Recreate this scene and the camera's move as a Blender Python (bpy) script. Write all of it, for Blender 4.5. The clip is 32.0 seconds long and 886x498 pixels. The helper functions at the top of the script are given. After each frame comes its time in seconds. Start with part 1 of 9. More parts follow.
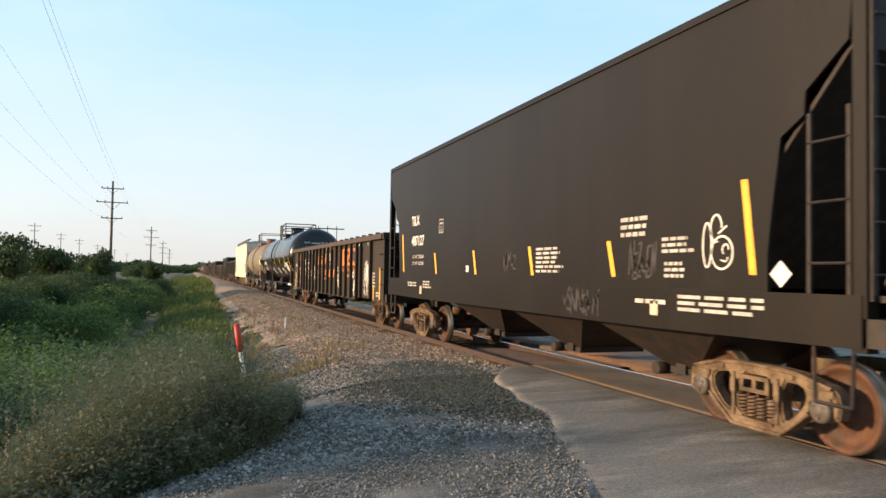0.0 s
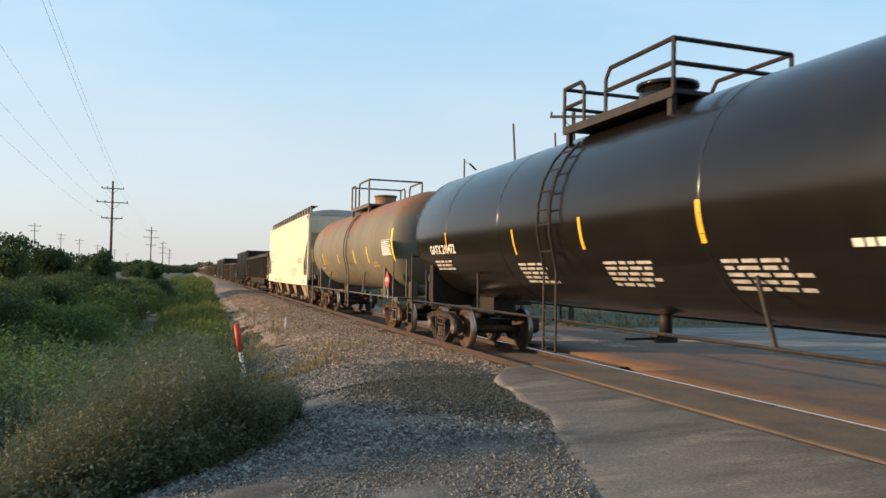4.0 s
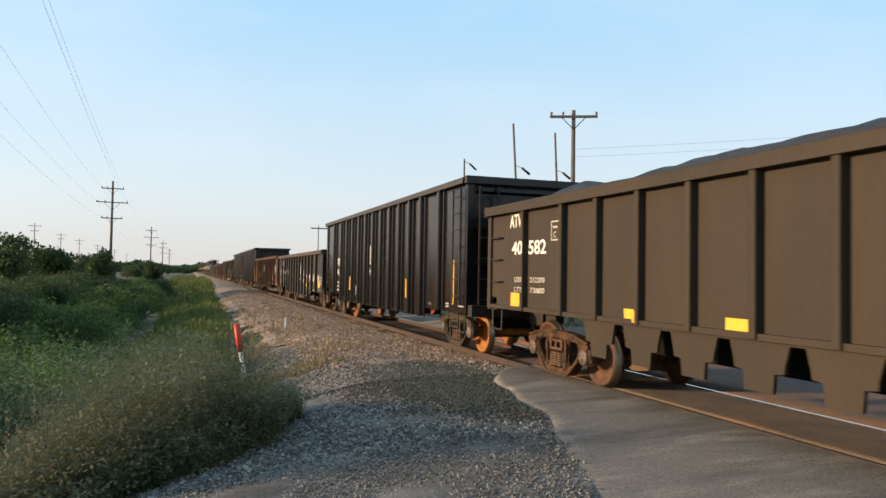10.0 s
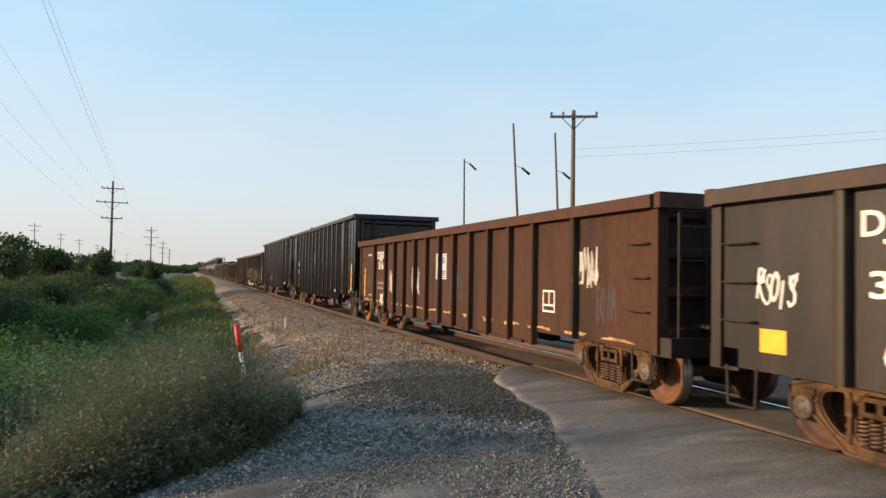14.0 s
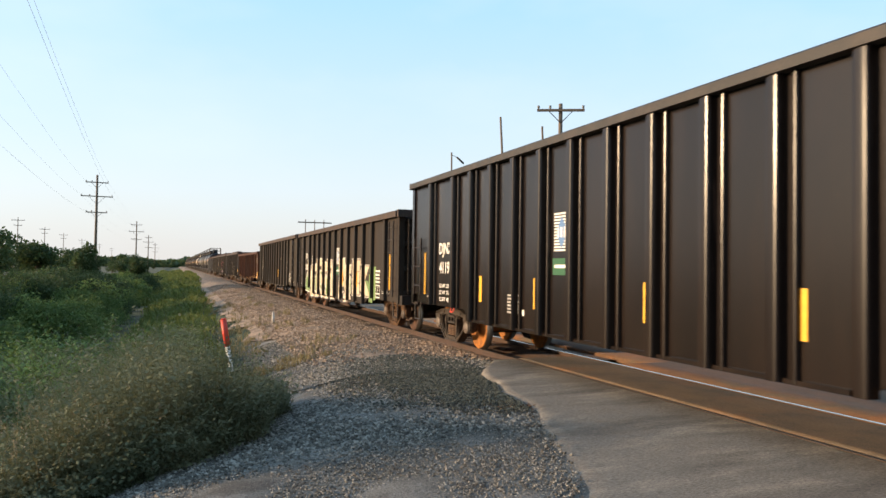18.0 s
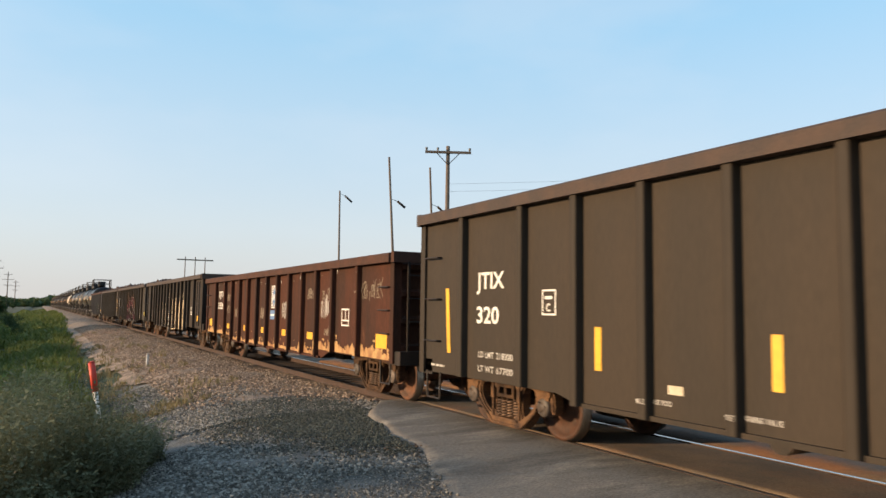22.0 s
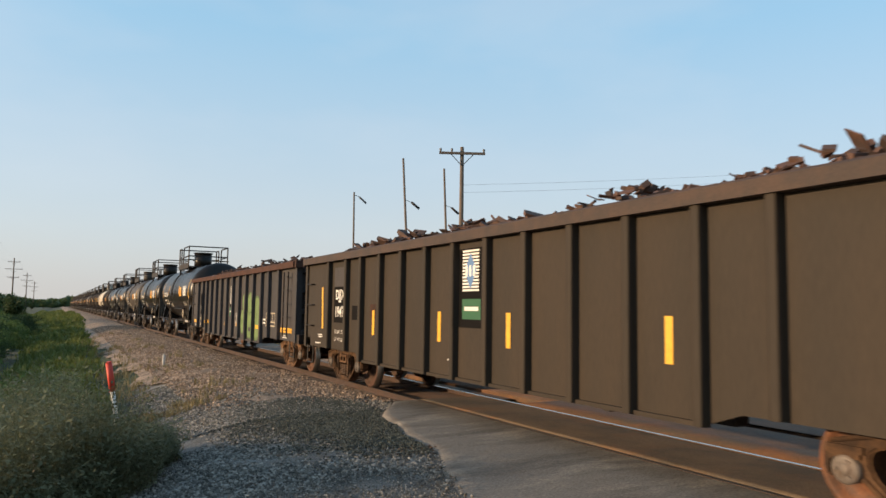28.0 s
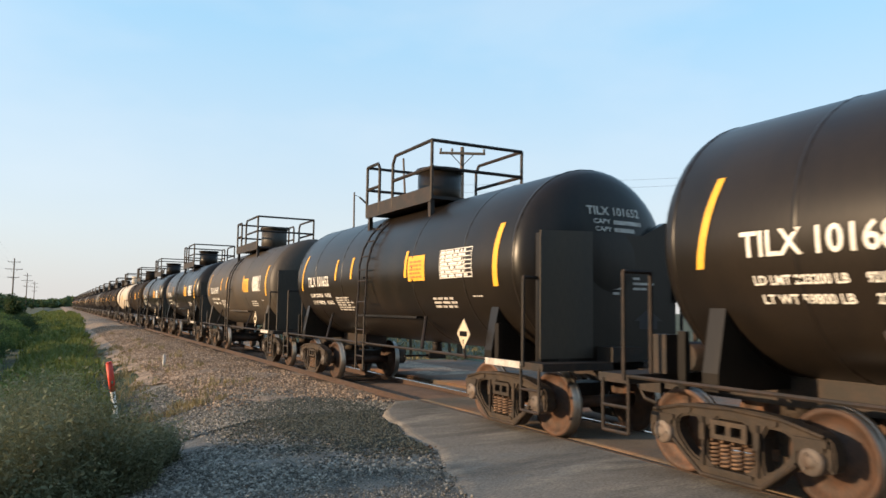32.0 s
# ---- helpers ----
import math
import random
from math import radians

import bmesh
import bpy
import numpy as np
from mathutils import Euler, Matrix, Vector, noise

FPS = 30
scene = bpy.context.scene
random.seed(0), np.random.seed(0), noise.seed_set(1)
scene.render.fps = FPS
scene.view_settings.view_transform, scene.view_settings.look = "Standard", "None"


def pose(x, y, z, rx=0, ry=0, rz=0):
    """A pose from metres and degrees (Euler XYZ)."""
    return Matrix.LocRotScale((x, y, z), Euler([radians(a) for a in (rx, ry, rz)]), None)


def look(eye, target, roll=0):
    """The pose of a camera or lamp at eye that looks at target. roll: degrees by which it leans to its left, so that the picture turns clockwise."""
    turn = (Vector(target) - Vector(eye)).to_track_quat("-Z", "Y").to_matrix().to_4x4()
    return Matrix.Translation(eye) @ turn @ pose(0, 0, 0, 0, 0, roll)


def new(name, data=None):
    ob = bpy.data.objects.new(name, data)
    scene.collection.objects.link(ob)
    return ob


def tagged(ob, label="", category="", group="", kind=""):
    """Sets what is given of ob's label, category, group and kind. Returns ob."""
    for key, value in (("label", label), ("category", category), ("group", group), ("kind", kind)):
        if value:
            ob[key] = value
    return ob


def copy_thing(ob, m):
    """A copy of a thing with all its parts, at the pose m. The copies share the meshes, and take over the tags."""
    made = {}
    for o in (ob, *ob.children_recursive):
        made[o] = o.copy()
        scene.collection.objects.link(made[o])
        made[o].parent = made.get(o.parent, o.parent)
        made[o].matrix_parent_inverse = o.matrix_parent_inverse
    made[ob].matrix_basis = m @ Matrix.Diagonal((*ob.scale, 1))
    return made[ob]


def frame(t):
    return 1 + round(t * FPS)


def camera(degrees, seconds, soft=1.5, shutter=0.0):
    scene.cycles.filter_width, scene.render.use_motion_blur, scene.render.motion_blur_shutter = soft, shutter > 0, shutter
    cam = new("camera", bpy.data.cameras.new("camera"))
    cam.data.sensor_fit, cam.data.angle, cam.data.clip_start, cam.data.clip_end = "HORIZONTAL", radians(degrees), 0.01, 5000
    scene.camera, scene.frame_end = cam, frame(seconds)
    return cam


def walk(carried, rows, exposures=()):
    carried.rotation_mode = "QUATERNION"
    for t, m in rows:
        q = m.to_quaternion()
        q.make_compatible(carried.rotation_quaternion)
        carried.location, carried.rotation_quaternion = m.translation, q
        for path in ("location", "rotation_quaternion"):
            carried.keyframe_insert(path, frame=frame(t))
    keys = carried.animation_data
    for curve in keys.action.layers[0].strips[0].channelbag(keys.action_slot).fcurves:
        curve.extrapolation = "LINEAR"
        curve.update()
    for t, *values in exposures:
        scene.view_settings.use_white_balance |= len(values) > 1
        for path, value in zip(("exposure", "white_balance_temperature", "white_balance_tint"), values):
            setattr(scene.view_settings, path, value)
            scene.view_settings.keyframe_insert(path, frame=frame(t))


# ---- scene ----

from mathutils.geometry import tessellate_polygon

# ---- camera and its walk ----
H_EYE = 1.74          # eye over the rail tops
TRACK = 7.03          # track centre, metres to the side of the camera
cam = camera(62.6, 32.0, soft=1.5, shutter=0.12)


def aim(yaw, pitch, roll):
    """Camera pose: degrees to the right of the track's direction, up, and leaning left."""
    return pose(0, 0, H_EYE, 90 + pitch, 0, -yaw) @ pose(0, 0, 0, 0, 0, roll)


walk(cam, [(t, aim(a, b, c)) for t, a, b, c in (
    (0.0, 19.12, 1.99, 1.0), (8.0, 19.12, 1.99, 1.0), (16.5, 19.12, 1.99, 1.0),
    (17.0, 19.21, 1.92, 1.03), (17.5, 19.60, 1.65, 0.94), (18.0, 20.11, 1.51, 0.84),
    (18.5, 20.61, 1.58, 0.89), (19.0, 23.02, 1.71, 1.0), (19.5, 25.93, 1.93, 0.97),
    (20.0, 28.13, 2.19, 0.95), (20.5, 29.54, 2.70, 0.92), (21.0, 29.93, 3.84, 0.81),
    (21.5, 29.39, 4.41, 0.79), (22.0, 28.88, 4.71, 0.79), (22.5, 28.58, 4.77, 0.86),
    (23.0, 28.42, 4.74, 0.86), (24.0, 28.14, 4.68, 0.86), (25.0, 27.95, 4.70, 0.86),
    (26.0, 27.80, 4.75, 0.85), (32.0, 27.75, 4.78, 0.84))],
    exposures=[(t, 1.12 + e) for t, e in ((0.0, 0.22), (1.2, 0.24), (2.2, -0.02), (5.2, 0.0), (6.0, -0.25), (7.0, -0.78), (8.2, -1.1), (8.9, -0.32), (9.6, 0.0), (11.0, 0.19), (12.0, 0.15), (13.0, -0.02), (16.0, 0.1), (17.0, 0.22), (18.0, 0.23), (19.0, 0.10), (20.0, -0.14), (21.0, -0.04), (22.0, -0.05), (23.0, -0.28), (24.0, -0.35), (25.3, -0.4), (26.2, -0.3), (29.0, -0.2), (31.0, -0.12), (32.0, 0.06))])

# ---- light ----
SUN_AZ, SUN_EL = -74.0, 10.5     # degrees from the track's direction (+y) towards +x; and up
world = bpy.data.worlds.new("sky")
scene.world = world
world.use_nodes = True
wn = world.node_tree.nodes
sky = wn.new("ShaderNodeTexSky")
sky.sky_type = "NISHITA"
sky.sun_disc = False
sky.sun_elevation = radians(SUN_EL)
sky.sun_rotation = radians(SUN_AZ)
sky.air_density, sky.dust_density, sky.ozone_density = 1.0, 3.5, 3.5
wn["Background"].inputs[1].default_value = 0.15
wl = world.node_tree.links
wl.new(sky.outputs[0], wn["Background"].inputs[0])
# thin evening haze over the clear sky: pale at the horizon, blue above
haze, hdir, hsep, hramp, hmix = wn.new("ShaderNodeBackground"), wn.new("ShaderNodeTexCoord"), wn.new("ShaderNodeSeparateXYZ"), wn.new("ShaderNodeValToRGB"), wn.new("ShaderNodeMixShader")
wl.new(hdir.outputs["Generated"], hsep.inputs[0])
wl.new(hsep.outputs[2], hramp.inputs[0])
stops = hramp.color_ramp.elements
stops[0].position, stops[0].color = 0.0, (0.415, 0.40, 0.385, 1)
stops[1].position, stops[1].color = 1.0, (0.13, 0.24, 0.40, 1)
for at, c in ((0.10, (0.375, 0.41, 0.43, 1)), (0.36, (0.215, 0.36, 0.47, 1))):
    stops.new(at).color = c
# faint veils of high cloud
veil, vmap, vrange, vmix = wn.new("ShaderNodeTexNoise"), wn.new("ShaderNodeMapping"), wn.new("ShaderNodeMapRange"), wn.new("ShaderNodeMix")
vmap.inputs["Scale"].default_value = (1.0, 1.0, 2.6)
wl.new(hdir.outputs["Generated"], vmap.inputs[0])
wl.new(vmap.outputs[0], veil.inputs["Vector"])
veil.inputs["Scale"].default_value, veil.inputs["Detail"].default_value, veil.inputs["Roughness"].default_value = 3.4, 4.0, 0.5
vrange.inputs["From Min"].default_value, vrange.inputs["From Max"].default_value, vrange.inputs["To Max"].default_value = 0.46, 0.72, 0.30
wl.new(veil.outputs["Fac"], vrange.inputs["Value"])
vmix.data_type = "RGBA"
wl.new(vrange.outputs["Result"], vmix.inputs[0])
wl.new(hramp.outputs[0], vmix.inputs[6])
vmix.inputs[7].default_value = (0.40, 0.435, 0.465, 1)
wl.new(vmix.outputs[2], haze.inputs[0])
hmix.inputs[0].default_value = 0.78
wl.new(wn["Background"].outputs[0], hmix.inputs[1])
wl.new(haze.outputs[0], hmix.inputs[2])
wl.new(hmix.outputs[0], wn["World Output"].inputs[0])
sun = new("sun", bpy.data.lights.new("sun", "SUN"))
sun.data.energy, sun.data.angle, sun.data.color = 3.0, radians(0.6), (1.0, 0.70, 0.42)
_a, _e = radians(SUN_AZ), radians(SUN_EL)
sun.matrix_world = look((math.sin(_a) * math.cos(_e) * 50, math.cos(_a) * math.cos(_e) * 50, math.sin(_e) * 50), (0, 0, 0))


# ---- materials ----
def mat(name, colour, rough=0.7, metal=0.0, second=None, amount=0.5, scale=4.0, stretch=(1, 1, 1), fine=40.0,
        bump=0.15, spread=0.0, lo=0.42, hi=0.62, vary=0.15, spec=0.4, third=None, third_scale=1.2, third_lo=0.6, third_hi=0.7, crown=None):
    """Two-scale procedural surface: base colour, a second colour in blotches or streaks, fine grain and relief;
    spread: how much whole objects differ by their random number; crown: rust above a ragged height, with its colours."""
    m = bpy.data.materials.new(name)
    m.use_nodes = True
    n, l = m.node_tree.nodes, m.node_tree.links
    b = n["Principled BSDF"]
    b.inputs["Roughness"].default_value, b.inputs["Metallic"].default_value = rough, metal
    b.inputs["Specular IOR Level"].default_value = spec
    tc, info = n.new("ShaderNodeTexCoord"), n.new("ShaderNodeObjectInfo")
    mp = n.new("ShaderNodeMapping")
    mp.inputs["Scale"].default_value = stretch
    l.new(tc.outputs["Object"], mp.inputs[0])
    add = n.new("ShaderNodeVectorMath")
    add.operation = "MULTIPLY_ADD"
    add.inputs[1].default_value = (1, 1, 1)
    l.new(mp.outputs[0], add.inputs[0])
    com = n.new("ShaderNodeCombineXYZ")
    mul = n.new("ShaderNodeMath")
    mul.operation, mul.inputs[1].default_value = "MULTIPLY", 31.0
    l.new(info.outputs["Random"], mul.inputs[0])
    l.new(mul.outputs[0], com.inputs[0])
    l.new(mul.outputs[0], com.inputs[1])
    l.new(com.outputs[0], add.inputs[2])

    def tex(s, detail=5.0):
        t = n.new("ShaderNodeTexNoise")
        t.inputs["Scale"].default_value, t.inputs["Detail"].default_value, t.inputs["Roughness"].default_value = s, detail, 0.62
        l.new(add.outputs[0], t.inputs["Vector"])
        return t.outputs["Fac"]

    def ramp(fac, a, c):
        r = n.new("ShaderNodeMapRange")
        r.inputs["From Min"].default_value, r.inputs["From Max"].default_value = a, c
        l.new(fac, r.inputs["Value"])
        return r.outputs["Result"]

    def mix(fac, a, c, kind="MIX"):
        x = n.new("ShaderNodeMix")
        x.data_type, x.blend_type = "RGBA", kind
        for s, v in ((x.inputs[0], fac), (x.inputs[6], a), (x.inputs[7], c)):
            if isinstance(v, (int, float)):
                s.default_value = v
            elif isinstance(v, tuple):
                s.default_value = (*v, 1)
            else:
                l.new(v, s)
        return x.outputs[2]

    col = tuple(colour)
    big = tex(scale)
    if second:
        f = n.new("ShaderNodeMath")
        f.operation, f.inputs[1].default_value = "MULTIPLY", amount
        l.new(ramp(big, lo, hi), f.inputs[0])
        col = mix(f.outputs[0], col, tuple(second))
    if third:
        col = mix(ramp(tex(third_scale, 6.0), third_lo, third_hi), col, tuple(third))
    if crown:
        level, soft_edge, rust, pale = crown
        sep, up = n.new("ShaderNodeSeparateXYZ"), n.new("ShaderNodeMath")
        l.new(tc.outputs["Object"], sep.inputs[0])
        up.operation, up.inputs[1].default_value = "MULTIPLY_ADD", 1.9
        l.new(tex(0.55, 6.0), up.inputs[0])
        l.new(sep.outputs[2], up.inputs[2])
        f = n.new("ShaderNodeMath")
        f.operation, f.inputs[1].default_value = "MULTIPLY", 0.9
        l.new(ramp(up.outputs[0], level + 0.95, level + 0.95 + soft_edge), f.inputs[0])
        col = mix(f.outputs[0], col, mix(ramp(tex(2.3, 6.0), 0.40, 0.62), tuple(rust), tuple(pale)))
    grain = tex(fine, 3.0)
    hs = n.new("ShaderNodeHueSaturation")
    g = n.new("ShaderNodeMapRange")
    g.inputs["From Min"].default_value, g.inputs["From Max"].default_value = 0.3, 0.7
    g.inputs["To Min"].default_value, g.inputs["To Max"].default_value = 1 - vary, 1 + vary
    l.new(grain, g.inputs["Value"])
    if spread:
        r = n.new("ShaderNodeMapRange")
        r.inputs["To Min"].default_value, r.inputs["To Max"].default_value = 1 - spread, 1 + spread
        l.new(info.outputs["Random"], r.inputs["Value"])
        p = n.new("ShaderNodeMath")
        p.operation = "MULTIPLY"
        l.new(g.outputs["Result"], p.inputs[0])
        l.new(r.outputs["Result"], p.inputs[1])
        l.new(p.outputs[0], hs.inputs["Value"])
    else:
        l.new(g.outputs["Result"], hs.inputs["Value"])
    if isinstance(col, tuple):
        hs.inputs["Color"].default_value = (*col, 1)
    else:
        l.new(col, hs.inputs["Color"])
    l.new(hs.outputs[0], b.inputs["Base Color"])
    if bump:
        bp = n.new("ShaderNodeBump")
        bp.inputs["Strength"].default_value, bp.inputs["Distance"].default_value = bump, 0.01
        l.new(grain, bp.inputs["Height"])
        l.new(bp.outputs[0], b.inputs["Normal"])
    return m


STREAK = (1.0, 1.0, 0.18)
RUST = (0.17, 0.062, 0.026)
M_BLACK = mat("black_car_paint", (0.0098, 0.0066, 0.0056), 0.25, third=(0.050, 0.031, 0.022), third_scale=7.0, third_lo=0.68, third_hi=0.76, second=(0.0185, 0.0118, 0.0085), amount=0.8, scale=1.6, stretch=STREAK, vary=0.2, spread=0.1, spec=0.34, bump=0.03)
M_HOPPER = mat("dark_brown_hopper_paint", (0.0100, 0.0071, 0.0052), 0.45, second=(0.0150, 0.0106, 0.0073), amount=0.8, scale=0.9, stretch=STREAK, vary=0.14, spec=0.15)
M_BROWN = mat("dark_brown_car_paint", (0.021, 0.0145, 0.010), 0.7, spec=0.25, second=(0.034, 0.022, 0.0135), amount=0.8, scale=1.3, stretch=STREAK, vary=0.2)
M_COAL = mat("olive_brown_car_paint", (0.032, 0.0235, 0.0155), 0.7, spec=0.25, second=(0.042, 0.029, 0.018), amount=0.8, scale=1.1, stretch=STREAK, vary=0.16)
M_GREY = mat("worn_grey_car_paint", (0.045, 0.0415, 0.042), 0.7, spec=0.25, third=(0.085, 0.066, 0.054), third_scale=1.1, third_lo=0.62, third_hi=0.72, second=(0.060, 0.050, 0.046), amount=0.7, scale=1.2, stretch=STREAK, vary=0.18)
M_OLDBLK = mat("scuffed_black_car_paint", (0.014, 0.0112, 0.0100), 0.5, spec=0.3, second=(0.036, 0.023, 0.0165), amount=0.9, scale=1.7, stretch=STREAK, vary=0.25, third=(0.085, 0.042, 0.022), third_scale=2.4, third_lo=0.64, third_hi=0.72)
M_RUSTCAR = mat("rusted_red_brown_car_paint", (0.068, 0.024, 0.0125), 0.85, spec=0.2, second=(0.030, 0.0165, 0.011), amount=0.9, scale=1.1, stretch=STREAK, vary=0.25, third=(0.17, 0.075, 0.032), third_scale=2.6, third_lo=0.66, third_hi=0.76)
M_RUSTDK = mat("dark_rusted_car_paint", (0.062, 0.028, 0.017), 0.85, spec=0.2, second=(0.028, 0.019, 0.014), amount=0.9, scale=1.2, stretch=STREAK, vary=0.25)
M_CHORD = mat("weathered_brown_top_chord", (0.045, 0.030, 0.023), 0.75, second=(0.066, 0.038, 0.025), amount=0.8, scale=3.0, vary=0.2)
M_CHORDRED = mat("rust_red_top_chord", (0.078, 0.036, 0.024), 0.85, spec=0.2, second=(0.052, 0.028, 0.020), amount=0.8, scale=3.0, vary=0.2)
M_CHORDBLK = mat("black_top_chord", (0.028, 0.024, 0.021), 0.6, second=(0.05, 0.038, 0.03), amount=0.7, scale=3.0, vary=0.2)
M_CREAM = mat("cream_hopper_paint", (0.66, 0.58, 0.43), 0.55, second=(0.60, 0.50, 0.34), amount=0.6, scale=0.8, stretch=STREAK, vary=0.04, bump=0.05)
M_LTGREY = mat("pale_grey_paint", (0.46, 0.44, 0.41), 0.6, second=(0.33, 0.31, 0.29), amount=0.7, scale=2.0, stretch=STREAK, vary=0.08)
M_TANKBLK = mat("glossy_black_tank_paint", (0.010, 0.0082, 0.0068), 0.20, second=(0.014, 0.0112, 0.0085), amount=0.7, scale=1.0, stretch=STREAK, vary=0.12, bump=0.04, spec=0.36)
M_TANKDUL = mat("dull_black_tank_paint", (0.0115, 0.0092, 0.0074), 0.32, second=(0.022, 0.0160, 0.0110), amount=0.7, scale=0.9, stretch=STREAK, vary=0.14, bump=0.03, spec=0.24)
M_TANKFAR = mat("sooty_brown_tank_paint", (0.019, 0.0135, 0.0095), 0.7, spec=0.08, second=(0.030, 0.020, 0.013), amount=0.8, scale=0.9, stretch=STREAK, vary=0.15)
M_BAYTAN = mat("dirty_tan_bay_paint", (0.30, 0.21, 0.12), 0.8, second=(0.17, 0.11, 0.065), amount=0.9, scale=2.0, vary=0.2)
M_TANKBRN = mat("dusty_brown_tank_paint", (0.042, 0.033, 0.024), 0.55, second=(0.06, 0.043, 0.027), amount=0.8, scale=0.9, stretch=STREAK, vary=0.14, bump=0.05)
M_TANKGRY = mat("rust_stained_grey_tank_paint", (0.172, 0.147, 0.104), 0.6, second=(0.140, 0.112, 0.074), amount=0.8, scale=0.8, stretch=(1, 1, 0.4), vary=0.10, bump=0.05, spec=0.3, crown=(3.30, 0.45, (0.225, 0.088, 0.038), (0.235, 0.135, 0.070)))
M_TANKWHT = mat("off_white_tank_paint", (0.55, 0.48, 0.38), 0.5, second=(0.40, 0.30, 0.2), amount=0.7, scale=0.9, stretch=STREAK, vary=0.08, bump=0.04)
M_DULLSTEEL = mat("weathered_grey_steel", (0.125, 0.108, 0.088), 0.6, spec=0.3, second=(0.085, 0.062, 0.045), amount=0.8, scale=3.0, vary=0.2)
M_TRUCK = mat("rusty_cast_steel", (0.105, 0.056, 0.028), 0.85, spec=0.2, second=(0.036, 0.022, 0.015), amount=0.95, scale=4.0, vary=0.3, bump=0.4, spread=0.45)
M_TRUCKTAN = mat("dusty_tan_cast_steel", (0.165, 0.112, 0.068), 0.9, spec=0.2, second=(0.060, 0.038, 0.024), amount=0.9, scale=4.0, vary=0.3, bump=0.4, spread=0.3)
M_TRUCKDK = mat("dark_greasy_cast_steel", (0.030, 0.022, 0.016), 0.7, spec=0.3, second=(0.055, 0.036, 0.022), amount=0.7, scale=5.0, vary=0.3, bump=0.4, spread=0.3)
M_WHEELNEW = mat("orange_rust_wheel_steel", (0.33, 0.118, 0.015), 0.75, second=(0.16, 0.062, 0.016), amount=0.8, scale=6.0, vary=0.2, spread=0.2)
M_SPRING = mat("rusty_coil_spring", (0.15, 0.088, 0.05), 0.75, second=(0.07, 0.042, 0.027), amount=0.8, scale=9.0, vary=0.25, spread=0.4)
M_WHEEL = mat("rusty_wheel_steel", (0.115, 0.047, 0.022), 0.7, second=(0.055, 0.030, 0.019), amount=0.9, scale=6.0, vary=0.2, spread=0.4)
M_WHEELDK = mat("dark_rusty_wheel_steel", (0.085, 0.042, 0.024), 0.7, second=(0.045, 0.028, 0.02), amount=0.9, scale=6.0, vary=0.2, spread=0.3)
M_TREAD = mat("polished_wheel_tread", (0.26, 0.235, 0.205), 0.42, 1.0, vary=0.2, bump=0.1)
M_CAP = mat("grey_bearing_cap", (0.115, 0.095, 0.080), 0.6, 0.2, second=(0.09, 0.055, 0.035), amount=0.6, scale=8.0, spread=0.3)
M_STEEL = mat("dark_steel", (0.018, 0.0145, 0.012), 0.6, spec=0.3, second=(0.05, 0.028, 0.018), amount=0.5, scale=5.0, vary=0.2)
M_RAIL = mat("rusty_rail_steel", (0.062, 0.034, 0.023), 0.8, second=(0.04, 0.025, 0.019), amount=0.8, scale=3.0)
M_RAILTOP = mat("polished_rail_head", (0.5, 0.48, 0.46), 0.25, 1.0, vary=0.05, bump=0.02)
M_RAILDULL = mat("dull_rail_head", (0.062, 0.046, 0.037), 0.6, 0.2, second=(0.04, 0.03, 0.024), amount=0.8, scale=4.0, vary=0.2, bump=0.1)
M_WHITE = mat("white_lettering", (0.78, 0.75, 0.68), 0.6, second=(0.55, 0.50, 0.42), amount=0.5, scale=6.0, vary=0.1, bump=0)
M_DIMWHITE = mat("worn_white_lettering", (0.50, 0.47, 0.42), 0.7, second=(0.28, 0.24, 0.2), amount=0.7, scale=7.0, vary=0.15, bump=0)
M_YELLOW = mat("yellow_reflective_tape", (0.80, 0.42, 0.03), 0.5, second=(0.62, 0.30, 0.03), amount=0.5, scale=8.0, vary=0.06, bump=0)
M_LEMON = mat("lemon_yellow_tape", (0.80, 0.62, 0.02), 0.5, vary=0.06, bump=0)
M_ORANGE = mat("orange_sign_paint", (0.60, 0.19, 0.04), 0.6, second=(0.42, 0.13, 0.04), amount=0.6, scale=4.0, vary=0.1, bump=0)
M_DIMYELLOW = mat("worn_yellow_stencil", (0.42, 0.27, 0.075), 0.7, second=(0.25, 0.17, 0.07), amount=0.9, scale=5.0, vary=0.2, bump=0)
M_FADEORANGE = mat("faded_orange_spray", (0.62, 0.37, 0.13), 0.7, vary=0.15, bump=0)
M_FADEINK = mat("faded_stencil_ink", (0.20, 0.155, 0.105), 0.7, vary=0.15, bump=0)
# black for lettering and patches, and for blocks that stand in for shade
M_INK = mat("black_lettering_and_shade", (0.009, 0.008, 0.0075), 0.8, spec=0.06, vary=0.1, bump=0)
M_BLUE = mat("blue_badge", (0.10, 0.20, 0.38), 0.6, vary=0.1, bump=0)
M_GREEN = mat("green_badge", (0.022, 0.10, 0.045), 0.6, vary=0.1, bump=0)
M_PINK = mat("pink_spray_paint", (0.66, 0.14, 0.17), 0.6, second=(0.42, 0.05, 0.10), amount=0.8, scale=1.6, vary=0.1, bump=0)
M_SPRAYGRN = mat("green_spray_paint", (0.16, 0.24, 0.08), 0.7, second=(0.10, 0.17, 0.06), amount=0.7, scale=2.0, vary=0.12, bump=0)
M_SPRAYCRM = mat("cream_spray_paint", (0.57, 0.475, 0.335), 0.7, second=(0.42, 0.33, 0.21), amount=0.8, scale=1.8, vary=0.1, bump=0)
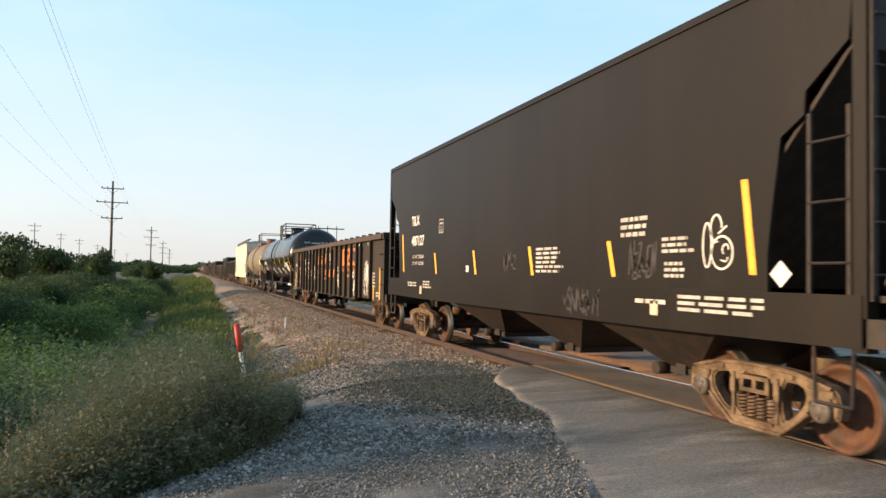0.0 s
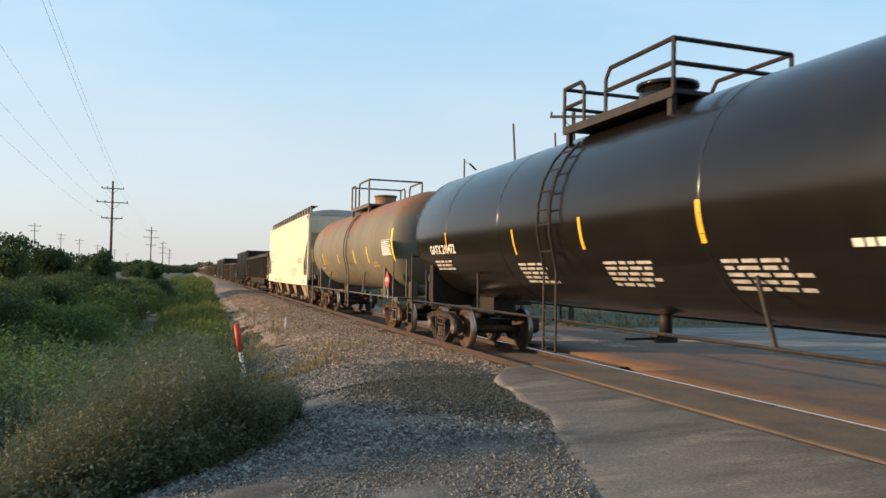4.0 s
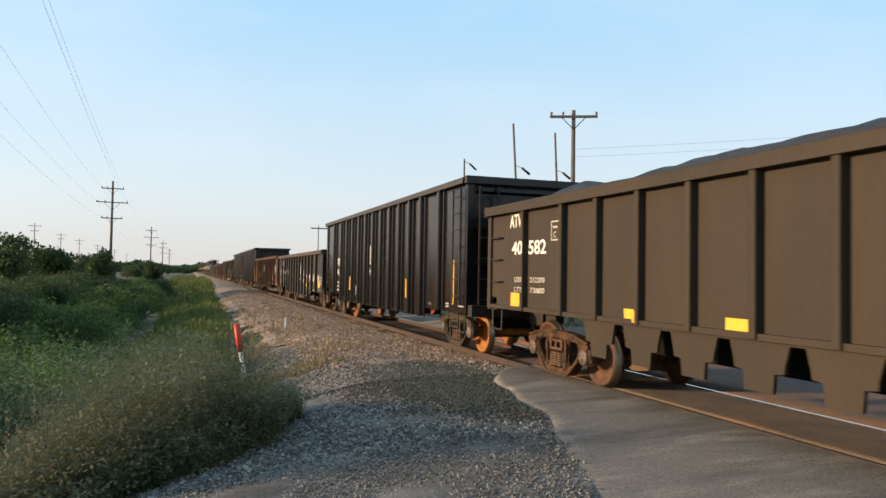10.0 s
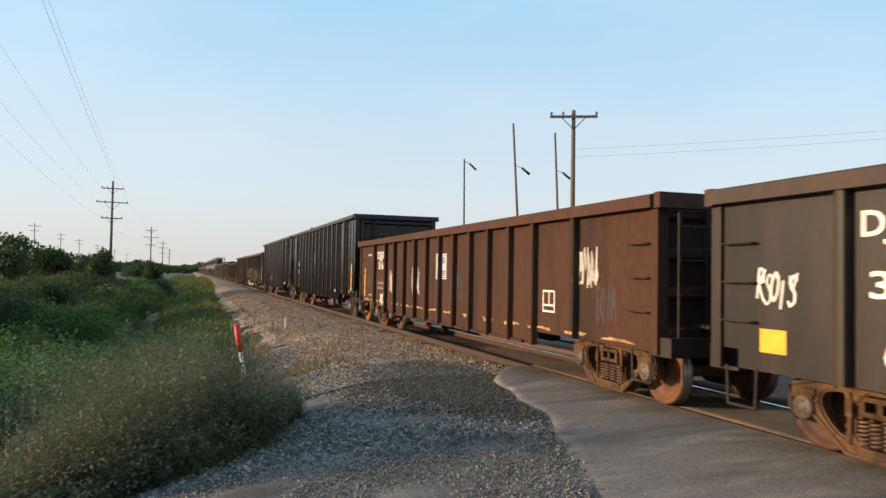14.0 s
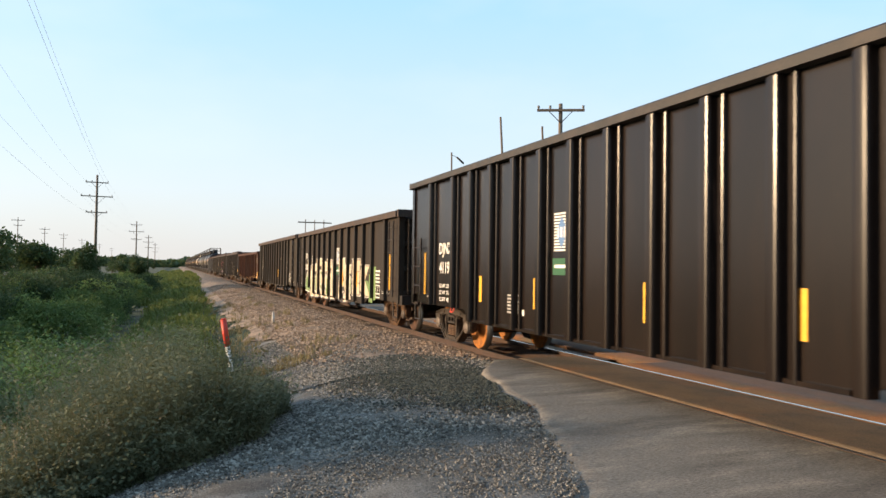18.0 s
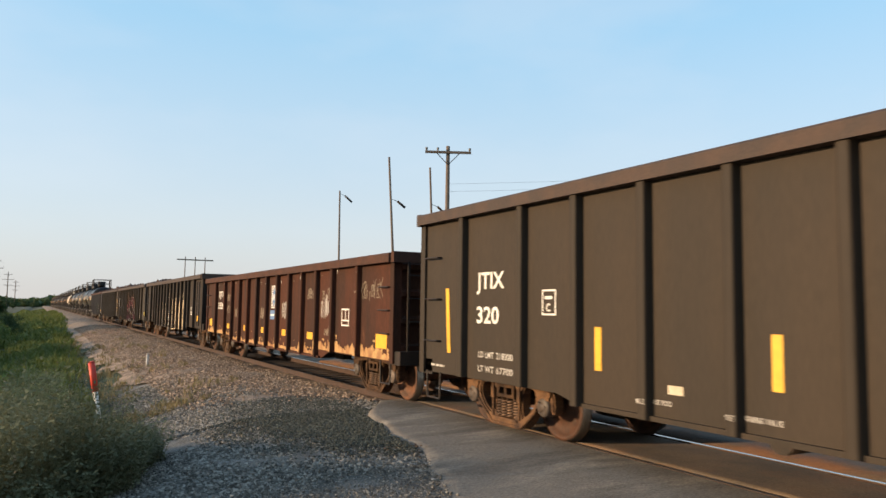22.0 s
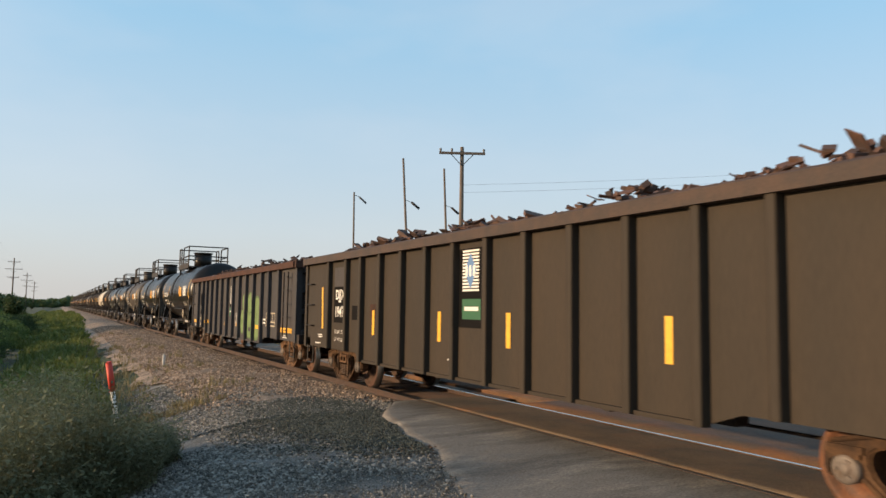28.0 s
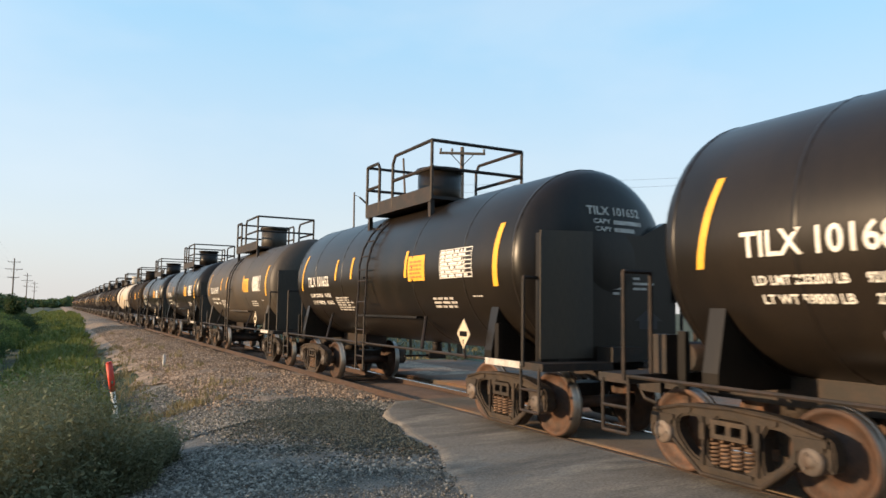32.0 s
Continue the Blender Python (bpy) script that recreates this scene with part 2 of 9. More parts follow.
M_SPRAYWORN = mat("mottled_cream_spray", (0.54, 0.42, 0.265), 0.75, second=(0.30, 0.22, 0.13), amount=0.75, scale=3.2, vary=0.25, bump=0)
M_SPRAYDK = mat("dark_spray_outline", (0.030, 0.022, 0.022), 0.7, vary=0.1, bump=0)
M_GLOW = mat("orange_spray_haze", (0.30, 0.155, 0.05), 0.8, second=(0.10, 0.06, 0.03), amount=1.0, scale=3.0, vary=0.3, bump=0)
M_WINE = mat("wine_spray_paint", (0.25, 0.055, 0.10), 0.7, second=(0.14, 0.03, 0.07), amount=0.7, scale=2.0, vary=0.1, bump=0)
M_SPRAYPALE = mat("dull_pale_green_spray", (0.155, 0.225, 0.080), 0.75, second=(0.105, 0.155, 0.060), amount=0.7, scale=2.0, vary=0.15, bump=0)
M_GRNLINE = mat("dark_green_spray", (0.055, 0.092, 0.034), 0.75, second=(0.085, 0.13, 0.05), amount=0.7, scale=4.0, vary=0.15, bump=0)
M_BARE = mat("worn_bare_patch", (0.46, 0.27, 0.105), 0.8, second=(0.24, 0.105, 0.042), amount=0.9, scale=4.5, stretch=(1, 1, 0.5), vary=0.25, bump=0)
M_SPRAYTAN = mat("thin_tan_spray_paint", (0.17, 0.135, 0.092), 0.75, second=(0.105, 0.082, 0.055), amount=0.9, scale=4.0, vary=0.2, bump=0)
M_RED = mat("red_marker_paint", (0.62, 0.06, 0.035), 0.55, vary=0.08)
M_LOAD = mat("coal_heap", (0.018, 0.017, 0.016), 0.75, second=(0.04, 0.036, 0.033), amount=0.6, scale=9.0, bump=0.8)
M_SCRAP = mat("rusty_scrap", (0.085, 0.042, 0.026), 0.8, second=(0.035, 0.026, 0.022), amount=0.9, scale=3.0, vary=0.3, spread=0.4)
M_WOOD = mat("weathered_pole_wood", (0.16, 0.115, 0.08), 0.85, second=(0.10, 0.075, 0.055), amount=0.7, scale=3.0, stretch=(4, 4, 0.4))
M_TIE = mat("dark_timber_tie", (0.075, 0.055, 0.042), 0.9, second=(0.05, 0.036, 0.03), amount=0.8, scale=4.0, spread=0.2)
M_WIRE = mat("dull_wire", (0.22, 0.22, 0.22), 0.6, 0.3, bump=0)
M_GRAVEL = mat("grey_limestone_gravel", (0.182, 0.166, 0.141), 0.95, second=(0.106, 0.094, 0.078), amount=0.9, scale=1.0, fine=55.0, vary=0.6, bump=1.0, third=(0.092, 0.080, 0.066), third_scale=1.5, third_lo=0.54, third_hi=0.66)
M_DARKGRAVEL = mat("dark_fine_gravel", (0.105, 0.108, 0.092), 0.95, second=(0.066, 0.069, 0.058), amount=0.8, scale=2.0, fine=40.0, vary=0.45, bump=0.9)
M_BALLAST = mat("tan_ballast", (0.30, 0.212, 0.142), 0.95, second=(0.13, 0.095, 0.068), amount=0.9, scale=1.3, fine=16.0, vary=0.6, bump=0.9, spread=0.0)
M_RUSTBED = mat("rust_stained_ballast", (0.17, 0.10, 0.062), 0.95, second=(0.11, 0.066, 0.045), amount=0.9, scale=1.5, fine=26.0, vary=0.4, bump=0.9)
M_ROAD = mat("worn_grey_asphalt", (0.190, 0.164, 0.132), 0.9, second=(0.094, 0.080, 0.064), amount=0.95, scale=1.0, stretch=(0.38, 1.2, 1), fine=70.0, vary=0.5, bump=0.8, lo=0.46, hi=0.66, third=(0.31, 0.262, 0.20), third_scale=1.6, third_lo=0.52, third_hi=0.70)
M_CROSS = mat("dirt_on_crossing", (0.165, 0.118, 0.078), 0.95, third=(0.185, 0.105, 0.058), third_scale=0.55, third_lo=0.50, third_hi=0.62, second=(0.095, 0.078, 0.06), amount=0.9, scale=0.9, fine=50.0, vary=0.3, bump=0.4)
M_SHOULDER = mat("rusty_dirt_and_shade", (0.17, 0.085, 0.046), 0.95, third=(0.095, 0.075, 0.058), third_scale=0.6, third_lo=0.50, third_hi=0.62, second=(0.10, 0.062, 0.04), amount=0.9, scale=0.9, fine=50.0, vary=0.3, bump=0.4)
M_SOIL = mat("grassy_soil", (0.040, 0.052, 0.019), 0.95, second=(0.055, 0.052, 0.026), amount=0.8, scale=0.35, fine=9.0, vary=0.35, bump=0.6)


def stone_mat(name, a, b, bump=0.25):
    """Loose stones: each island its own shade between two colours, with fine grain."""
    m = bpy.data.materials.new(name)
    m.use_nodes = True
    n, l = m.node_tree.nodes, m.node_tree.links
    p = n["Principled BSDF"]
    p.inputs["Roughness"].default_value = 0.92
    p.inputs["Specular IOR Level"].default_value = 0.2
    g, x, t, c = n.new("ShaderNodeNewGeometry"), n.new("ShaderNodeMix"), n.new("ShaderNodeTexNoise"), n.new("ShaderNodeTexCoord")
    x.data_type = "RGBA"
    x.inputs[6].default_value, x.inputs[7].default_value = (*a, 1), (*b, 1)
    w = n.new("ShaderNodeMath")
    w.operation, w.inputs[1].default_value = "POWER", 1.8
    l.new(g.outputs["Random Per Island"], w.inputs[0])
    l.new(w.outputs[0], x.inputs[0])
    l.new(x.outputs[2], p.inputs["Base Color"])
    t.inputs["Scale"].default_value = 60.0
    l.new(c.outputs["Object"], t.inputs["Vector"])
    bp = n.new("ShaderNodeBump")
    bp.inputs["Strength"].default_value, bp.inputs["Distance"].default_value = bump, 0.01
    l.new(t.outputs["Fac"], bp.inputs["Height"])
    l.new(bp.outputs[0], p.inputs["Normal"])
    return m


M_STONE = stone_mat("grey_crushed_stone", (0.085, 0.076, 0.063), (0.375, 0.338, 0.281))
M_DARKSTONE = stone_mat("dark_green_grey_stone", (0.043, 0.045, 0.035), (0.145, 0.147, 0.116))
M_BALLASTSTONE = stone_mat("tan_ballast_stone", (0.16, 0.112, 0.078), (0.54, 0.395, 0.275))


def leaf_mat(name, a, b, patch=0.9):
    """Leaves: colour by the island's random number and in soft patches, a little light passing through."""
    m = bpy.data.materials.new(name)
    m.use_nodes = True
    n, l = m.node_tree.nodes, m.node_tree.links
    p = n["Principled BSDF"]
    p.inputs["Roughness"].default_value = 0.65
    p.inputs["Specular IOR Level"].default_value = 0.25
    g = n.new("ShaderNodeNewGeometry")
    x = n.new("ShaderNodeMix")
    x.data_type = "RGBA"
    x.inputs[6].default_value, x.inputs[7].default_value = (*a, 1), (*b, 1)
    tc, tn, half = n.new("ShaderNodeTexCoord"), n.new("ShaderNodeTexNoise"), n.new("ShaderNodeMix")
    tn.inputs["Scale"].default_value, tn.inputs["Detail"].default_value = patch, 3.0
    l.new(tc.outputs["Object"], tn.inputs["Vector"])
    sp = n.new("ShaderNodeMapRange")
    sp.inputs["From Min"].default_value, sp.inputs["From Max"].default_value = 0.34, 0.66
    l.new(tn.outputs["Fac"], sp.inputs["Value"])
    half.inputs[0].default_value = 0.70
    l.new(g.outputs["Random Per Island"], half.inputs[2])
    l.new(sp.outputs["Result"], half.inputs[3])
    l.new(half.outputs[0], x.inputs[0])
    l.new(x.outputs[2], p.inputs["Base Color"])
    t = n.new("ShaderNodeBsdfTranslucent")
    l.new(x.outputs[2], t.inputs[0])
    s = n.new("ShaderNodeMixShader")
    s.inputs[0].default_value = 0.3
    l.new(p.outputs[0], s.inputs[1])
    l.new(t.outputs[0], s.inputs[2])
    l.new(s.outputs[0], n["Material Output"].inputs[0])
    return m


M_FIELD = leaf_mat("field_weed_leaves", (0.058, 0.102, 0.027), (0.20, 0.27, 0.074), 0.5)
M_LEAF = leaf_mat("bush_leaves", (0.055, 0.096, 0.026), (0.19, 0.25, 0.070), 0.8)
M_LEAFDK = leaf_mat("dark_tree_leaves", (0.032, 0.055, 0.020), (0.085, 0.120, 0.042), 0.6)
M_WEED = leaf_mat("grey_green_weed", (0.068, 0.098, 0.040), (0.22, 0.245, 0.125), 0.8)
M_SCRUB = leaf_mat("dull_green_scrub", (0.066, 0.077, 0.036), (0.215, 0.214, 0.118), 1.2)
M_GRASS = leaf_mat("yellow_green_grass", (0.080, 0.115, 0.024), (0.20, 0.21, 0.055), 0.7)
M_DRY = leaf_mat("dry_grass", (0.16, 0.13, 0.06), (0.30, 0.24, 0.12))
M_SEED = leaf_mat("dry_seed_heads", (0.24, 0.19, 0.12), (0.36, 0.30, 0.20))
M_STALK = mat("brown_stalk", (0.10, 0.075, 0.045), 0.9, bump=0)


# ---- mesh helpers ----
def part(name, bm, material, parent=None, label="", at=None, smooth=False):
    """Links a bmesh as one mesh object under a thing or a part."""
    me = bpy.data.meshes.new(name)
    bm.to_mesh(me)
    bm.free()
    for m in (material if isinstance(material, (list, tuple)) else [material]):
        me.materials.append(m)
    if smooth:
        me.shade_smooth()
    return again(name, me, parent, label, at)


def again(name, me, parent=None, label="", at=None):
    """An object on mesh data that may be shared."""
    ob = new(name, me)
    if parent is not None:
        ob.parent = parent
    if at is not None:
        ob.matrix_basis = at
    if label:
        ob["label"] = label
    return ob


def box(bm, x0, x1, y0, y1, z0, z1, mi=0):
    v = [bm.verts.new((x, y, z)) for x in (x0, x1) for y in (y0, y1) for z in (z0, z1)]
    for q in ((0, 1, 3, 2), (4, 6, 7, 5), (0, 4, 5, 1), (2, 3, 7, 6), (0, 2, 6, 4), (1, 5, 7, 3)):
        bm.faces.new([v[i] for i in q]).material_index = mi
    return v


def prism(bm, pts, x0, x1, mi=0):
    """A polygon in (y, z) drawn out along x."""
    a = [bm.verts.new((x0, y, z)) for y, z in pts]
    b = [bm.verts.new((x1, y, z)) for y, z in pts]
    n = len(pts)
    fs = [bm.faces.new(a), bm.faces.new(b[::-1])] + [bm.faces.new((a[i], b[i], b[(i + 1) % n], a[(i + 1) % n])) for i in range(n)]
    for f in fs:
        f.material_index = mi


def prism_y(bm, pts, y0, y1, mi=0):
    """A polygon in (x, z) drawn out along y."""
    a = [bm.verts.new((x, y0, z)) for x, z in pts]
    b = [bm.verts.new((x, y1, z)) for x, z in pts]
    n = len(pts)
    fs = [bm.faces.new(a[::-1]), bm.faces.new(b)] + [bm.faces.new((a[i], a[(i + 1) % n], b[(i + 1) % n], b[i])) for i in range(n)]
    for f in fs:
        f.material_index = mi


def rod(bm, p, q, r, n=6, mi=0, r2=None):
    """A round bar from p to q."""
    p, q = Vector(p), Vector(q)
    m = (q - p).to_track_quat("Z", "Y").to_matrix()
    rings = []
    for c, rad in ((p, r), (q, r if r2 is None else r2)):
        rings.append([bm.verts.new(c + m @ Vector((math.cos(i * math.tau / n) * rad, math.sin(i * math.tau / n) * rad, 0))) for i in range(n)])
    a, b = rings
    for i in range(n):
        f = bm.faces.new((a[i], a[(i + 1) % n], b[(i + 1) % n], b[i]))
        f.material_index, f.smooth = mi, n > 6
    for f in (bm.faces.new(a[::-1]), bm.faces.new(b)):
        f.material_index = mi


def pipe(bm, pts, r, n=6, mi=0):
    for p, q in zip(pts, pts[1:]):
        rod(bm, p, q, r, n, mi)


def lathe(bm, prof, axis="x", n=32, centre=(0, 0, 0), mats=None, caps=True):
    """Turns a profile of (along, radius) about the x or y axis."""
    c = Vector(centre)
    rings = []
    for u, r in prof:
        ring = []
        for i in range(n):
            a = i * math.tau / n
            s, t = math.cos(a) * r, math.sin(a) * r
            ring.append(bm.verts.new(c + (Vector((u, s, t)) if axis == "x" else Vector((t, u, s)))))
        rings.append(ring)
    for k in range(len(rings) - 1):
        a, b = rings[k], rings[k + 1]
        for i in range(n):
            f = bm.faces.new((a[i], a[(i + 1) % n], b[(i + 1) % n], b[i]))
            f.smooth = True
            f.material_index = mats[k] if mats else 0
    if caps:
        bm.faces.new(rings[0][::-1]).material_index = mats[0] if mats else 0
        bm.faces.new(rings[-1]).material_index = mats[-1] if mats else 0


def thing(name, label, category, group="", m=None):
    e = new(name)
    e.empty_display_size = 0.3
    if m is not None:
        e.matrix_basis = m
    return tagged(e, label, category, group)


CACHE = {}


def shared(key, build, material, smooth=False):
    """Mesh data built once and shared by alike parts."""
    if key not in CACHE:
        bm = bmesh.new()
        build(bm)
        bmesh.ops.recalc_face_normals(bm, faces=bm.faces)
        me = bpy.data.meshes.new(key[0] if isinstance(key, tuple) else key)
        bm.to_mesh(me)
        bm.free()
        for x in (material if isinstance(material, (list, tuple)) else [material]):
            me.materials.append(x)
        if smooth:
            me.shade_smooth()
        CACHE[key] = me
    return CACHE[key]


# ---- ground, road and track ----
def smooth(a, b, x):
    t = min(1.0, max(0.0, (x - a) / (b - a)))
    return t * t * (3 - 2 * t)


def height(x, y):
    """The lie of the land: level round the crossing, a low bank under the track, a ditch and a field beside it."""
    off = abs(x - TRACK)
    bank = -0.20 - 0.75 * smooth(2.6, 6.2, off)
    ditch = -0.55 * math.exp(-((x + 2.5) / 2.2) ** 2)
    away = bank + ditch - 0.1 * smooth(-4, -9, x)
    near = -0.112 - 0.12 * smooth(4.0, -3.0, x)
    k = smooth(9.0, 19.0, y + 1.2 * min(0.0, x - 3.0) * -1.0)
    if x >= TRACK:
        k = smooth(12.0, 20.0, y) + (smooth(24.0, 34.0, y) - smooth(12.0, 20.0, y)) * smooth(1.5, 2.2, off)
    z = near * (1 - k) + away * k
    if y < 60:
        z += 0.035 * noise.noise((x * 0.5, y * 0.5, 3.1))
    return z


def sheet(name, xs, ys, lift, material, left=None, right=None, label="", category="", kind="structure"):
    """A grid laid on the land; left and right give its edges at a y."""
    bm = bmesh.new()
    rows = []
    for y in ys:
        a, b = (left(y) if left else xs[0]), (right(y) if right else xs[-1])
        rows.append([bm.verts.new((x, y, height(x, y) + (lift if not callable(lift) else lift(x, y)))) for x in [a + (b - a) * i / (len(xs) - 1) for i in range(len(xs))]] if (left or right)
                    else [bm.verts.new((x, y, height(x, y) + lift)) for x in xs])
    for p, q in zip(rows, rows[1:]):
        for i in range(len(p) - 1):
            bm.faces.new((p[i], p[i + 1], q[i + 1], q[i])).smooth = True
    return tagged(part(name, bm, material), label, category, kind=kind)


def spaced(a, b, n, power=1.0):
    return [a + (b - a) * (i / n) ** power for i in range(n + 1)]


def wob(y, s, k, z=0.0):
    return k * noise.noise((y * s, z, 7.7)) + 0.4 * k * noise.noise((y * s * 3.1, z, 2.7))


gx = [-2500, -900, -350, -150, -80, -50] + spaced(-35, 25, 80) + [35, 60, 100, 200, 500, 1200, 2500]
gy = [-800, -200, -80, -30, -12] + spaced(-6, 40, 70) + spaced(42, 140, 40) + [160, 200, 260, 340, 450, 600, 900, 1500, 2600, 4200]
sheet("ground", gx, gy, 0.0, M_SOIL, label="rough grassy soil of the verge and fields", category="ground")


def apron_edge(y):
    """Left edge of the paving, flaring towards the track."""
    if y > 8.5:
        e = 4.37 + (y - 8.5) * 0.19 + 0.6 * smooth(11.5, 13.2, y)
    elif y > 5.5:
        e = 3.22 + (y - 5.5) * 0.383
    else:
        e = 3.22 - (5.5 - y) * 0.62
    return e + wob(y, 0.9, 0.10) + wob(y, 4.5, 0.05, 5.0)


sheet("gravel_shoulder", range(50), spaced(-3.0, 24.0, 200), lambda x, y: 0.012 + 0.05 * max(0.0, noise.noise((x * 1.3, y * 1.3, 5.0))), M_GRAVEL,
      left=lambda y: (-6.0 if y < 5.5 else -6.0 + 7.2 * smooth(5.5, 8.6, y) + 0.06 * max(0, y - 8.6)) + wob(y, 0.6, 0.4, 4.0),
      right=lambda y: 5.75 if y > 8 else 5.0, label="grey crushed limestone shoulder beside the crossing", category="gravel")
sheet("fine_gravel_patch", range(14), spaced(8.8, 13.8, 40), 0.02, M_DARKGRAVEL,
      left=lambda y: 4.45 - 0.80 * math.sin(math.pi * min(1, max(0, (y - 8.6) / 5.8))) ** 0.7 + wob(y, 1.1, 0.4, 9.0),
      right=lambda y: 4.5 + 0.62 * smooth(8.8, 13, y) + wob(y, 1.3, 0.1, 2.0), label="patch of darker fine gravel by the road edge", category="gravel")
for side, (a, b) in (("near", (0.80, 3.5)), ("far", (-3.9, -0.80))):
    sheet("ballast_" + side, range(24), spaced(12.8, 90, 320) + spaced(95, 900, 40), lambda x, y: -0.06 + 0.12 * smooth(12.8, 15.2, y) + 0.03 * noise.noise((x * 0.9, y * 0.9, 2.0)) + 0.02 * noise.noise((x * 4, y * 4, 2.0)), M_BALLAST,
          left=lambda y, b=b: TRACK - b - (1.3 * smooth(16, 26, y) if b > 0 else 0) + wob(y, 0.5, 0.55, 1.0), right=lambda y, a=a: TRACK - a, label="tan crushed-stone ballast beside the track", category="ballast")
sheet("ballast_between_rails", range(10), spaced(12.8, 90, 120) + spaced(95, 900, 40), 0.05, M_RUSTBED,
      left=lambda y: TRACK - 1.35 - wob(y, 0.5, 0.2), right=lambda y: TRACK + 1.4, label="rust-stained ballast between the rails", category="ballast")


def flat_strip(name, x0, x1, y0, y1, z, material, nx, ny, label, category, left=None, thick=0.25):
    """A paved strip with a slightly uneven top and real depth."""
    bm = bmesh.new()
    rows = []
    for j in range(ny + 1):
        y = y0 + (y1 - y0) * j / ny
        a = left(y) if left else x0
        rows.append([bm.verts.new((a + (x1 - a) * i / nx, y, z(a + (x1 - a) * i / nx, y) - (0.045 if i == 0 and left else 0.0))) for i in range(nx + 1)])
    for p, q in zip(rows, rows[1:]):
        for i in range(nx):
            bm.faces.new((p[i], p[i + 1], q[i + 1], q[i])).smooth = True
    edge = [r[0] for r in rows]
    low = [bm.verts.new((v.co.x, v.co.y, v.co.z - thick)) for v in edge]
    for i in range(ny):
        bm.faces.new((edge[i], edge[i + 1], low[i + 1], low[i]))
    return tagged(part(name, bm, material), label, category, kind="structure")


flat_strip("road", 0, TRACK - 0.795, -14, 12.9, lambda x, y: -0.006 - 0.080 * smooth(6.1, 3.3, x) + 0.012 * noise.noise((x * 0.8, y * 0.8, 1.0)) * smooth(6.2, 5.4, x), M_ROAD, 16, 60,
           "worn grey asphalt road at the level crossing", "road", left=apron_edge)
flat_strip("crossing_surface", TRACK - 0.665, TRACK + 0.665, -14, 13.0, lambda x, y: -0.008 + 0.010 * noise.noise((x * 1.2, y * 0.8, 4.0)), M_CROSS, 8, 60,
           "dirty grey-brown paving between the rails", "road")
# rusty dirt by the rail; farther out the dark colour stands in for shade
flat_strip("dirt_beyond", TRACK + 0.795, TRACK + 6.5, -14, 11.8, lambda x, y: -0.012 - 0.02 * max(0, x - TRACK - 2) * 0.25 + 0.012 * noise.noise((x, y, 1.0)), M_SHOULDER, 8, 40,
           "rusty dirt and darker shaded road beside the track", "road")
flat_strip("road_beyond", TRACK + 6.5, TRACK + 40, -14, 22.5, lambda x, y: -0.035 - 0.02 * max(0, x - TRACK - 2) * 0.25 + 0.012 * noise.noise((x, y, 1.0)), M_ROAD, 24, 30,
           "worn asphalt road beyond the track", "road")
# same mix: dirt near the rail, shade put into the colour beyond
flat_strip("dirt_lot", TRACK + 1.45, TRACK + 6.5, 11.8, 24.0, lambda x, y: -0.02 - 0.02 * max(0, x - TRACK - 2) * 0.25 - 0.05 * smooth(14, 24, y) + 0.012 * noise.noise((x, y, 1.0)), M_SHOULDER, 6, 24,
           "rusty dirt and darker shaded ground beside the track", "dirt")


def build_rail(bm):
    y0, y1 = -120, 1000
    prism_y(bm, [(-0.07, -0.17), (0.07, -0.17), (0.07, -0.15), (0.015, -0.13), (0.015, -0.045), (0.034, -0.035), (0.034, -0.004), (-0.034, -0.004), (-0.034, -0.035), (-0.015, -0.045), (-0.015, -0.13), (-0.07, -0.15)], y0, y1)
    box(bm, -0.028, 0.028, y0, y1, -0.004, 0.0, 1)


for s in (-1, 1):
    tagged(again("rail", shared(("rail", s), build_rail, [M_RAIL, M_RAILTOP if s > 0 else M_RAILDULL]), at=pose(TRACK + s * 0.7525, 0, 0)), "rusty steel rail with a polished head" if s > 0 else "rusty steel rail with a dull dark head", "rail", "rails of the track")

# ---- running gear ----
WHEEL_R = 0.457
AXLE = 0.889


def build_wheelset(bm):
    for s in (-1, 1):
        prof = [(0.62, 0.10), (0.64, 0.11), (0.645, 0.17), (0.69, 0.20), (0.70, 0.375), (0.665, 0.39), (0.66, 0.475), (0.69, 0.487), (0.705, 0.470), (0.715, WHEEL_R), (0.795, WHEEL_R - 0.004),
                (0.80, 0.40), (0.745, 0.385), (0.735, 0.22), (0.79, 0.17), (0.80, 0.09)]
        mats = [0, 0, 0, 0, 0, 0, 1, 1, 1, 1, 0, 0, 0, 0, 0]
        lathe(bm, [(s * u, r) for u, r in prof], "x", 36, mats=mats, caps=False)
        lathe(bm, [(s * 0.80, 0.095), (s * 0.92, 0.095), (s * 0.925, 0.13), (s * 1.10, 0.13), (s * 1.11, 0.118), (s * 1.125, 0.095), (s * 1.12, 0.06), (s * 1.13, 0.055), (s * 1.13, 0.01)], "x", 20, mats=[2] * 8)
        for i in range(3):
            a = i * math.tau / 3 + 0.5
            rod(bm, (s * 1.12, math.cos(a) * 0.075, math.sin(a) * 0.075), (s * 1.138, math.cos(a) * 0.075, math.sin(a) * 0.075), 0.014, 6, 2)
    rod(bm, (-0.8, 0, 0), (0.8, 0, 0), 0.085, 12, 0)


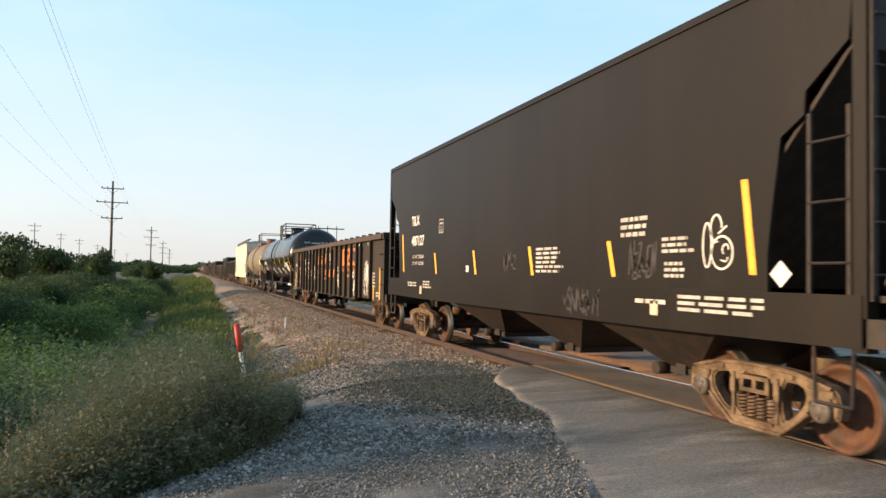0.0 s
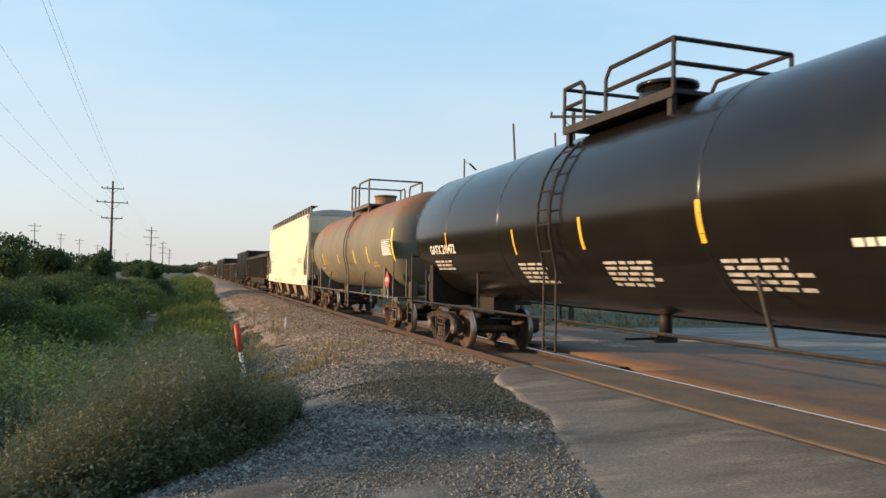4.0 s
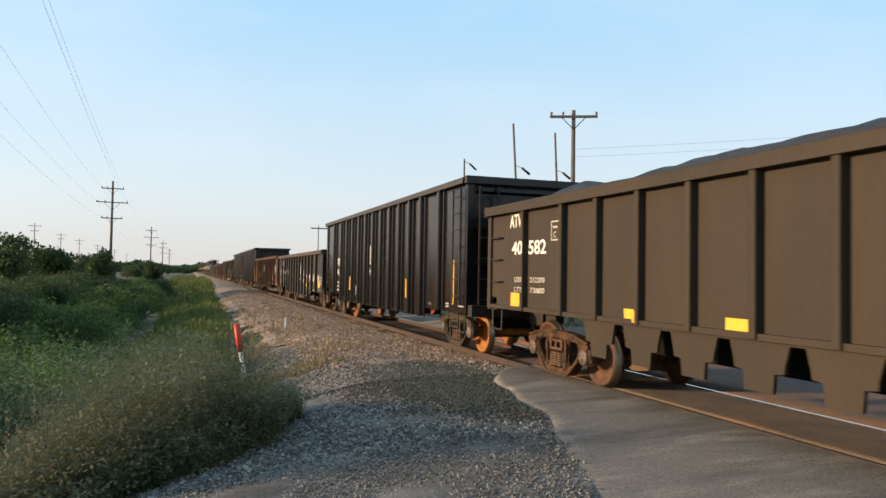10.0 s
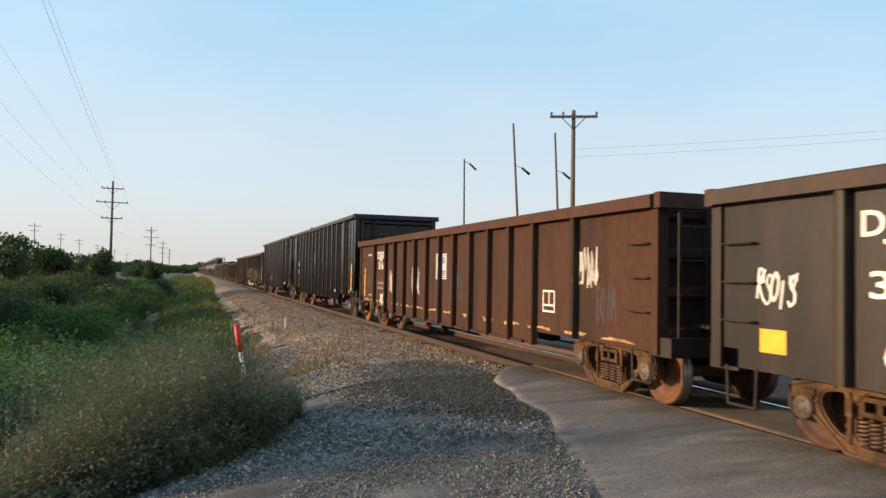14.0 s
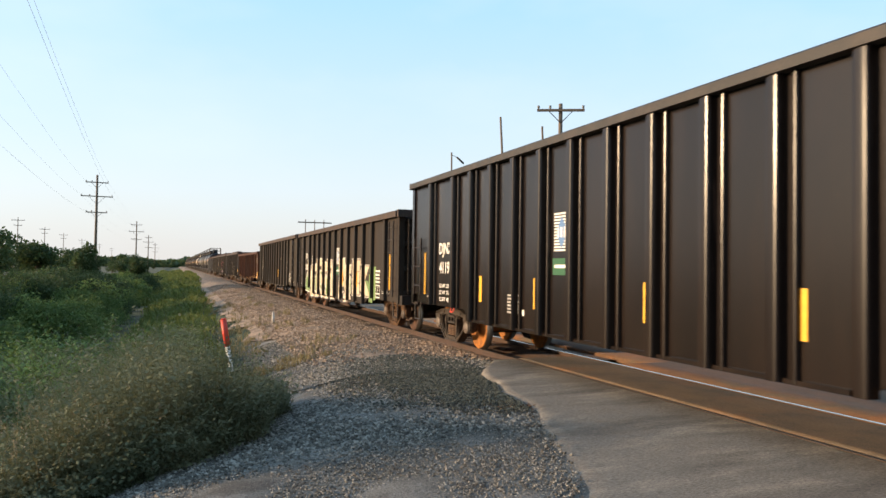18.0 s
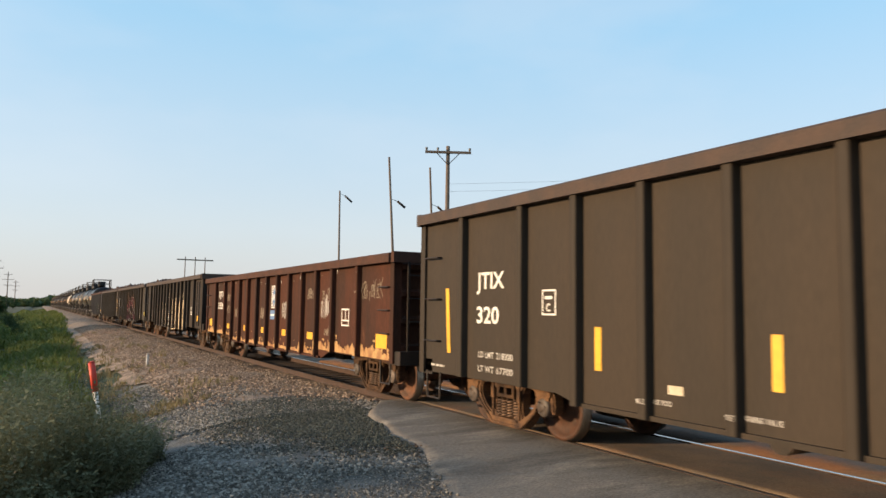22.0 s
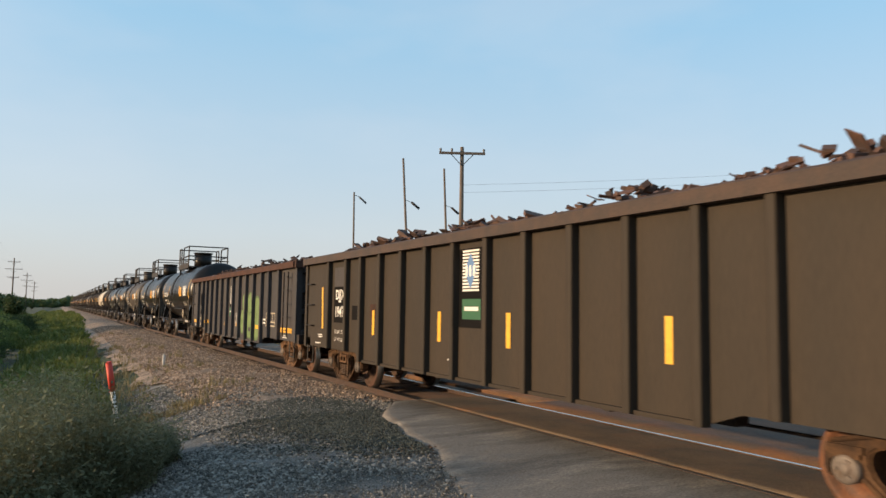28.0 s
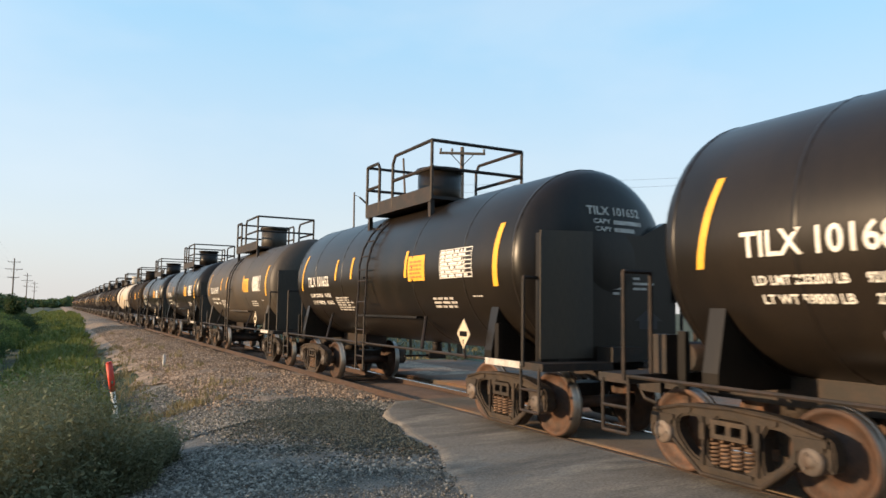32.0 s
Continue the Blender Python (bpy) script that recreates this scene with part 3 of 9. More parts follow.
def rounded(pts, times=1):
    """Cuts the corners of a closed outline."""
    for _ in range(times):
        pts = [q for p, n in zip(pts, pts[1:] + pts[:1]) for q in ((0.75 * p[0] + 0.25 * n[0], 0.75 * p[1] + 0.25 * n[1]), (0.25 * p[0] + 0.75 * n[0], 0.25 * p[1] + 0.75 * n[1]))]
    return pts


def build_side_frame(bm):
    """A cast side frame in the plane x = 0, 0.17 m thick, about the truck's centre, z from the rail: one plate with
    a spring window, two side windows and an open jaw at each end."""
    t = 0.085
    half = [(0.30, 0.815), (0.62, 0.79), (0.80, 0.745), (1.02, 0.70), (1.10, 0.62), (1.11, 0.40), (1.03, 0.36), (1.02, 0.545), (0.765, 0.545), (0.75, 0.38), (0.61, 0.285), (0.45, 0.125), (0.34, 0.085)]
    outer = half + [(-y, z) for y, z in half[::-1]]
    loops = [rounded(outer), rounded([(-0.285, 0.19), (-0.285, 0.69), (0.285, 0.69), (0.285, 0.19)])]
    for s in (-1, 1):
        loops.append(rounded([(s * 0.375, 0.25), (s * 0.375, 0.675), (s * 0.60, 0.665), (s * 0.69, 0.61), (s * 0.68, 0.47), (s * 0.50, 0.29)]))
    edges = []
    for lp in loops:
        vs = [bm.verts.new((-t, y, z)) for y, z in lp]
        edges += [bm.edges.new((p, q)) for p, q in zip(vs, vs[1:] + vs[:1])]
    bmesh.ops.triangle_fill(bm, use_beauty=True, use_dissolve=False, edges=edges)
    out = bmesh.ops.extrude_face_region(bm, geom=bm.faces[:])
    bmesh.ops.translate(bm, vec=(2 * t, 0, 0), verts=[g for g in out["geom"] if isinstance(g, bmesh.types.BMVert)])
    bmesh.ops.recalc_face_normals(bm, faces=bm.faces)
    rim = [e for e in bm.edges if len(e.link_faces) == 2 and abs(e.verts[0].co.x - e.verts[1].co.x) < 1e-5 and e.calc_face_angle(0.0) > 0.7]
    bmesh.ops.bevel(bm, geom=rim, offset=0.022, segments=2, affect="EDGES", clamp_overlap=True)
    for s in (-1, 1):
        box(bm, -0.11, 0.06, s * 0.889 - 0.13, s * 0.889 + 0.13, 0.55, 0.60)
        # flanges round the members, wedge pockets and a brake-beam guide
        for p, q in (((0.0, 0.80), (0.62, 0.77)), ((0.62, 0.77), (1.02, 0.68)), ((0.0, 0.105), (0.36, 0.105)), ((0.36, 0.105), (0.62, 0.305)), ((0.62, 0.305), (0.74, 0.40)), ((0.33, 0.20), (0.33, 0.69))):
            rod(bm, (-t - 0.008, s * p[0], p[1]), (-t - 0.008, s * q[0], q[1]), 0.022, 6)
        box(bm, -t - 0.03, -t + 0.02, s * 0.33 - 0.035, s * 0.33 + 0.035, 0.46, 0.62)
        box(bm, -t - 0.025, t, s * 0.889 - 0.16, s * 0.889 + 0.16, 0.595, 0.655)
        rod(bm, (-t - 0.02, s * 0.52, 0.735), (-t + 0.02, s * 0.52, 0.735), 0.035, 8)
    box(bm, -t - 0.02, t, -0.27, 0.27, 0.165, 0.20)


def build_spring(bm):
    """A coil of round bar."""
    n, rings = 5, []
    for i in range(53):
        a, z = i / 8 * math.tau, 0.215 + 0.255 * i / 52
        c, d = math.cos(a), math.sin(a)
        rings.append([bm.verts.new((c * (0.052 + 0.0145 * math.cos(k * math.tau / n)), d * (0.052 + 0.0145 * math.cos(k * math.tau / n)), z + 0.0145 * math.sin(k * math.tau / n))) for k in range(n)])
    for a, b in zip(rings, rings[1:]):
        for k in range(n):
            bm.faces.new((a[k], a[(k + 1) % n], b[(k + 1) % n], b[k])).smooth = True


def build_bolster(bm):
    for e in (-1, 1):
        for y0, y1, z0, z1 in ((-0.22, 0.22, 0.49, 0.535), (-0.22, 0.22, 0.63, 0.675), (-0.22, -0.16, 0.535, 0.63), (0.16, 0.22, 0.535, 0.63), (-0.03, 0.03, 0.535, 0.63)):
            box(bm, min(e * 0.75, e * 1.11), max(e * 0.75, e * 1.11), y0, y1, z0, z1)
    box(bm, -0.75, 0.75, -0.24, 0.24, 0.42, 0.64)
    rod(bm, (0, 0, 0.64), (0, 0, 0.86), 0.2, 14)
    for s in (-1, 1):
        box(bm, -0.85, 0.85, s * 0.42 - 0.04, s * 0.42 + 0.04, 0.30, 0.40)
        for e in (-1, 1):
            box(bm, e * 0.73 - 0.06, e * 0.73 + 0.06, s * 0.40 - 0.06, s * 0.40 + 0.06, 0.26, 0.60)


SPINNING = []


def truck(car, y, spin=True, full=True, steel=None, wheel=None):
    """A two-axle truck under a car: bolster with side frames, springs and wheelsets."""
    steel = steel or M_TRUCK
    k, wheel = steel.name, wheel or M_WHEEL
    b = again("truck", shared(("bolster", k), build_bolster, steel), car, at=pose(0, y, 0))
    for s in (-1, 1):
        again("side_frame", shared(("side_frame", k), build_side_frame, steel), b, at=pose(s * 1.0, 0, 0, 0, 0, 0 if s < 0 else 180))
        if full:
            for i in range(4):
                again("spring", shared(("spring", k), build_spring, M_SPRING, True), b, at=pose(s * (1.045 if i % 3 else 1.03), (i - 1.5) * 0.138, 0))
    for s in (-1, 1):
        w = again("wheelset", shared(("wheelset", wheel.name), build_wheelset, [wheel, M_TREAD, M_CAP]), b, at=pose(0, s * AXLE, WHEEL_R))
        if spin:
            SPINNING.append(w)
    return b


def build_coupler(bm):
    box(bm, -0.09, 0.09, 0, 0.62, 0.78, 0.94)
    prism(bm, [(0.45, 0.72), (0.72, 0.72), (0.78, 0.80), (0.78, 0.92), (0.72, 1.0), (0.45, 1.0)], -0.15, 0.15)
    rod(bm, (0.1, 0.30, 0.90), (0.12, 0.55, 0.62), 0.025)
    rod(bm, (0.12, 0.55, 0.62), (0.10, 0.74, 0.58), 0.025)


def couplers(car, L):
    for s in (1, -1):
        again("coupler", shared("coupler", build_coupler, M_STEEL), car, at=pose(0, s * (L / 2 - 0.1), 0, 0, 0, 0 if s > 0 else 180))


def build_ladder(n, w, h):
    def f(bm):
        for s in (-1, 1):
            box(bm, -0.015, 0.015, s * w / 2 - 0.02, s * w / 2 + 0.02, 0, h)
    return f


def ladder_on(car, name, key, n, w, h, material, at):
    """A ladder: two stiles, and each rung a piece of its own."""
    lad = again(name, shared(key, build_ladder(n, w, h), material), car, at=at)
    rung = shared(("rung", w, material.name), lambda bm: rod(bm, (-0.02, -w / 2, 0), (-0.02, w / 2, 0), 0.014), material)
    for i in range(n):
        again("rung", rung, lad, at=pose(0, 0, h * (i + 0.5) / n))
    return lad


# ---- writing and paint on the cars ----
def glyphs(body, size, fat=0.0, narrow=0.85):
    """Flat polygons of a line of writing, in metres, from its lower left corner."""
    cu = bpy.data.curves.new("line", "FONT")
    cu.body, cu.size, cu.offset = body, size * 1.38, fat
    cu.resolution_u = 3
    ob = bpy.data.objects.new("line", cu)
    scene.collection.objects.link(ob)
    bpy.context.view_layer.update()
    me = bpy.data.meshes.new_from_object(ob.evaluated_get(bpy.context.evaluated_depsgraph_get()))
    polys = [[(me.vertices[i].co.x * narrow, me.vertices[i].co.y) for i in p.vertices] for p in me.polygons]
    bpy.data.objects.remove(ob)
    bpy.data.curves.remove(cu)
    bpy.data.meshes.remove(me)
    return polys


def scaled(polys, w, h):
    """Fits polygons into a box of that width and height at the origin."""
    xs, ys = [x for p in polys for x, _ in p], [y for p in polys for _, y in p]
    a, b, c, d = min(xs), max(xs), min(ys), max(ys)
    return [[((x - a) / (b - a) * w, (y - c) / (d - c) * h) for x, y in p] for p in polys]


def rect(u, z, w, h, lean=0.0):
    return [[(u, z), (u + w, z), (u + w + lean, z + h), (u + lean, z + h)]]


def rnd_unit(k):
    """A fixed pseudo-random number from 0 to 1."""
    return (math.sin(k * 12.9898) * 43758.5453) % 1.0


def ribbon(pts, w):
    """A brush stroke along points, as quads with mitred corners."""
    out, left, right = [], [], []
    for i, p in enumerate(pts):
        a, b = pts[max(0, i - 1)], pts[min(len(pts) - 1, i + 1)]
        dx, dz = b[0] - a[0], b[1] - a[1]
        n = math.hypot(dx, dz) or 1.0
        left.append((p[0] - dz / n * w / 2, p[1] + dx / n * w / 2))
        right.append((p[0] + dz / n * w / 2, p[1] - dx / n * w / 2))
    for i in range(len(pts) - 1):
        out.append([right[i], right[i + 1], left[i + 1], left[i]])
    return out


def blob(u, z, w, h, seed, n=22, rough=0.25, power=0.6):
    """An uneven sprayed patch."""
    r = random.Random(seed)
    ph = [r.uniform(0, 6.28) for _ in range(3)]
    pts = []
    for i in range(n):
        a = i * math.tau / n
        k = 1 + rough * (math.sin(2 * a + ph[0]) * 0.5 + math.sin(3 * a + ph[1]) * 0.35 + math.sin(5 * a + ph[2]) * 0.3)
        c, s = math.cos(a), math.sin(a)
        pts.append((u + w / 2 * k * math.copysign(abs(c) ** power, c), z + h / 2 * k * math.copysign(abs(s) ** power, s)))
    return [pts]


STROKES = (((0, 0), (.1, 1), (.65, .08), (.8, 1.05)), ((.9, .85), (.45, 1), (.1, .75), (.7, .42), (.75, .12), (.3, -.02), (0, .15)),
           ((.75, .8), (.4, 1), (.05, .7), (.02, .3), (.35, 0), (.7, .25), (.8, .65), (.5, .95)), ((.1, -.1), (.16, 1.05)), ((.85, 1), (.2, .5), (.95, -.1)),
           ((0, .95), (.75, 1), (.05, .05), (.9, 0)), ((0, 0), (.15, 1), (.4, .35), (.65, 1), (.85, -.05)), ((0, 1), (.4, .5), (.85, 1.1)), ((.42, .5), (.35, -.2)),
           ((.8, .95), (.15, .9), (.1, .5), (.6, .5), (.1, .45), (.05, 0), (.85, .05)), ((.1, 0), (.12, 1), (.6, .95), (.65, .6), (.15, .5), (.85, -.05)), ((0, .3), (.5, .22), (1.1, .4), (.9, .55), (1.15, .38), (.95, .2)))


def scrawl(u, z, w, h, seed, n=7, stroke=0.03):
    """A spray-can tag: slanted letter-like strokes run together."""
    r = random.Random(seed)
    out = []
    stroke = min(stroke, 0.036)
    slant = r.uniform(-0.1, 0.25)
    for k in range(n + 1):
        cx, lw = u + w * (k + r.uniform(-0.15, 0.15)) / (n + 1), w / (n + 1) * r.uniform(0.9, 1.5)
        lh, z0 = h * r.uniform(0.7, 1.05), z + h * r.uniform(-0.05, 0.12)
        for _ in range(2 if r.random() < 0.45 else 1):
            pts = [(cx + x * lw + slant * y * lh * 0.5 + r.uniform(-0.02, 0.02) * lw, z0 + y * lh) for x, y in r.choice(STROKES)]
            fine = []
            for i in range(len(pts) - 1):
                p0, p1, p2, p3 = pts[max(0, i - 1)], pts[i], pts[i + 1], pts[min(len(pts) - 1, i + 2)]
                for q in (0.0, 0.25, 0.5, 0.75):
                    fine.append(tuple(p1[c] + 0.5 * 0.6 * q * (p2[c] - p0[c]) * (1 - q) ** 2 + (3 * q * q - 2 * q ** 3) * (p2[c] - p1[c]) - 0.3 * (p3[c] - p1[c]) * q * q * (1 - q) for c in (0, 1)))
            out += ribbon(fine + [pts[-1]], stroke * r.uniform(0.75, 1.15))
    return out


def bars(u, z, w, h, rows, seed=0):
    """Lines too small to read, as plain bars."""
    r = random.Random(seed)
    out = []
    for k in range(rows):
        zz = z + h * (rows - 1 - k) / rows
        x = u
        end = u + w * r.uniform(0.75, 1.0)
        while x < end:
            q = min(r.uniform(0.12, 0.3) * w, end - x)
            out += rect(x, zz, q, h / rows * 0.55)
            x += q + 0.05 * w
    return out


class Side:
    """The camera-facing side of a car: u from its trailing end, z up; posts stand proud of the sheet."""

    def __init__(self, car, L, sheet_x, posts=(), post_w=0.0, post_x=None, curve=None):
        self.car, self.L, self.sheet_x, self.posts, self.post_w, self.post_x, self.curve, self.low = car, L, sheet_x, posts, post_w, post_x, curve, None

    def paint(self, name, polys, material, label="", lift=0.004, z_cut=None):
        """Lays flat polygons on the side, over sheet and posts."""
        bm = bmesh.new()
        for p in polys:
            vs = [bm.verts.new((0, self.L / 2 - u, z)) for u, z in p]
            try:
                bm.faces.new(vs)
            except ValueError:
                pass
        lo, hi = min(v.co.y for v in bm.verts), max(v.co.y for v in bm.verts)
        cuts = [y for p in self.posts for y in (p - self.post_w / 2, p + self.post_w / 2) if lo < y < hi]
        for y in cuts:
            bmesh.ops.bisect_plane(bm, geom=bm.verts[:] + bm.edges[:] + bm.faces[:], plane_co=(0, y, 0), plane_no=(0, 1, 0))
        if self.curve:
            zl, zh = min(v.co.z for v in bm.verts), max(v.co.z for v in bm.verts)
            k = math.ceil(zl / 0.08) * 0.08
            while k < zh:
                bmesh.ops.bisect_plane(bm, geom=bm.verts[:] + bm.edges[:] + bm.faces[:], plane_co=(0, 0, k), plane_no=(0, 0, 1))
                k += 0.08
        verts, faces, seen = [], [], {}
        for f in bm.faces:
            c = f.calc_center_median()
            on = any(abs(c.y - p) < self.post_w / 2 for p in self.posts)
            x = (self.post_x if on else self.sheet_x) if not self.curve else 0
            if self.low and c.z < self.low:
                x -= 0.013
            ring = []
            co = [v.co for v in f.verts]
            area = sum(a.y * b.z - b.y * a.z for a, b in zip(co, co[1:] + co[:1]))
            for v in (co if area < 0 else co[::-1]):
                p = ((self.curve(v.z) if self.curve else x) - lift, v.y, v.z)
                key = tuple(round(c, 4) for c in p)
                if key not in seen:
                    seen[key] = len(verts)
                    verts.append(p)
                if seen[key] not in ring:
                    ring.append(seen[key])
            if len(ring) > 2:
                faces.append(ring)
        bm.free()
        me = bpy.data.meshes.new(name)
        me.from_pydata(verts, [], faces)
        me.materials.append(material)
        return again(name, me, self.car, label)

    def fill(self, name, pts, material, label="", lift=0.004, soft=1):
        """A sprayed patch of any outline, its corners softened."""
        pts = rounded(pts, soft)
        v = [Vector((u, z, 0)) for u, z in pts]
        tris = tessellate_polygon([v])
        return self.paint(name, [[pts[i] for i in t] for t in tris], material, label, lift)

    def outline(self, name, pts, w, material, label="", lift=0.008):
        return self.paint(name, ribbon(pts, w), material, label, lift)

    def letter(self, body, u, z, size, material, width=None, fat=0.006, lift=0.005, name="lettering", label=""):
        g = glyphs(body, size, fat if size > 0.12 else min(fat, 0.003), 1.0)
        a, b = min(x for p in g for x, _ in p), max(x for p in g for x, _ in p)
        k = (width or 0.85 * (b - a)) / (b - a)
        g = sorted(([((x - a) * k + u, y + z) for x, y in p] for p in g), key=lambda p: min(q[0] for q in p))
        words, reach = [[]], None
        for p in g:
            lo = min(q[0] for q in p)
            if reach is not None and lo - reach > 0.22 * size * min(k, 1.0):
                words.append([])
            words[-1].append(p)
            reach = max(reach or lo, max(q[0] for q in p))
        texts = body.split()
        for i, w in enumerate(words):
            self.paint(name, w, material, label or f"painted lettering reading {texts[i] if len(texts) == len(words) else body}", lift)

    def prints(self, groups, material, name="small_print"):
        """Each block of small print as a piece of its own."""
        for g in groups:
            self.paint(name, g, material)

    def tape(self, u, z, w, h, material=None, lean=0.0):
        return self.paint("reflector_tape", rect(u, z, w, h, lean), material or M_YELLOW, lift=0.006)

    def badge(self, u, z, w):
        """A striped white panel with a blue lozenge over a small green panel."""
        for i in range(13):
            self.paint("stripe", rect(u, z - 0.04 * w + 0.0875 * w * i * 1.15, w, 0.052 * w * 1.15), M_WHITE, "white stripe of the panel")
        c, q = u + w / 2, z + 0.58 * w
        self.paint("lozenge", [[(c - 0.36 * w, q), (c, q - 0.56 * w), (c + 0.36 * w, q), (c, q + 0.56 * w)]], M_BLUE, "blue lozenge", 0.006)
        self.paint("badge_bar", rect(c - 0.3 * w, q - 0.17 * w, 0.13 * w, 0.34 * w) + rect(c - 0.07 * w, q - 0.17 * w, 0.12 * w, 0.34 * w) + rect(c + 0.15 * w, q - 0.17 * w, 0.13 * w, 0.34 * w), M_WHITE, "", 0.008)

    def green_panel(self, u, z, w, h):
        self.paint("green_panel", rect(u, z, w, h), M_GREEN, "dark green panel with a pale bar")
        self.paint("panel_bar", rect(u + 0.12 * w, z + 0.42 * h, 0.76 * w, 0.2 * h), M_WHITE, "", 0.007)

    def stencil_box(self, u, z, w, h, material=None):
        s = 0.03
        p = rect(u, z, w, s) + rect(u, z + h - s, w, s) + rect(u, z, s, h) + rect(u + w - s, z, s, h) + rect(u, z + h * 0.28, w, s) + rect(u + w / 2, z + h * 0.28, s, h * 0.72)
        self.paint("stencil_box", p, material or M_WHITE, "white stencilled data box")


# ---- gondolas ----
def gondola(name, label, s0, s1, top, bot, paint, chord, posts, first=1.65, second=2.95, post_w=0.16, proud=0.11, chord_h=0.17, deep=None, chord_out=0.03, double=False, trucks=1.68, gusset=False, group="gondola cars of the train", lead=None, pitch=None, steel=None, wheel=None, extra=None, grabs=(-1, 1)):
    """An open-top car between trailing end s1 and leading end s0 along the track. Returns its side for writing."""
    L = s1 - s0
    car = thing(name, label, "gondola car", group, pose(TRACK, (s0 + s1) / 2, 0))
    xs, xp = 1.46, 1.46 + proud
    ys = [L / 2 - second - i * (pitch or (L - 2 * second) / (posts - 3)) for i in range(posts - 2)] + [L / 2 - first, -L / 2 + (lead or first)] + ([L / 2 - extra, extra - L / 2] if extra else [])
    for s in (-1, 1):
        def side(bm, s=s):
            z0 = bot if deep is None else deep
            a, b = L / 2 - trucks - 1.62, L / 2
            pts = [(-b, top - 0.05), (-b, bot), (-a, bot), (-a + 0.5, z0), (a - 0.5, z0), (a, bot), (b, bot), (b, top - 0.05)]
            if deep is None:
                pts = [(-b, top - 0.05), (-b, bot), (b, bot), (b, top - 0.05)]
            prism(bm, pts, s * xs, s * (xs - 0.03))
        part("side_sheet", built(side), paint, car)
        part("top_chord", built(lambda bm, s=s: prism_y(bm, [(s * (xs - 0.06), top - chord_h), (s * (xp + chord_out), top - chord_h), (s * (xp + chord_out), top - 0.025), (s * (xp + chord_out - 0.025), top), (s * (xs - 0.06), top)], -L / 2 - 0.02, L / 2 + 0.02)), chord, car)

        def sill(bm, s=s):
            box(bm, s * xs, s * (xs + 0.075), -L / 2, L / 2, bot, bot + 0.07) if deep is None else box(bm, s * xs, s * (xs + 0.05), -L / 2 + trucks + 2.17, L / 2 - trucks - 2.17, deep, deep + 0.05)
        part("side_sill", built(sill), paint, car)

        def post(bm, s=s):
            w = post_w / 2
            prism_z(bm, [(s * xs, -w), (s * (xp - 0.040), -w * 0.84), (s * (xp - 0.018), -w * 0.76), (s * (xp - 0.007), -w * 0.64), (s * (xp - 0.002), -w * 0.46), (s * xp, -w * 0.24), (s * xp, w * 0.24), (s * (xp - 0.002), w * 0.46), (s * (xp - 0.007), w * 0.64), (s * (xp - 0.018), w * 0.76), (s * (xp - 0.040), w * 0.84), (s * xs, w)], 0, 1)
            if double:
                prism_z(bm, [(s * xs, -w - 0.17), (s * (xs + 0.045), -w - 0.160), (s * (xs + 0.056), -w - 0.148), (s * (xs + 0.060), -w - 0.135), (s * (xs + 0.056), -w - 0.12), (s * xs, -w - 0.105)], 0, 1)
        me = shared(("post", label, s, L), post, paint)
        for y in ys:
            low = bot + 0.0 if (deep is None or abs(y) > L / 2 - trucks - 1.47) else deep
            p = again("side_post", me, car)
            p.matrix_basis = Matrix.LocRotScale((0, y, low + 0.01), None, (1, 1, top - chord_h - low - 0.01))
        if gusset:
            def gus(bm, s=s):
                e = [(0.20, 0.0), (0.22, 0.2), (0.35, 0.22), (0.36, 0.30), (0.42, 0.50), (0.525, 0.50), (0.525, 0.56)]
                prism(bm, e + [(-y, z) for y, z in e[::-1]], s * (xs - 0.03), s * (xs + 0.012))
            g = shared(("gusset", label, s), gus, paint)
            for y in ys:
                if abs(y) < L / 2 - trucks - 1.3:
                    again("gusset", g, car, at=pose(0, y, bot - 0.53))
    for s in (-1, 1):
        def end(bm, s=s):
            y0 = s * (L / 2 - 0.03)
            box(bm, -xs + 0.03, xs - 0.03, min(y0, y0 - s * 0.05), max(y0, y0 - s * 0.05), bot, top - 0.05)
        part("end_panel", built(end), paint, car)
        rib = shared(("end_rib", paint.name), lambda bm: prism(bm, [(0, -0.09), (0.11, -0.04), (0.11, 0.04), (0, 0.09)], -xs + 0.12, xs - 0.12), paint)
        for i in range(4):
            again("end_rib", rib, car, at=pose(0, s * (L / 2 - 0.03), bot + 0.25 + (top - bot - 0.5) * i / 3, 0, 0, 0 if s > 0 else 180))
        part("end_chord", built(lambda bm, s=s: box(bm, -xp - 0.0, xp, s * (L / 2 + 0.10) - 0.08, s * (L / 2 + 0.10) + 0.04, top - chord_h - 0.01, top + 0.015)), chord, car)
        for e in (-1, 1):
            part("corner_post", built(lambda bm, s=s, e=e: box(bm, e * (xs - 0.12), e * (xs + 0.04), s * (L / 2) - 0.05, s * (L / 2) + 0.10, bot - 0.02, top - chord_h)), paint, car)
        if s < 0:
            hy, hz = -L / 2 - 0.16, max(1.75, top - 0.95)
            part("brake_housing", built(lambda bm: (box(bm, -0.62, -0.36, hy - 0.10, hy + 0.12, hz - 0.17, hz + 0.17), rod(bm, (-0.5, hy, hz - 0.17), (-0.5, hy, bot + 0.1), 0.02))), M_TRUCK, car)
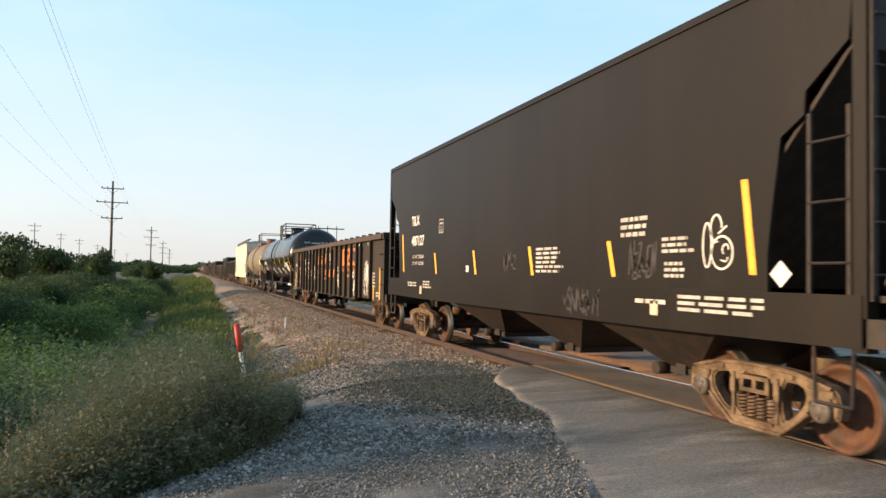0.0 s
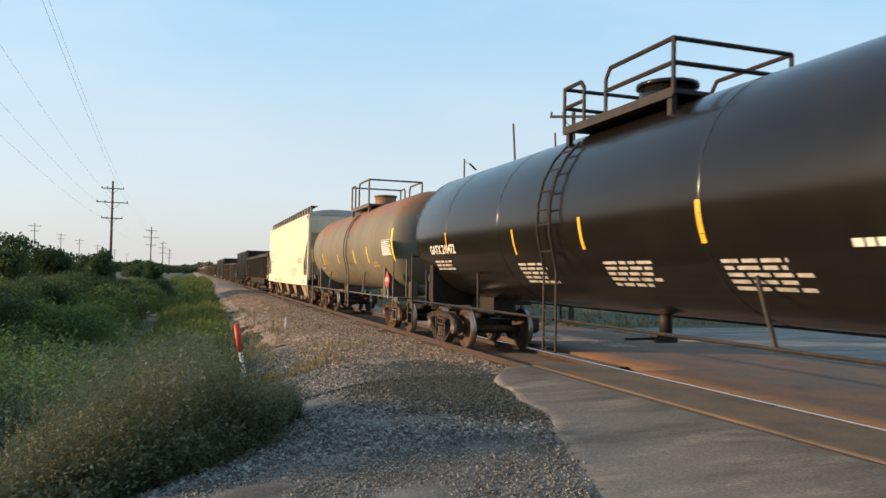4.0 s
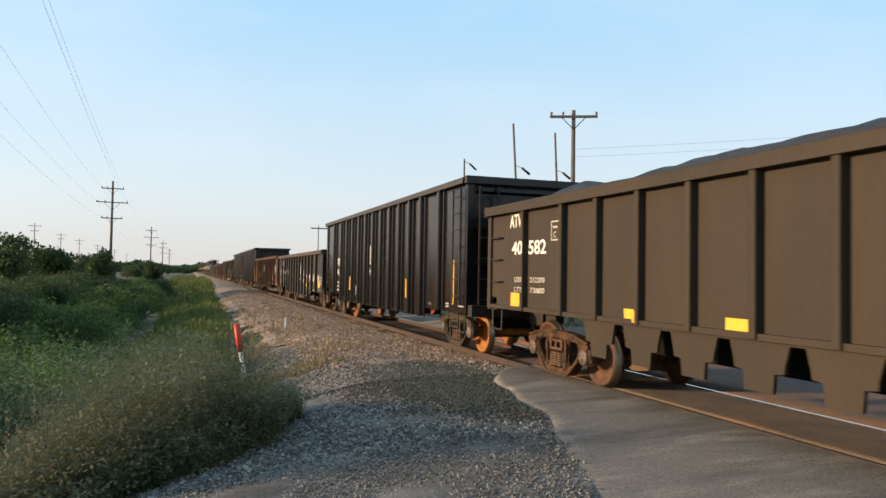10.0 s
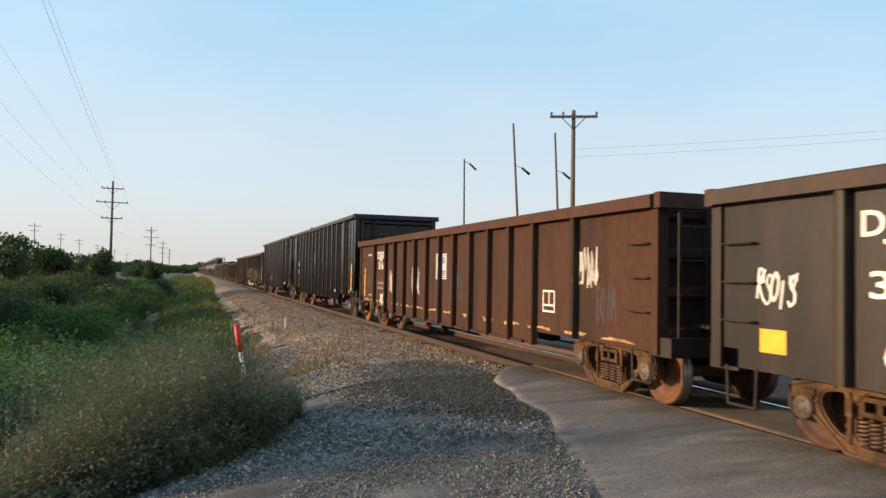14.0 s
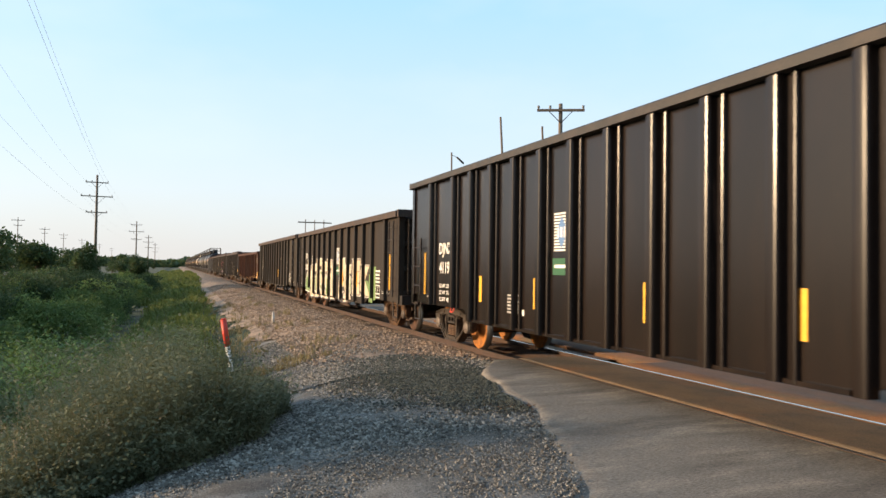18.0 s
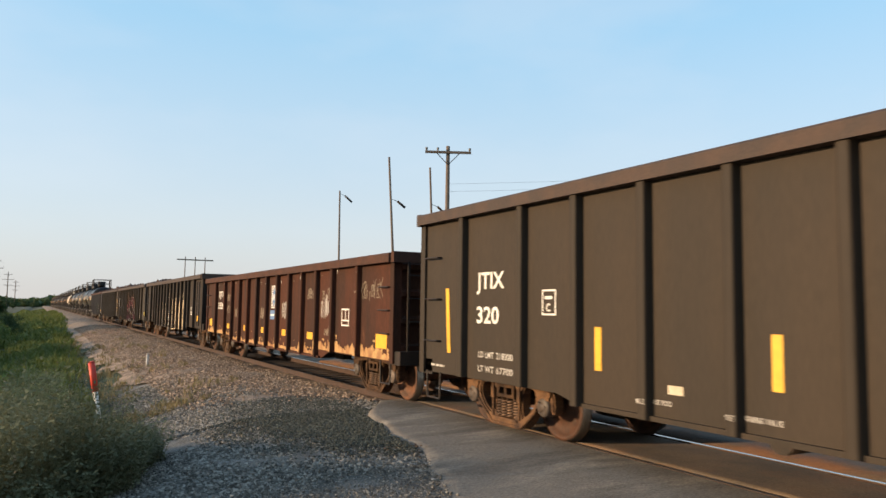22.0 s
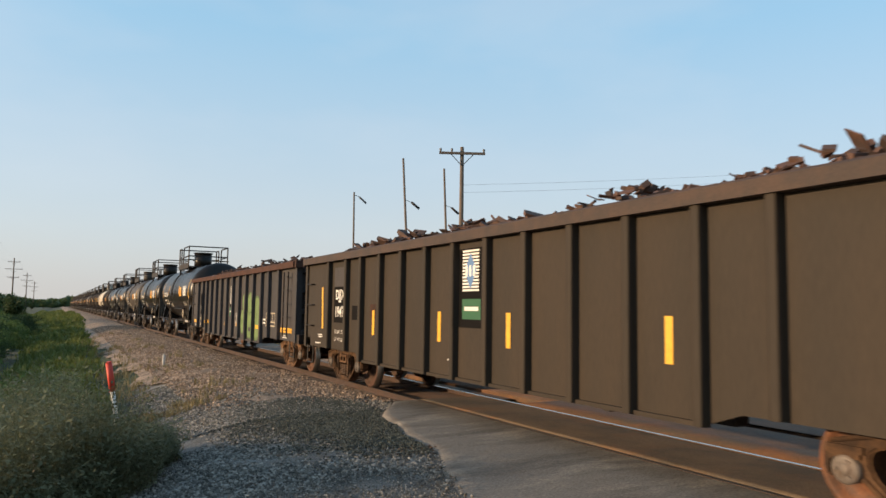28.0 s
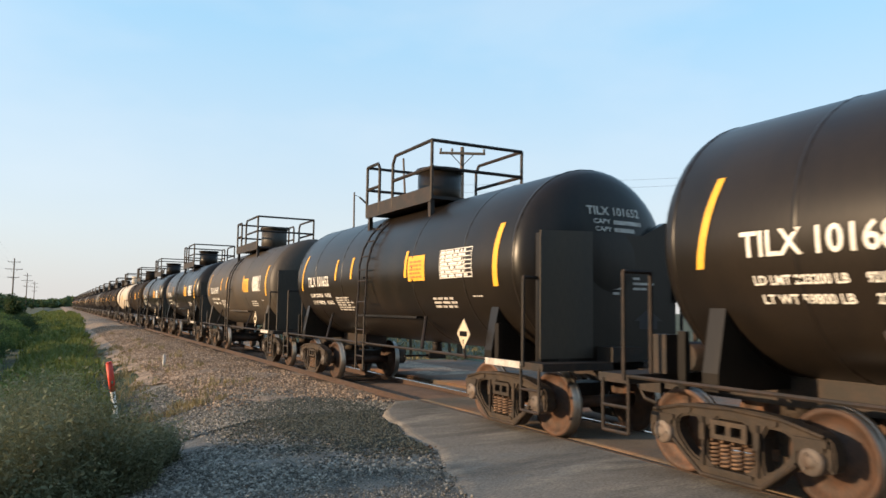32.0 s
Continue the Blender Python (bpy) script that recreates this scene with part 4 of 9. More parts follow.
            part("brake_wheel", built(lambda bm: (lathe(bm, [(hy - 0.15, 0.255), (hy - 0.17, 0.275), (hy - 0.15, 0.295), (hy - 0.13, 0.275), (hy - 0.15, 0.255)], "y", 20, (-0.5, 0, hz), caps=False), [rod(bm, (-0.5, hy - 0.15, hz), (-0.5 + 0.275 * math.cos(k), hy - 0.15, hz + 0.275 * math.sin(k)), 0.014) for k in (0.5, 2.6, 4.7)])), M_TRUCK, car, "rusty hand-brake wheel")
            part("crossover_platform", built(lambda bm: box(bm, -0.95, 0.95, -L / 2 - 0.34, -L / 2 - 0.04, bot + 0.32, bot + 0.36)), M_STEEL, car)
        part("end_sill", built(lambda bm, s=s: box(bm, -xs, xs, s * (L / 2) - 0.28, s * (L / 2) + 0.16, bot - 0.04, bot + 0.20)), M_STEEL, car)
        ladder_on(car, "end_ladder", ("end_ladder", round(top - bot, 1)), max(4, int((top - bot) / 0.42)), 0.42, top - bot - 0.3, M_STEEL, pose(-1.05, s * (L / 2 + 0.17), bot + 0.1, 0, 0, 90))
        for k in range(3 if s in grabs else 0):
            z = bot + 0.5 + k * (top - bot - 0.9) / 2.5
            y = s * (L / 2 - 0.33)
            again("grab_iron", shared("grab_iron", lambda bm: pipe(bm, [(0.03, -0.22, 0), (-0.07, -0.22, 0), (-0.07, 0.22, 0), (0.03, 0.22, 0)], 0.013), M_STEEL), car, at=pose(-xs - 0.01, y, z))
        again("step", shared("step", lambda bm: pipe(bm, [(0, -0.22, 0.42), (0, -0.2, 0), (0, 0.2, 0), (0, 0.22, 0.42)], 0.018), M_STEEL), car, at=pose(-1.46, s * (L / 2 - 0.33), bot - 0.40))
    # black block stands in for the shaded slopes seen between the side teeth
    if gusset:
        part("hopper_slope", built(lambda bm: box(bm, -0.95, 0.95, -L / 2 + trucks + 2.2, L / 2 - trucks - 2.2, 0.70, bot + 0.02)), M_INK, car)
    part("floor_pan", built(lambda bm: (box(bm, -xs + 0.03, xs - 0.03, -L / 2 + 0.06, L / 2 - 0.06, bot + 0.02, bot + 0.12), box(bm, -0.28, 0.28, -L / 2 + 0.2, L / 2 - 0.2, bot - 0.12, bot + 0.02))), M_STEEL, car)

    def gear(bm):
        for y in (-2.4, 2.2):
            rod(bm, (-0.9, y, bot - 0.18), (-0.2, y, bot - 0.18), 0.14, 10)
        rod(bm, (-0.5, -L / 2 + 3, bot - 0.25), (-0.5, L / 2 - 3, bot - 0.25), 0.02)
        for y in (-L / 4, L / 4):
            box(bm, -0.9, -0.7, y - 0.25, y + 0.25, bot - 0.22, bot + 0.02)
    part("brake_gear", built(gear), M_STEEL, car)
    truck(car, L / 2 - trucks, steel=steel, wheel=wheel)
    truck(car, -L / 2 + trucks, steel=steel, wheel=wheel)
    couplers(car, L)
    MOVING.append(car)
    return Side(car, L, -xs, ys, post_w * 0.74, -xp)


MOVING = []


def built(f):
    bm = bmesh.new()
    f(bm)
    bmesh.ops.recalc_face_normals(bm, faces=bm.faces)
    return bm


def prism_z(bm, pts, z0, z1):
    a = [bm.verts.new((x, y, z0)) for x, y in pts]
    b = [bm.verts.new((x, y, z1)) for x, y in pts]
    n = len(pts)
    bm.faces.new(a)
    bm.faces.new(b[::-1])
    for i in range(n):
        bm.faces.new((a[i], a[(i + 1) % n], b[(i + 1) % n], b[i]))


def side_ladder(side, u, z0, z1, n=5, w=0.42):
    ladder_on(side.car, "side_ladder", ("side_ladder", n, w, round(z1 - z0, 1)), n, w, z1 - z0, M_STEEL, pose(side.sheet_x - 0.10, side.L / 2 - u, z0))


def heap(side, material, top, high, seed, lumps=0, name="load", label=""):
    """Bulk load showing over the rim; or loose scrap lumps lying on one another."""
    L, r = side.L, random.Random(seed)
    bm = bmesh.new()
    nx, ny = 8, 60
    rows = []
    for j in range(ny + 1):
        y = -L / 2 + 0.3 + (L - 0.6) * j / ny
        rows.append([bm.verts.new((-1.35 + 2.7 * i / nx, y, top - 0.12 + high * math.sin(math.pi * i / nx) * (0.95 + 0.35 * noise.noise((y * 0.5, i * 0.4, seed)) + 0.15 * noise.noise((y * 2.1, i * 0.9, seed))) * smooth(0, 1.2, L / 2 - 0.3 - abs(y)) + 0.05 * noise.noise((y * 3, i, seed)))) for i in range(nx + 1)])
    for p, q in zip(rows, rows[1:]):
        for i in range(nx):
            bm.faces.new((p[i], p[i + 1], q[i + 1], q[i]))
    for k in range(lumps * 9):
        y, x = r.uniform(-L / 2 + 0.8, L / 2 - 0.8), r.uniform(-1.15, 0.7)
        w, d, h = 0.025 + 0.10 * r.random() ** 2, 0.03 + 0.18 * r.random() ** 2, 0.006 + 0.035 * r.random() ** 2
        z = top - 0.11 + (high + 0.15) * math.sin(math.pi * (x + 1.4) / 2.8) * (0.85 + 0.75 * noise.noise((y * 0.7, seed, 3.0))) + r.uniform(-0.08, 0.05)
        m = pose(x, y, z, r.uniform(-40, 40), r.uniform(-40, 40), r.uniform(0, 90))
        for v in box(bm, -w, w, -d, d, -h, h):
            v.co = m @ v.co
    return part(name, bm, material, side.car, label)


# ---- covered hoppers ----
def hopper(name, label, s0, s1, top, bot, paint, dark, roof_h, bays, prof, sill_h, trucks=2.0, bay_at=()):
    """A covered hopper: flat sides cut back at the ends, sill, slope sheets, roof with hatches, discharge bays."""
    L = s1 - s0
    car = thing(name, label, "hopper car", "covered hoppers of the train", pose(TRACK, (s0 + s1) / 2, 0))
    xs = 1.55
    z_sill = bot + sill_h
    h0, h1 = z_sill, top
    # prof: the side's end outline from the sill up, as depths from the end and heights
    cut = prof[0][0]
    edge = [(L / 2 - c, z) for c, z in prof] + ([(L / 2 - 0.10, h1 - 0.34), (L / 2 - 0.50, h1)] if paint is M_CREAM else [(L / 2 - 0.06, h1)])
    outline = edge + [(-y, z) for y, z in edge[::-1]]
    for s in (-1, 1):
        part("side_sheet", built(lambda bm, s=s: prism(bm, outline, s * (xs - 0.05), s * xs)), paint, car)
        part("side_sill", built(lambda bm, s=s: prism(bm, [(-L / 2, bot + 0.03), (-L / 2 + 3.2, bot), (L / 2 - 3.2, bot), (L / 2, bot + 0.03), (L / 2, z_sill), (-L / 2, z_sill)], s * (xs - 0.06), s * (xs + 0.012))), paint, car)
        part("roof_rail", built(lambda bm, s=s: box(bm, s * (xs - 0.10), s * (xs + 0.025), -L / 2 + 0.08, L / 2 - 0.08, top - 0.02, top + 0.07)), paint, car)
    # roof, curved
    def roof(bm):
        n = 10
        rows = []
        for y in (-L / 2 + 0.1, L / 2 - 0.1):
            rows.append([bm.verts.new((xs * math.sin((i / n - 0.5) * math.pi), y, top + 0.05 + roof_h * math.cos((i / n - 0.5) * math.pi))) for i in range(n + 1)])
        for i in range(n):
            bm.faces.new((rows[0][i], rows[0][i + 1], rows[1][i + 1], rows[1][i])).smooth = True
        bm.faces.new(rows[0][::-1])
        bm.faces.new(rows[1])
    part("roof", built(roof), dark, car)
    part("roof_hatch", built(lambda bm: box(bm, -0.35, 0.35, -L / 2 + 1.2, L / 2 - 1.2, top + roof_h, top + roof_h + 0.14)), dark, car)
    for s in (-1, 1):
        def ends(bm, s=s):
            y = s * (L / 2 - 0.12)
            prism(bm, [(y, h0 + 0.72 * (h1 - h0)), (y, top + 0.03), (y - s * 0.05, top + 0.03), (y - s * 0.05, h0 + 0.72 * (h1 - h0))], -xs + 0.06, xs - 0.06)
            prism(bm, [(y, h0 + 0.73 * (h1 - h0)), (y - s * (cut + 1.0), h0 + 0.02), (y - s * (cut + 1.06), h0 + 0.02), (y - s * 0.06, h0 + 0.73 * (h1 - h0))], -xs + 0.06, xs - 0.06)
        part("slope_sheet", built(ends), paint if paint is M_CREAM else dark, car)
        part("end_sill", built(lambda bm, s=s: box(bm, -xs, xs, s * (L / 2) - 0.3, s * (L / 2) + 0.06, bot + 0.05, bot + 0.30)), M_STEEL, car)
        part("end_platform", built(lambda bm, s=s: box(bm, -xs + 0.1, xs - 0.1, s * (L / 2) - 1.6, s * (L / 2), z_sill - 0.06, z_sill)), M_STEEL, car)
        for e in (-1, 1):
            part("end_post", built(lambda bm, s=s, e=e: box(bm, e * (xs - 0.14), e * xs, s * (L / 2 - 0.03) - 0.07, s * (L / 2 - 0.03) + 0.07, bot, top + 0.04)), paint, car)
            part("brace", built(lambda bm, s=s, e=e: box(bm, e * 0.62 - 0.09, e * 0.62 + 0.09, s * (L / 2 - 0.15) - 0.06, s * (L / 2 - 0.15) + 0.06, z_sill, h0 + 0.75 * (h1 - h0))), dark, car)
        n = int((top - z_sill) / 0.44)
        trim = paint if paint is M_CREAM else dark
        ladder_on(car, "ladder", ("hopper_ladder", label), n, 0.46, top - z_sill + 0.1, trim, pose(-xs + 0.28, s * (L / 2 + 0.06), z_sill - 0.05, 0, 0, 90))
        ladder_on(car, "side_ladder", ("hopper_side_ladder", label), int(n * 0.55), 0.44, (top - z_sill) * 0.55, trim, pose(-xs - 0.0, s * (L / 2 - 0.35), z_sill))
        again("step", shared(("long_step", dark.name), lambda bm: pipe(bm, [(0, -0.22, 0.6), (0, -0.2, 0), (0, 0.2, 0), (0, 0.22, 0.6)], 0.02), trim), car, at=pose(-xs + 0.05, s * (L / 2 - 0.35), bot - 0.5))
        part("brake_valve", built(lambda bm, s=s: (rod(bm, (-0.5, s * (L / 2 - 0.5), z_sill + 0.1), (0.4, s * (L / 2 - 0.5), z_sill + 0.1), 0.16, 10), box(bm, 0.3, 0.6, s * (L / 2 - 0.4) - 0.15, s * (L / 2 - 0.4) + 0.15, z_sill + 0.3, z_sill + 0.8))), M_STEEL, car)
    # discharge bays
    span = (L - 2 * (trucks + 1.6)) / bays

    def bay(bm):
        cream = paint is M_CREAM
        w, zt, zb = (0.80 if cream else span / 2 - 0.03), bot + 0.05, bot - (0.66 if cream else 0.62)
        a = [(-1.3, -w, zt), (1.3, -w, zt), (1.3, w, zt), (-1.3, w, zt)]
        g, lean = (1.18, -0.52) if cream else (0.6, 0.0)
        b = [(-g, lean - 0.24, zb), (g, lean - 0.24, zb), (g, lean + 0.24, zb), (-g, lean + 0.24, zb)]
        va, vb = [bm.verts.new(p) for p in a], [bm.verts.new(p) for p in b]
        for i in range(4):
            bm.faces.new((va[i], va[(i + 1) % 4], vb[(i + 1) % 4], vb[i]))
        bm.faces.new(vb)
        box(bm, -g - 0.04, g + 0.04, lean - 0.28, lean + 0.28, zb - 0.07, zb + 0.02)
        rod(bm, (-g - 0.20, lean + 0.40, zb - 0.02), (-g + 0.1, lean + 0.40, zb - 0.02), 0.09, 12)
        box(bm, -g - 0.08, -g + 0.05, lean - 0.1, lean + 0.1, zb - 0.06, zb + 0.14)
    # black block painted in for the shade between the discharge bays
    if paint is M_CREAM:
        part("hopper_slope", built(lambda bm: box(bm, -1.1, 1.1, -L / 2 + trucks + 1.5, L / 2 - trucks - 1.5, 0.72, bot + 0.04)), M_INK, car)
    me = shared(("bay", label), bay, dark if paint is not M_CREAM else M_BAYTAN)
    for i in range(bays):
        again("discharge_bay", me, car, at=pose(0, L / 2 - bay_at[i] if bay_at else -L / 2 + trucks + 1.6 + span * (i + 0.5), 0))
    for y in (L / 2 - trucks, -L / 2 + trucks):
        truck(car, y, steel=M_TRUCKTAN if paint is M_HOPPER else None)
    couplers(car, L)
    MOVING.append(car)
    side = Side(car, L, -xs)
    side.low = z_sill
    return side, outline


def running_boards(side, top, w, material):
    """Roof walkway on brackets along both edges."""
    L, car = side.L, side.car
    for s in (-1, 1):
        part("running_board", built(lambda bm, s=s: (box(bm, s * w - 0.16, s * w + 0.16, -L / 2 + 0.3, L / 2 - 0.3, top + 0.43, top + 0.47), box(bm, s * (w + 0.10) - 0.01, s * (w + 0.10) + 0.01, -L / 2 + 0.3, L / 2 - 0.3, top + 0.08, top + 0.43))), material, car)
    n = 19
    for e in (-1, 1):
        me = shared(("bracket", e), lambda bm: (box(bm, e * (w + 0.21) - 0.09, e * (w + 0.21) + 0.09, -0.03, 0.03, 0, 0.05), box(bm, e * (w + 0.15) - 0.03, e * (w + 0.15) + 0.03, -0.022, 0.022, 0.05, 0.47)), M_CREAM)
        for i in range(n):
            again("bracket", me, car, at=pose(0, -L / 2 + 0.5 + (L - 1.0) * i / (n - 1), top + 0.02))


# ---- tank cars ----
def tank(name, label, s0, s1, r, zc, paint, dome=(0.6, 0.55), cage_u=0.5, cage_len=3.2, spin=True, full=True, sill=True, head=0.55, group="tank cars of the train", cage_h=1.02, steel=None, skirt=0.0, shield=True, ladder_u=None, inset=0.45, shift=0.0, truck_in=1.95, mark="TILX", cast=None):
    """A tank car: shell with domed heads, stub sills with end platforms, saddles, top platform in a railed cage, ladder."""
    steel = steel or M_STEEL
    L = s1 - s0
    car = thing(name, label, "tank car", group, pose(TRACK, (s0 + s1) / 2, 0))
    half = L / 2 - inset

    def shell(bm):
        prof = [(-half + head * (1 - math.cos(i * math.pi / 16)), max(0.02, r * math.sin(i * math.pi / 16) ** 0.85)) for i in range(9)]
        prof += [(y, r) for y in (-half * 0.66, -half * 0.33, 0, half * 0.33, half * 0.66)]
        prof += [(-y, q) for y, q in prof[8::-1]]
        lathe(bm, prof, "y", 48 if full else 28, (0, 0, zc))
    part("shell", built(shell), paint, car, at=pose(0, shift, 0))
    if full:
        ring = shared(("weld_seam", r, paint.name), lambda bm: lathe(bm, [(-0.03, r), (-0.02, r + 0.006), (0.02, r + 0.006), (0.03, r)], "y", 40, (0, 0, zc), caps=False), paint)
        for y in (-half * 0.66, -half * 0.33, half * 0.33, half * 0.66, -half + head, half - head):
            again("weld_seam", ring, car, at=pose(0, y + shift, 0))
    ty = L / 2 - truck_in
    for s in (-1, 1):
        part("bolster_saddle", built(lambda bm, s=s: prism_y(bm, [(-1.34, 0.98), (1.34, 0.98), (1.34, 1.16), (r * 0.87, zc - r * 0.48), (0.6, zc - r * 0.88), (-0.6, zc - r * 0.88), (-r * 0.87, zc - r * 0.48), (-1.34, 1.16)], s * ty - 0.10, s * ty + 0.10)), paint if shield else steel, car)
        for e in (-1, 1):
            part("saddle_post", built(lambda bm, s=s: box(bm, e * 1.36 - 0.03, e * 1.36 + 0.03, s * (ty + 0.32) - 0.05, s * (ty + 0.32) + 0.05, 0.98, 1.56)), paint if shield else steel, car)
        part("stub_sill", built(lambda bm, s=s: box(bm, -0.28, 0.28, s * (L / 2) if s < 0 else L / 2 - 3.2, s * (L / 2) + 3.2 if s < 0 else L / 2, 0.80, zc - r + 0.18)), steel, car)
        part("end_platform", built(lambda bm, s=s: box(bm, -1.45, 1.45, min(s * (L / 2), s * (L / 2 - 0.5)), max(s * (L / 2), s * (L / 2 - 0.5)), 0.96, 1.06)), steel, car)

        y = s * (L / 2 - 0.08)
        for x0, x1 in ((-1.46, -1.06), (-0.36, 0.26), (1.06, 1.46)):
            part("handrail", built(lambda bm: pipe(bm, [(x0, y - s * 0.36, 1.0), (x0, y - s * 0.36, 2.2), (x1, y - s * 0.36, 2.2), (x1, y - s * 0.36, 1.0)], 0.026)), steel, car)
        part("step", built(lambda bm: (pipe(bm, [(-1.45, y, 1.0), (-1.45, y, 0.42), (-1.45, y - s * 0.42, 0.42), (-1.45, y - s * 0.42, 1.0)], 0.022), rod(bm, (-1.45, y, 0.70), (-1.45, y - s * 0.42, 0.70), 0.02))), steel, car)
        if full and s < 0:
            # capacity lines on the leading head
            def head_y(x, z):
                q = min(0.999, math.hypot(x, z - zc) / r)
                return shift - half + head * (1 - math.cos(math.asin(q ** (1 / 0.85)))) - 0.012
            for text, x0, zz, size, w in (((mark, -0.42, zc + 0.47 * r, 0.13, 0.40 if len(mark) < 5 else 1.0), ("CAPY", -0.32, zc + 0.38 * r, 0.07, 0.30), ("CAPY", -0.30, zc + 0.30 * r, 0.07, 0.30)) if shield else (("CAPY", -0.75, zc + 0.42 * r, 0.11, 0.34), ("GALS", 0.2, zc + 0.42 * r, 0.11, 0.34))):
                g = scaled(glyphs(text, 0.2, 0.006, 1.0), w, size)
                bm = bmesh.new()
                for p in g:
                    bm.faces.new([bm.verts.new((x + x0, head_y(x + x0, z + zz), z + zz)) for x, z in p])
                part("lettering", bm, M_DIMWHITE, car, f"painted lettering reading {text}")
            for k in range(2 if shield else 5):
                bm = bmesh.new()
                zz = zc + (0.38 - 0.08 * k if shield else 0.42) * r - (0.0 if k == 0 or shield else 0.12 + 0.10 * k)
                x0, x1 = (0.04, 0.60 - 0.16 * k) if shield else ((-0.35, 0.15) if k == 0 else (-0.7, 0.15 + 0.08 * (k % 3)))
                n = 5
                a = [bm.verts.new((x0 + (x1 - x0) * i / n, head_y(x0 + (x1 - x0) * i / n, zz), zz)) for i in range(n + 1)]
                b = [bm.verts.new((x0 + (x1 - x0) * i / n, head_y(x0 + (x1 - x0) * i / n, zz + 0.06), zz + 0.06)) for i in range(n + 1)]
                for i in range(n):
                    bm.faces.new((a[i], a[i + 1], b[i + 1], b[i]))
                part("small_print", bm, M_DIMWHITE, car)
        if full:
            part("brake_gear", built(lambda bm, s=s: (rod(bm, (-0.7, s * (L / 2 - 0.6), 1.25), (0.1, s * (L / 2 - 0.6), 1.25), 0.17, 12), box(bm, -0.95, -0.75, s * (L / 2 - 0.45) - 0.12, s * (L / 2 - 0.45) + 0.12, 1.06, 1.5))), steel, car)
    if shield:
        ys = -L / 2 + 0.34
        part("head_shield", built(lambda bm: prism_y(bm, [(-1.24, 1.06), (1.24, 1.06), (1.24, zc + 0.42), (1.05, zc + 0.62), (0.6, zc + 0.40), (-1.24, zc + 0.34)], ys, ys + 0.12)), paint, car)
        # paler sheet over the near half: weathering, and light put into the colour
        part("shield_plate", built(lambda bm: prism_y(bm, [(-1.26, 1.10), (-0.36, 1.10), (-0.36, zc + 0.40), (-1.26, zc + 0.37)], ys - 0.02, ys)), M_TANKBRN, car, "weathered brown half of the tank's end shield, coloured as lit")
        part("shield_edge", built(lambda bm: box(bm, 1.20, 1.26, ys - 0.05, ys, 1.9, zc + 0.42)), steel, car)
        if full:
            for k, (x0, x1) in enumerate(((0.02, 0.16), (0.02, 0.15), (0.02, 0.17), (0.02, 0.14), (0.40, 0.52), (0.40, 0.80), (0.40, 0.66))):
                part("small_print", built(lambda bm: box(bm, x0, x1, ys - 0.004, ys - 0.001, 2.22 - 0.075 * (k % 4), 2.255 - 0.075 * (k % 4))), M_DIMWHITE, car)
            part("arrow_stencil", built(lambda bm: prism_y(bm, [(0.52, 1.50), (0.86, 1.50), (0.86, 1.62), (0.96, 1.62), (0.69, 1.80), (0.42, 1.62), (0.52, 1.62)], ys - 0.004, ys - 0.001)), M_GREY, car, "faded grey arrow stencil")
    for s in (-1, 1):
        def running(bm, s=s):
            rod(bm, (s * 1.42, -L / 2 + 0.3, 1.04), (s * 1.42, L / 2 - 0.3, 1.04), 0.024)
            for y in (-ty * 0.55, ty * 0.55):
                rod(bm, (s * 1.42, y, 1.04), (s * r * 0.80, y + 0.45, zc - r * 0.62), 0.03)
        part("running_rail", built(running), steel, car)
    cy = L / 2 - cage_u * L
    zt = zc + r

    def deck(bm):
        box(bm, -1.0, 1.0, cy - cage_len / 2, cy + cage_len / 2, zt - 0.08, zt - 0.02)
        for s in (-1, 1):
            box(bm, s * 1.0 - 0.02, s * 1.0 + 0.02, cy - cage_len / 2, cy + cage_len / 2, zt - 0.13, zt + skirt)
        for s in (-1, 1):
            for y in (cy - cage_len / 2 + 0.1, cy + cage_len / 2 - 0.1):
                box(bm, s * 0.95 - 0.04, s * 0.95 + 0.04, y - 0.05, y + 0.05, zc + math.sqrt(max(0.01, r * r - 0.9)) - 0.05, zt)
    part("platform", built(deck), steel, car)

    # cage: a gap in the rails on the ladder side, hooped rail ends
    x, a, b, h = 1.0, cy - cage_len / 2, cy + cage_len / 2, cage_h
    g = 0.56 * cage_len
    runs = []
    for s in (-1, 1):
        runs += [[(s * x, a, zt - 0.1), (s * x, a, zt + h), (s * x, a + g - 0.12, zt + h), (s * x, a + g, zt + h - 0.15), (s * x, a + g, zt - 0.05)],
                 [(s * x, b, zt - 0.1), (s * x, b, zt + h), (s * x, b - 0.22 * cage_len + 0.1, zt + h), (s * x, b - 0.22 * cage_len, zt + h - 0.12), (s * x, b - 0.22 * cage_len, zt - 0.05)],
                 *([] if cast else [[(s * x, a, zt + h * 0.5), (s * x, a + g, zt + h * 0.5)], [(s * x, b, zt + h * 0.5), (s * x, b - 0.22 * cage_len, zt + h * 0.5)]])]
    runs += [[(-x, y, zt + h * k), (x, y, zt + h * k)] for y in (a, b) for k in ((1.0,) if cast else (1.0, 0.5))]
    for q in runs:
        part("cage_rail", built(lambda bm: pipe(bm, q, 0.034 if full else 0.04, 6)), steel, car)
    part("manway", built(lambda bm: (rod(bm, (0, cy, zt - 0.1), (0, cy, zt + dome[1]), dome[0] * 0.8, 18), rod(bm, (0, cy, zt + dome[1]), (0, cy, zt + dome[1] + 0.06), dome[0] * 0.88, 18))), paint, car)
    ly = cy + cage_len / 2 - 0.45 if ladder_u is None else L / 2 - ladder_u

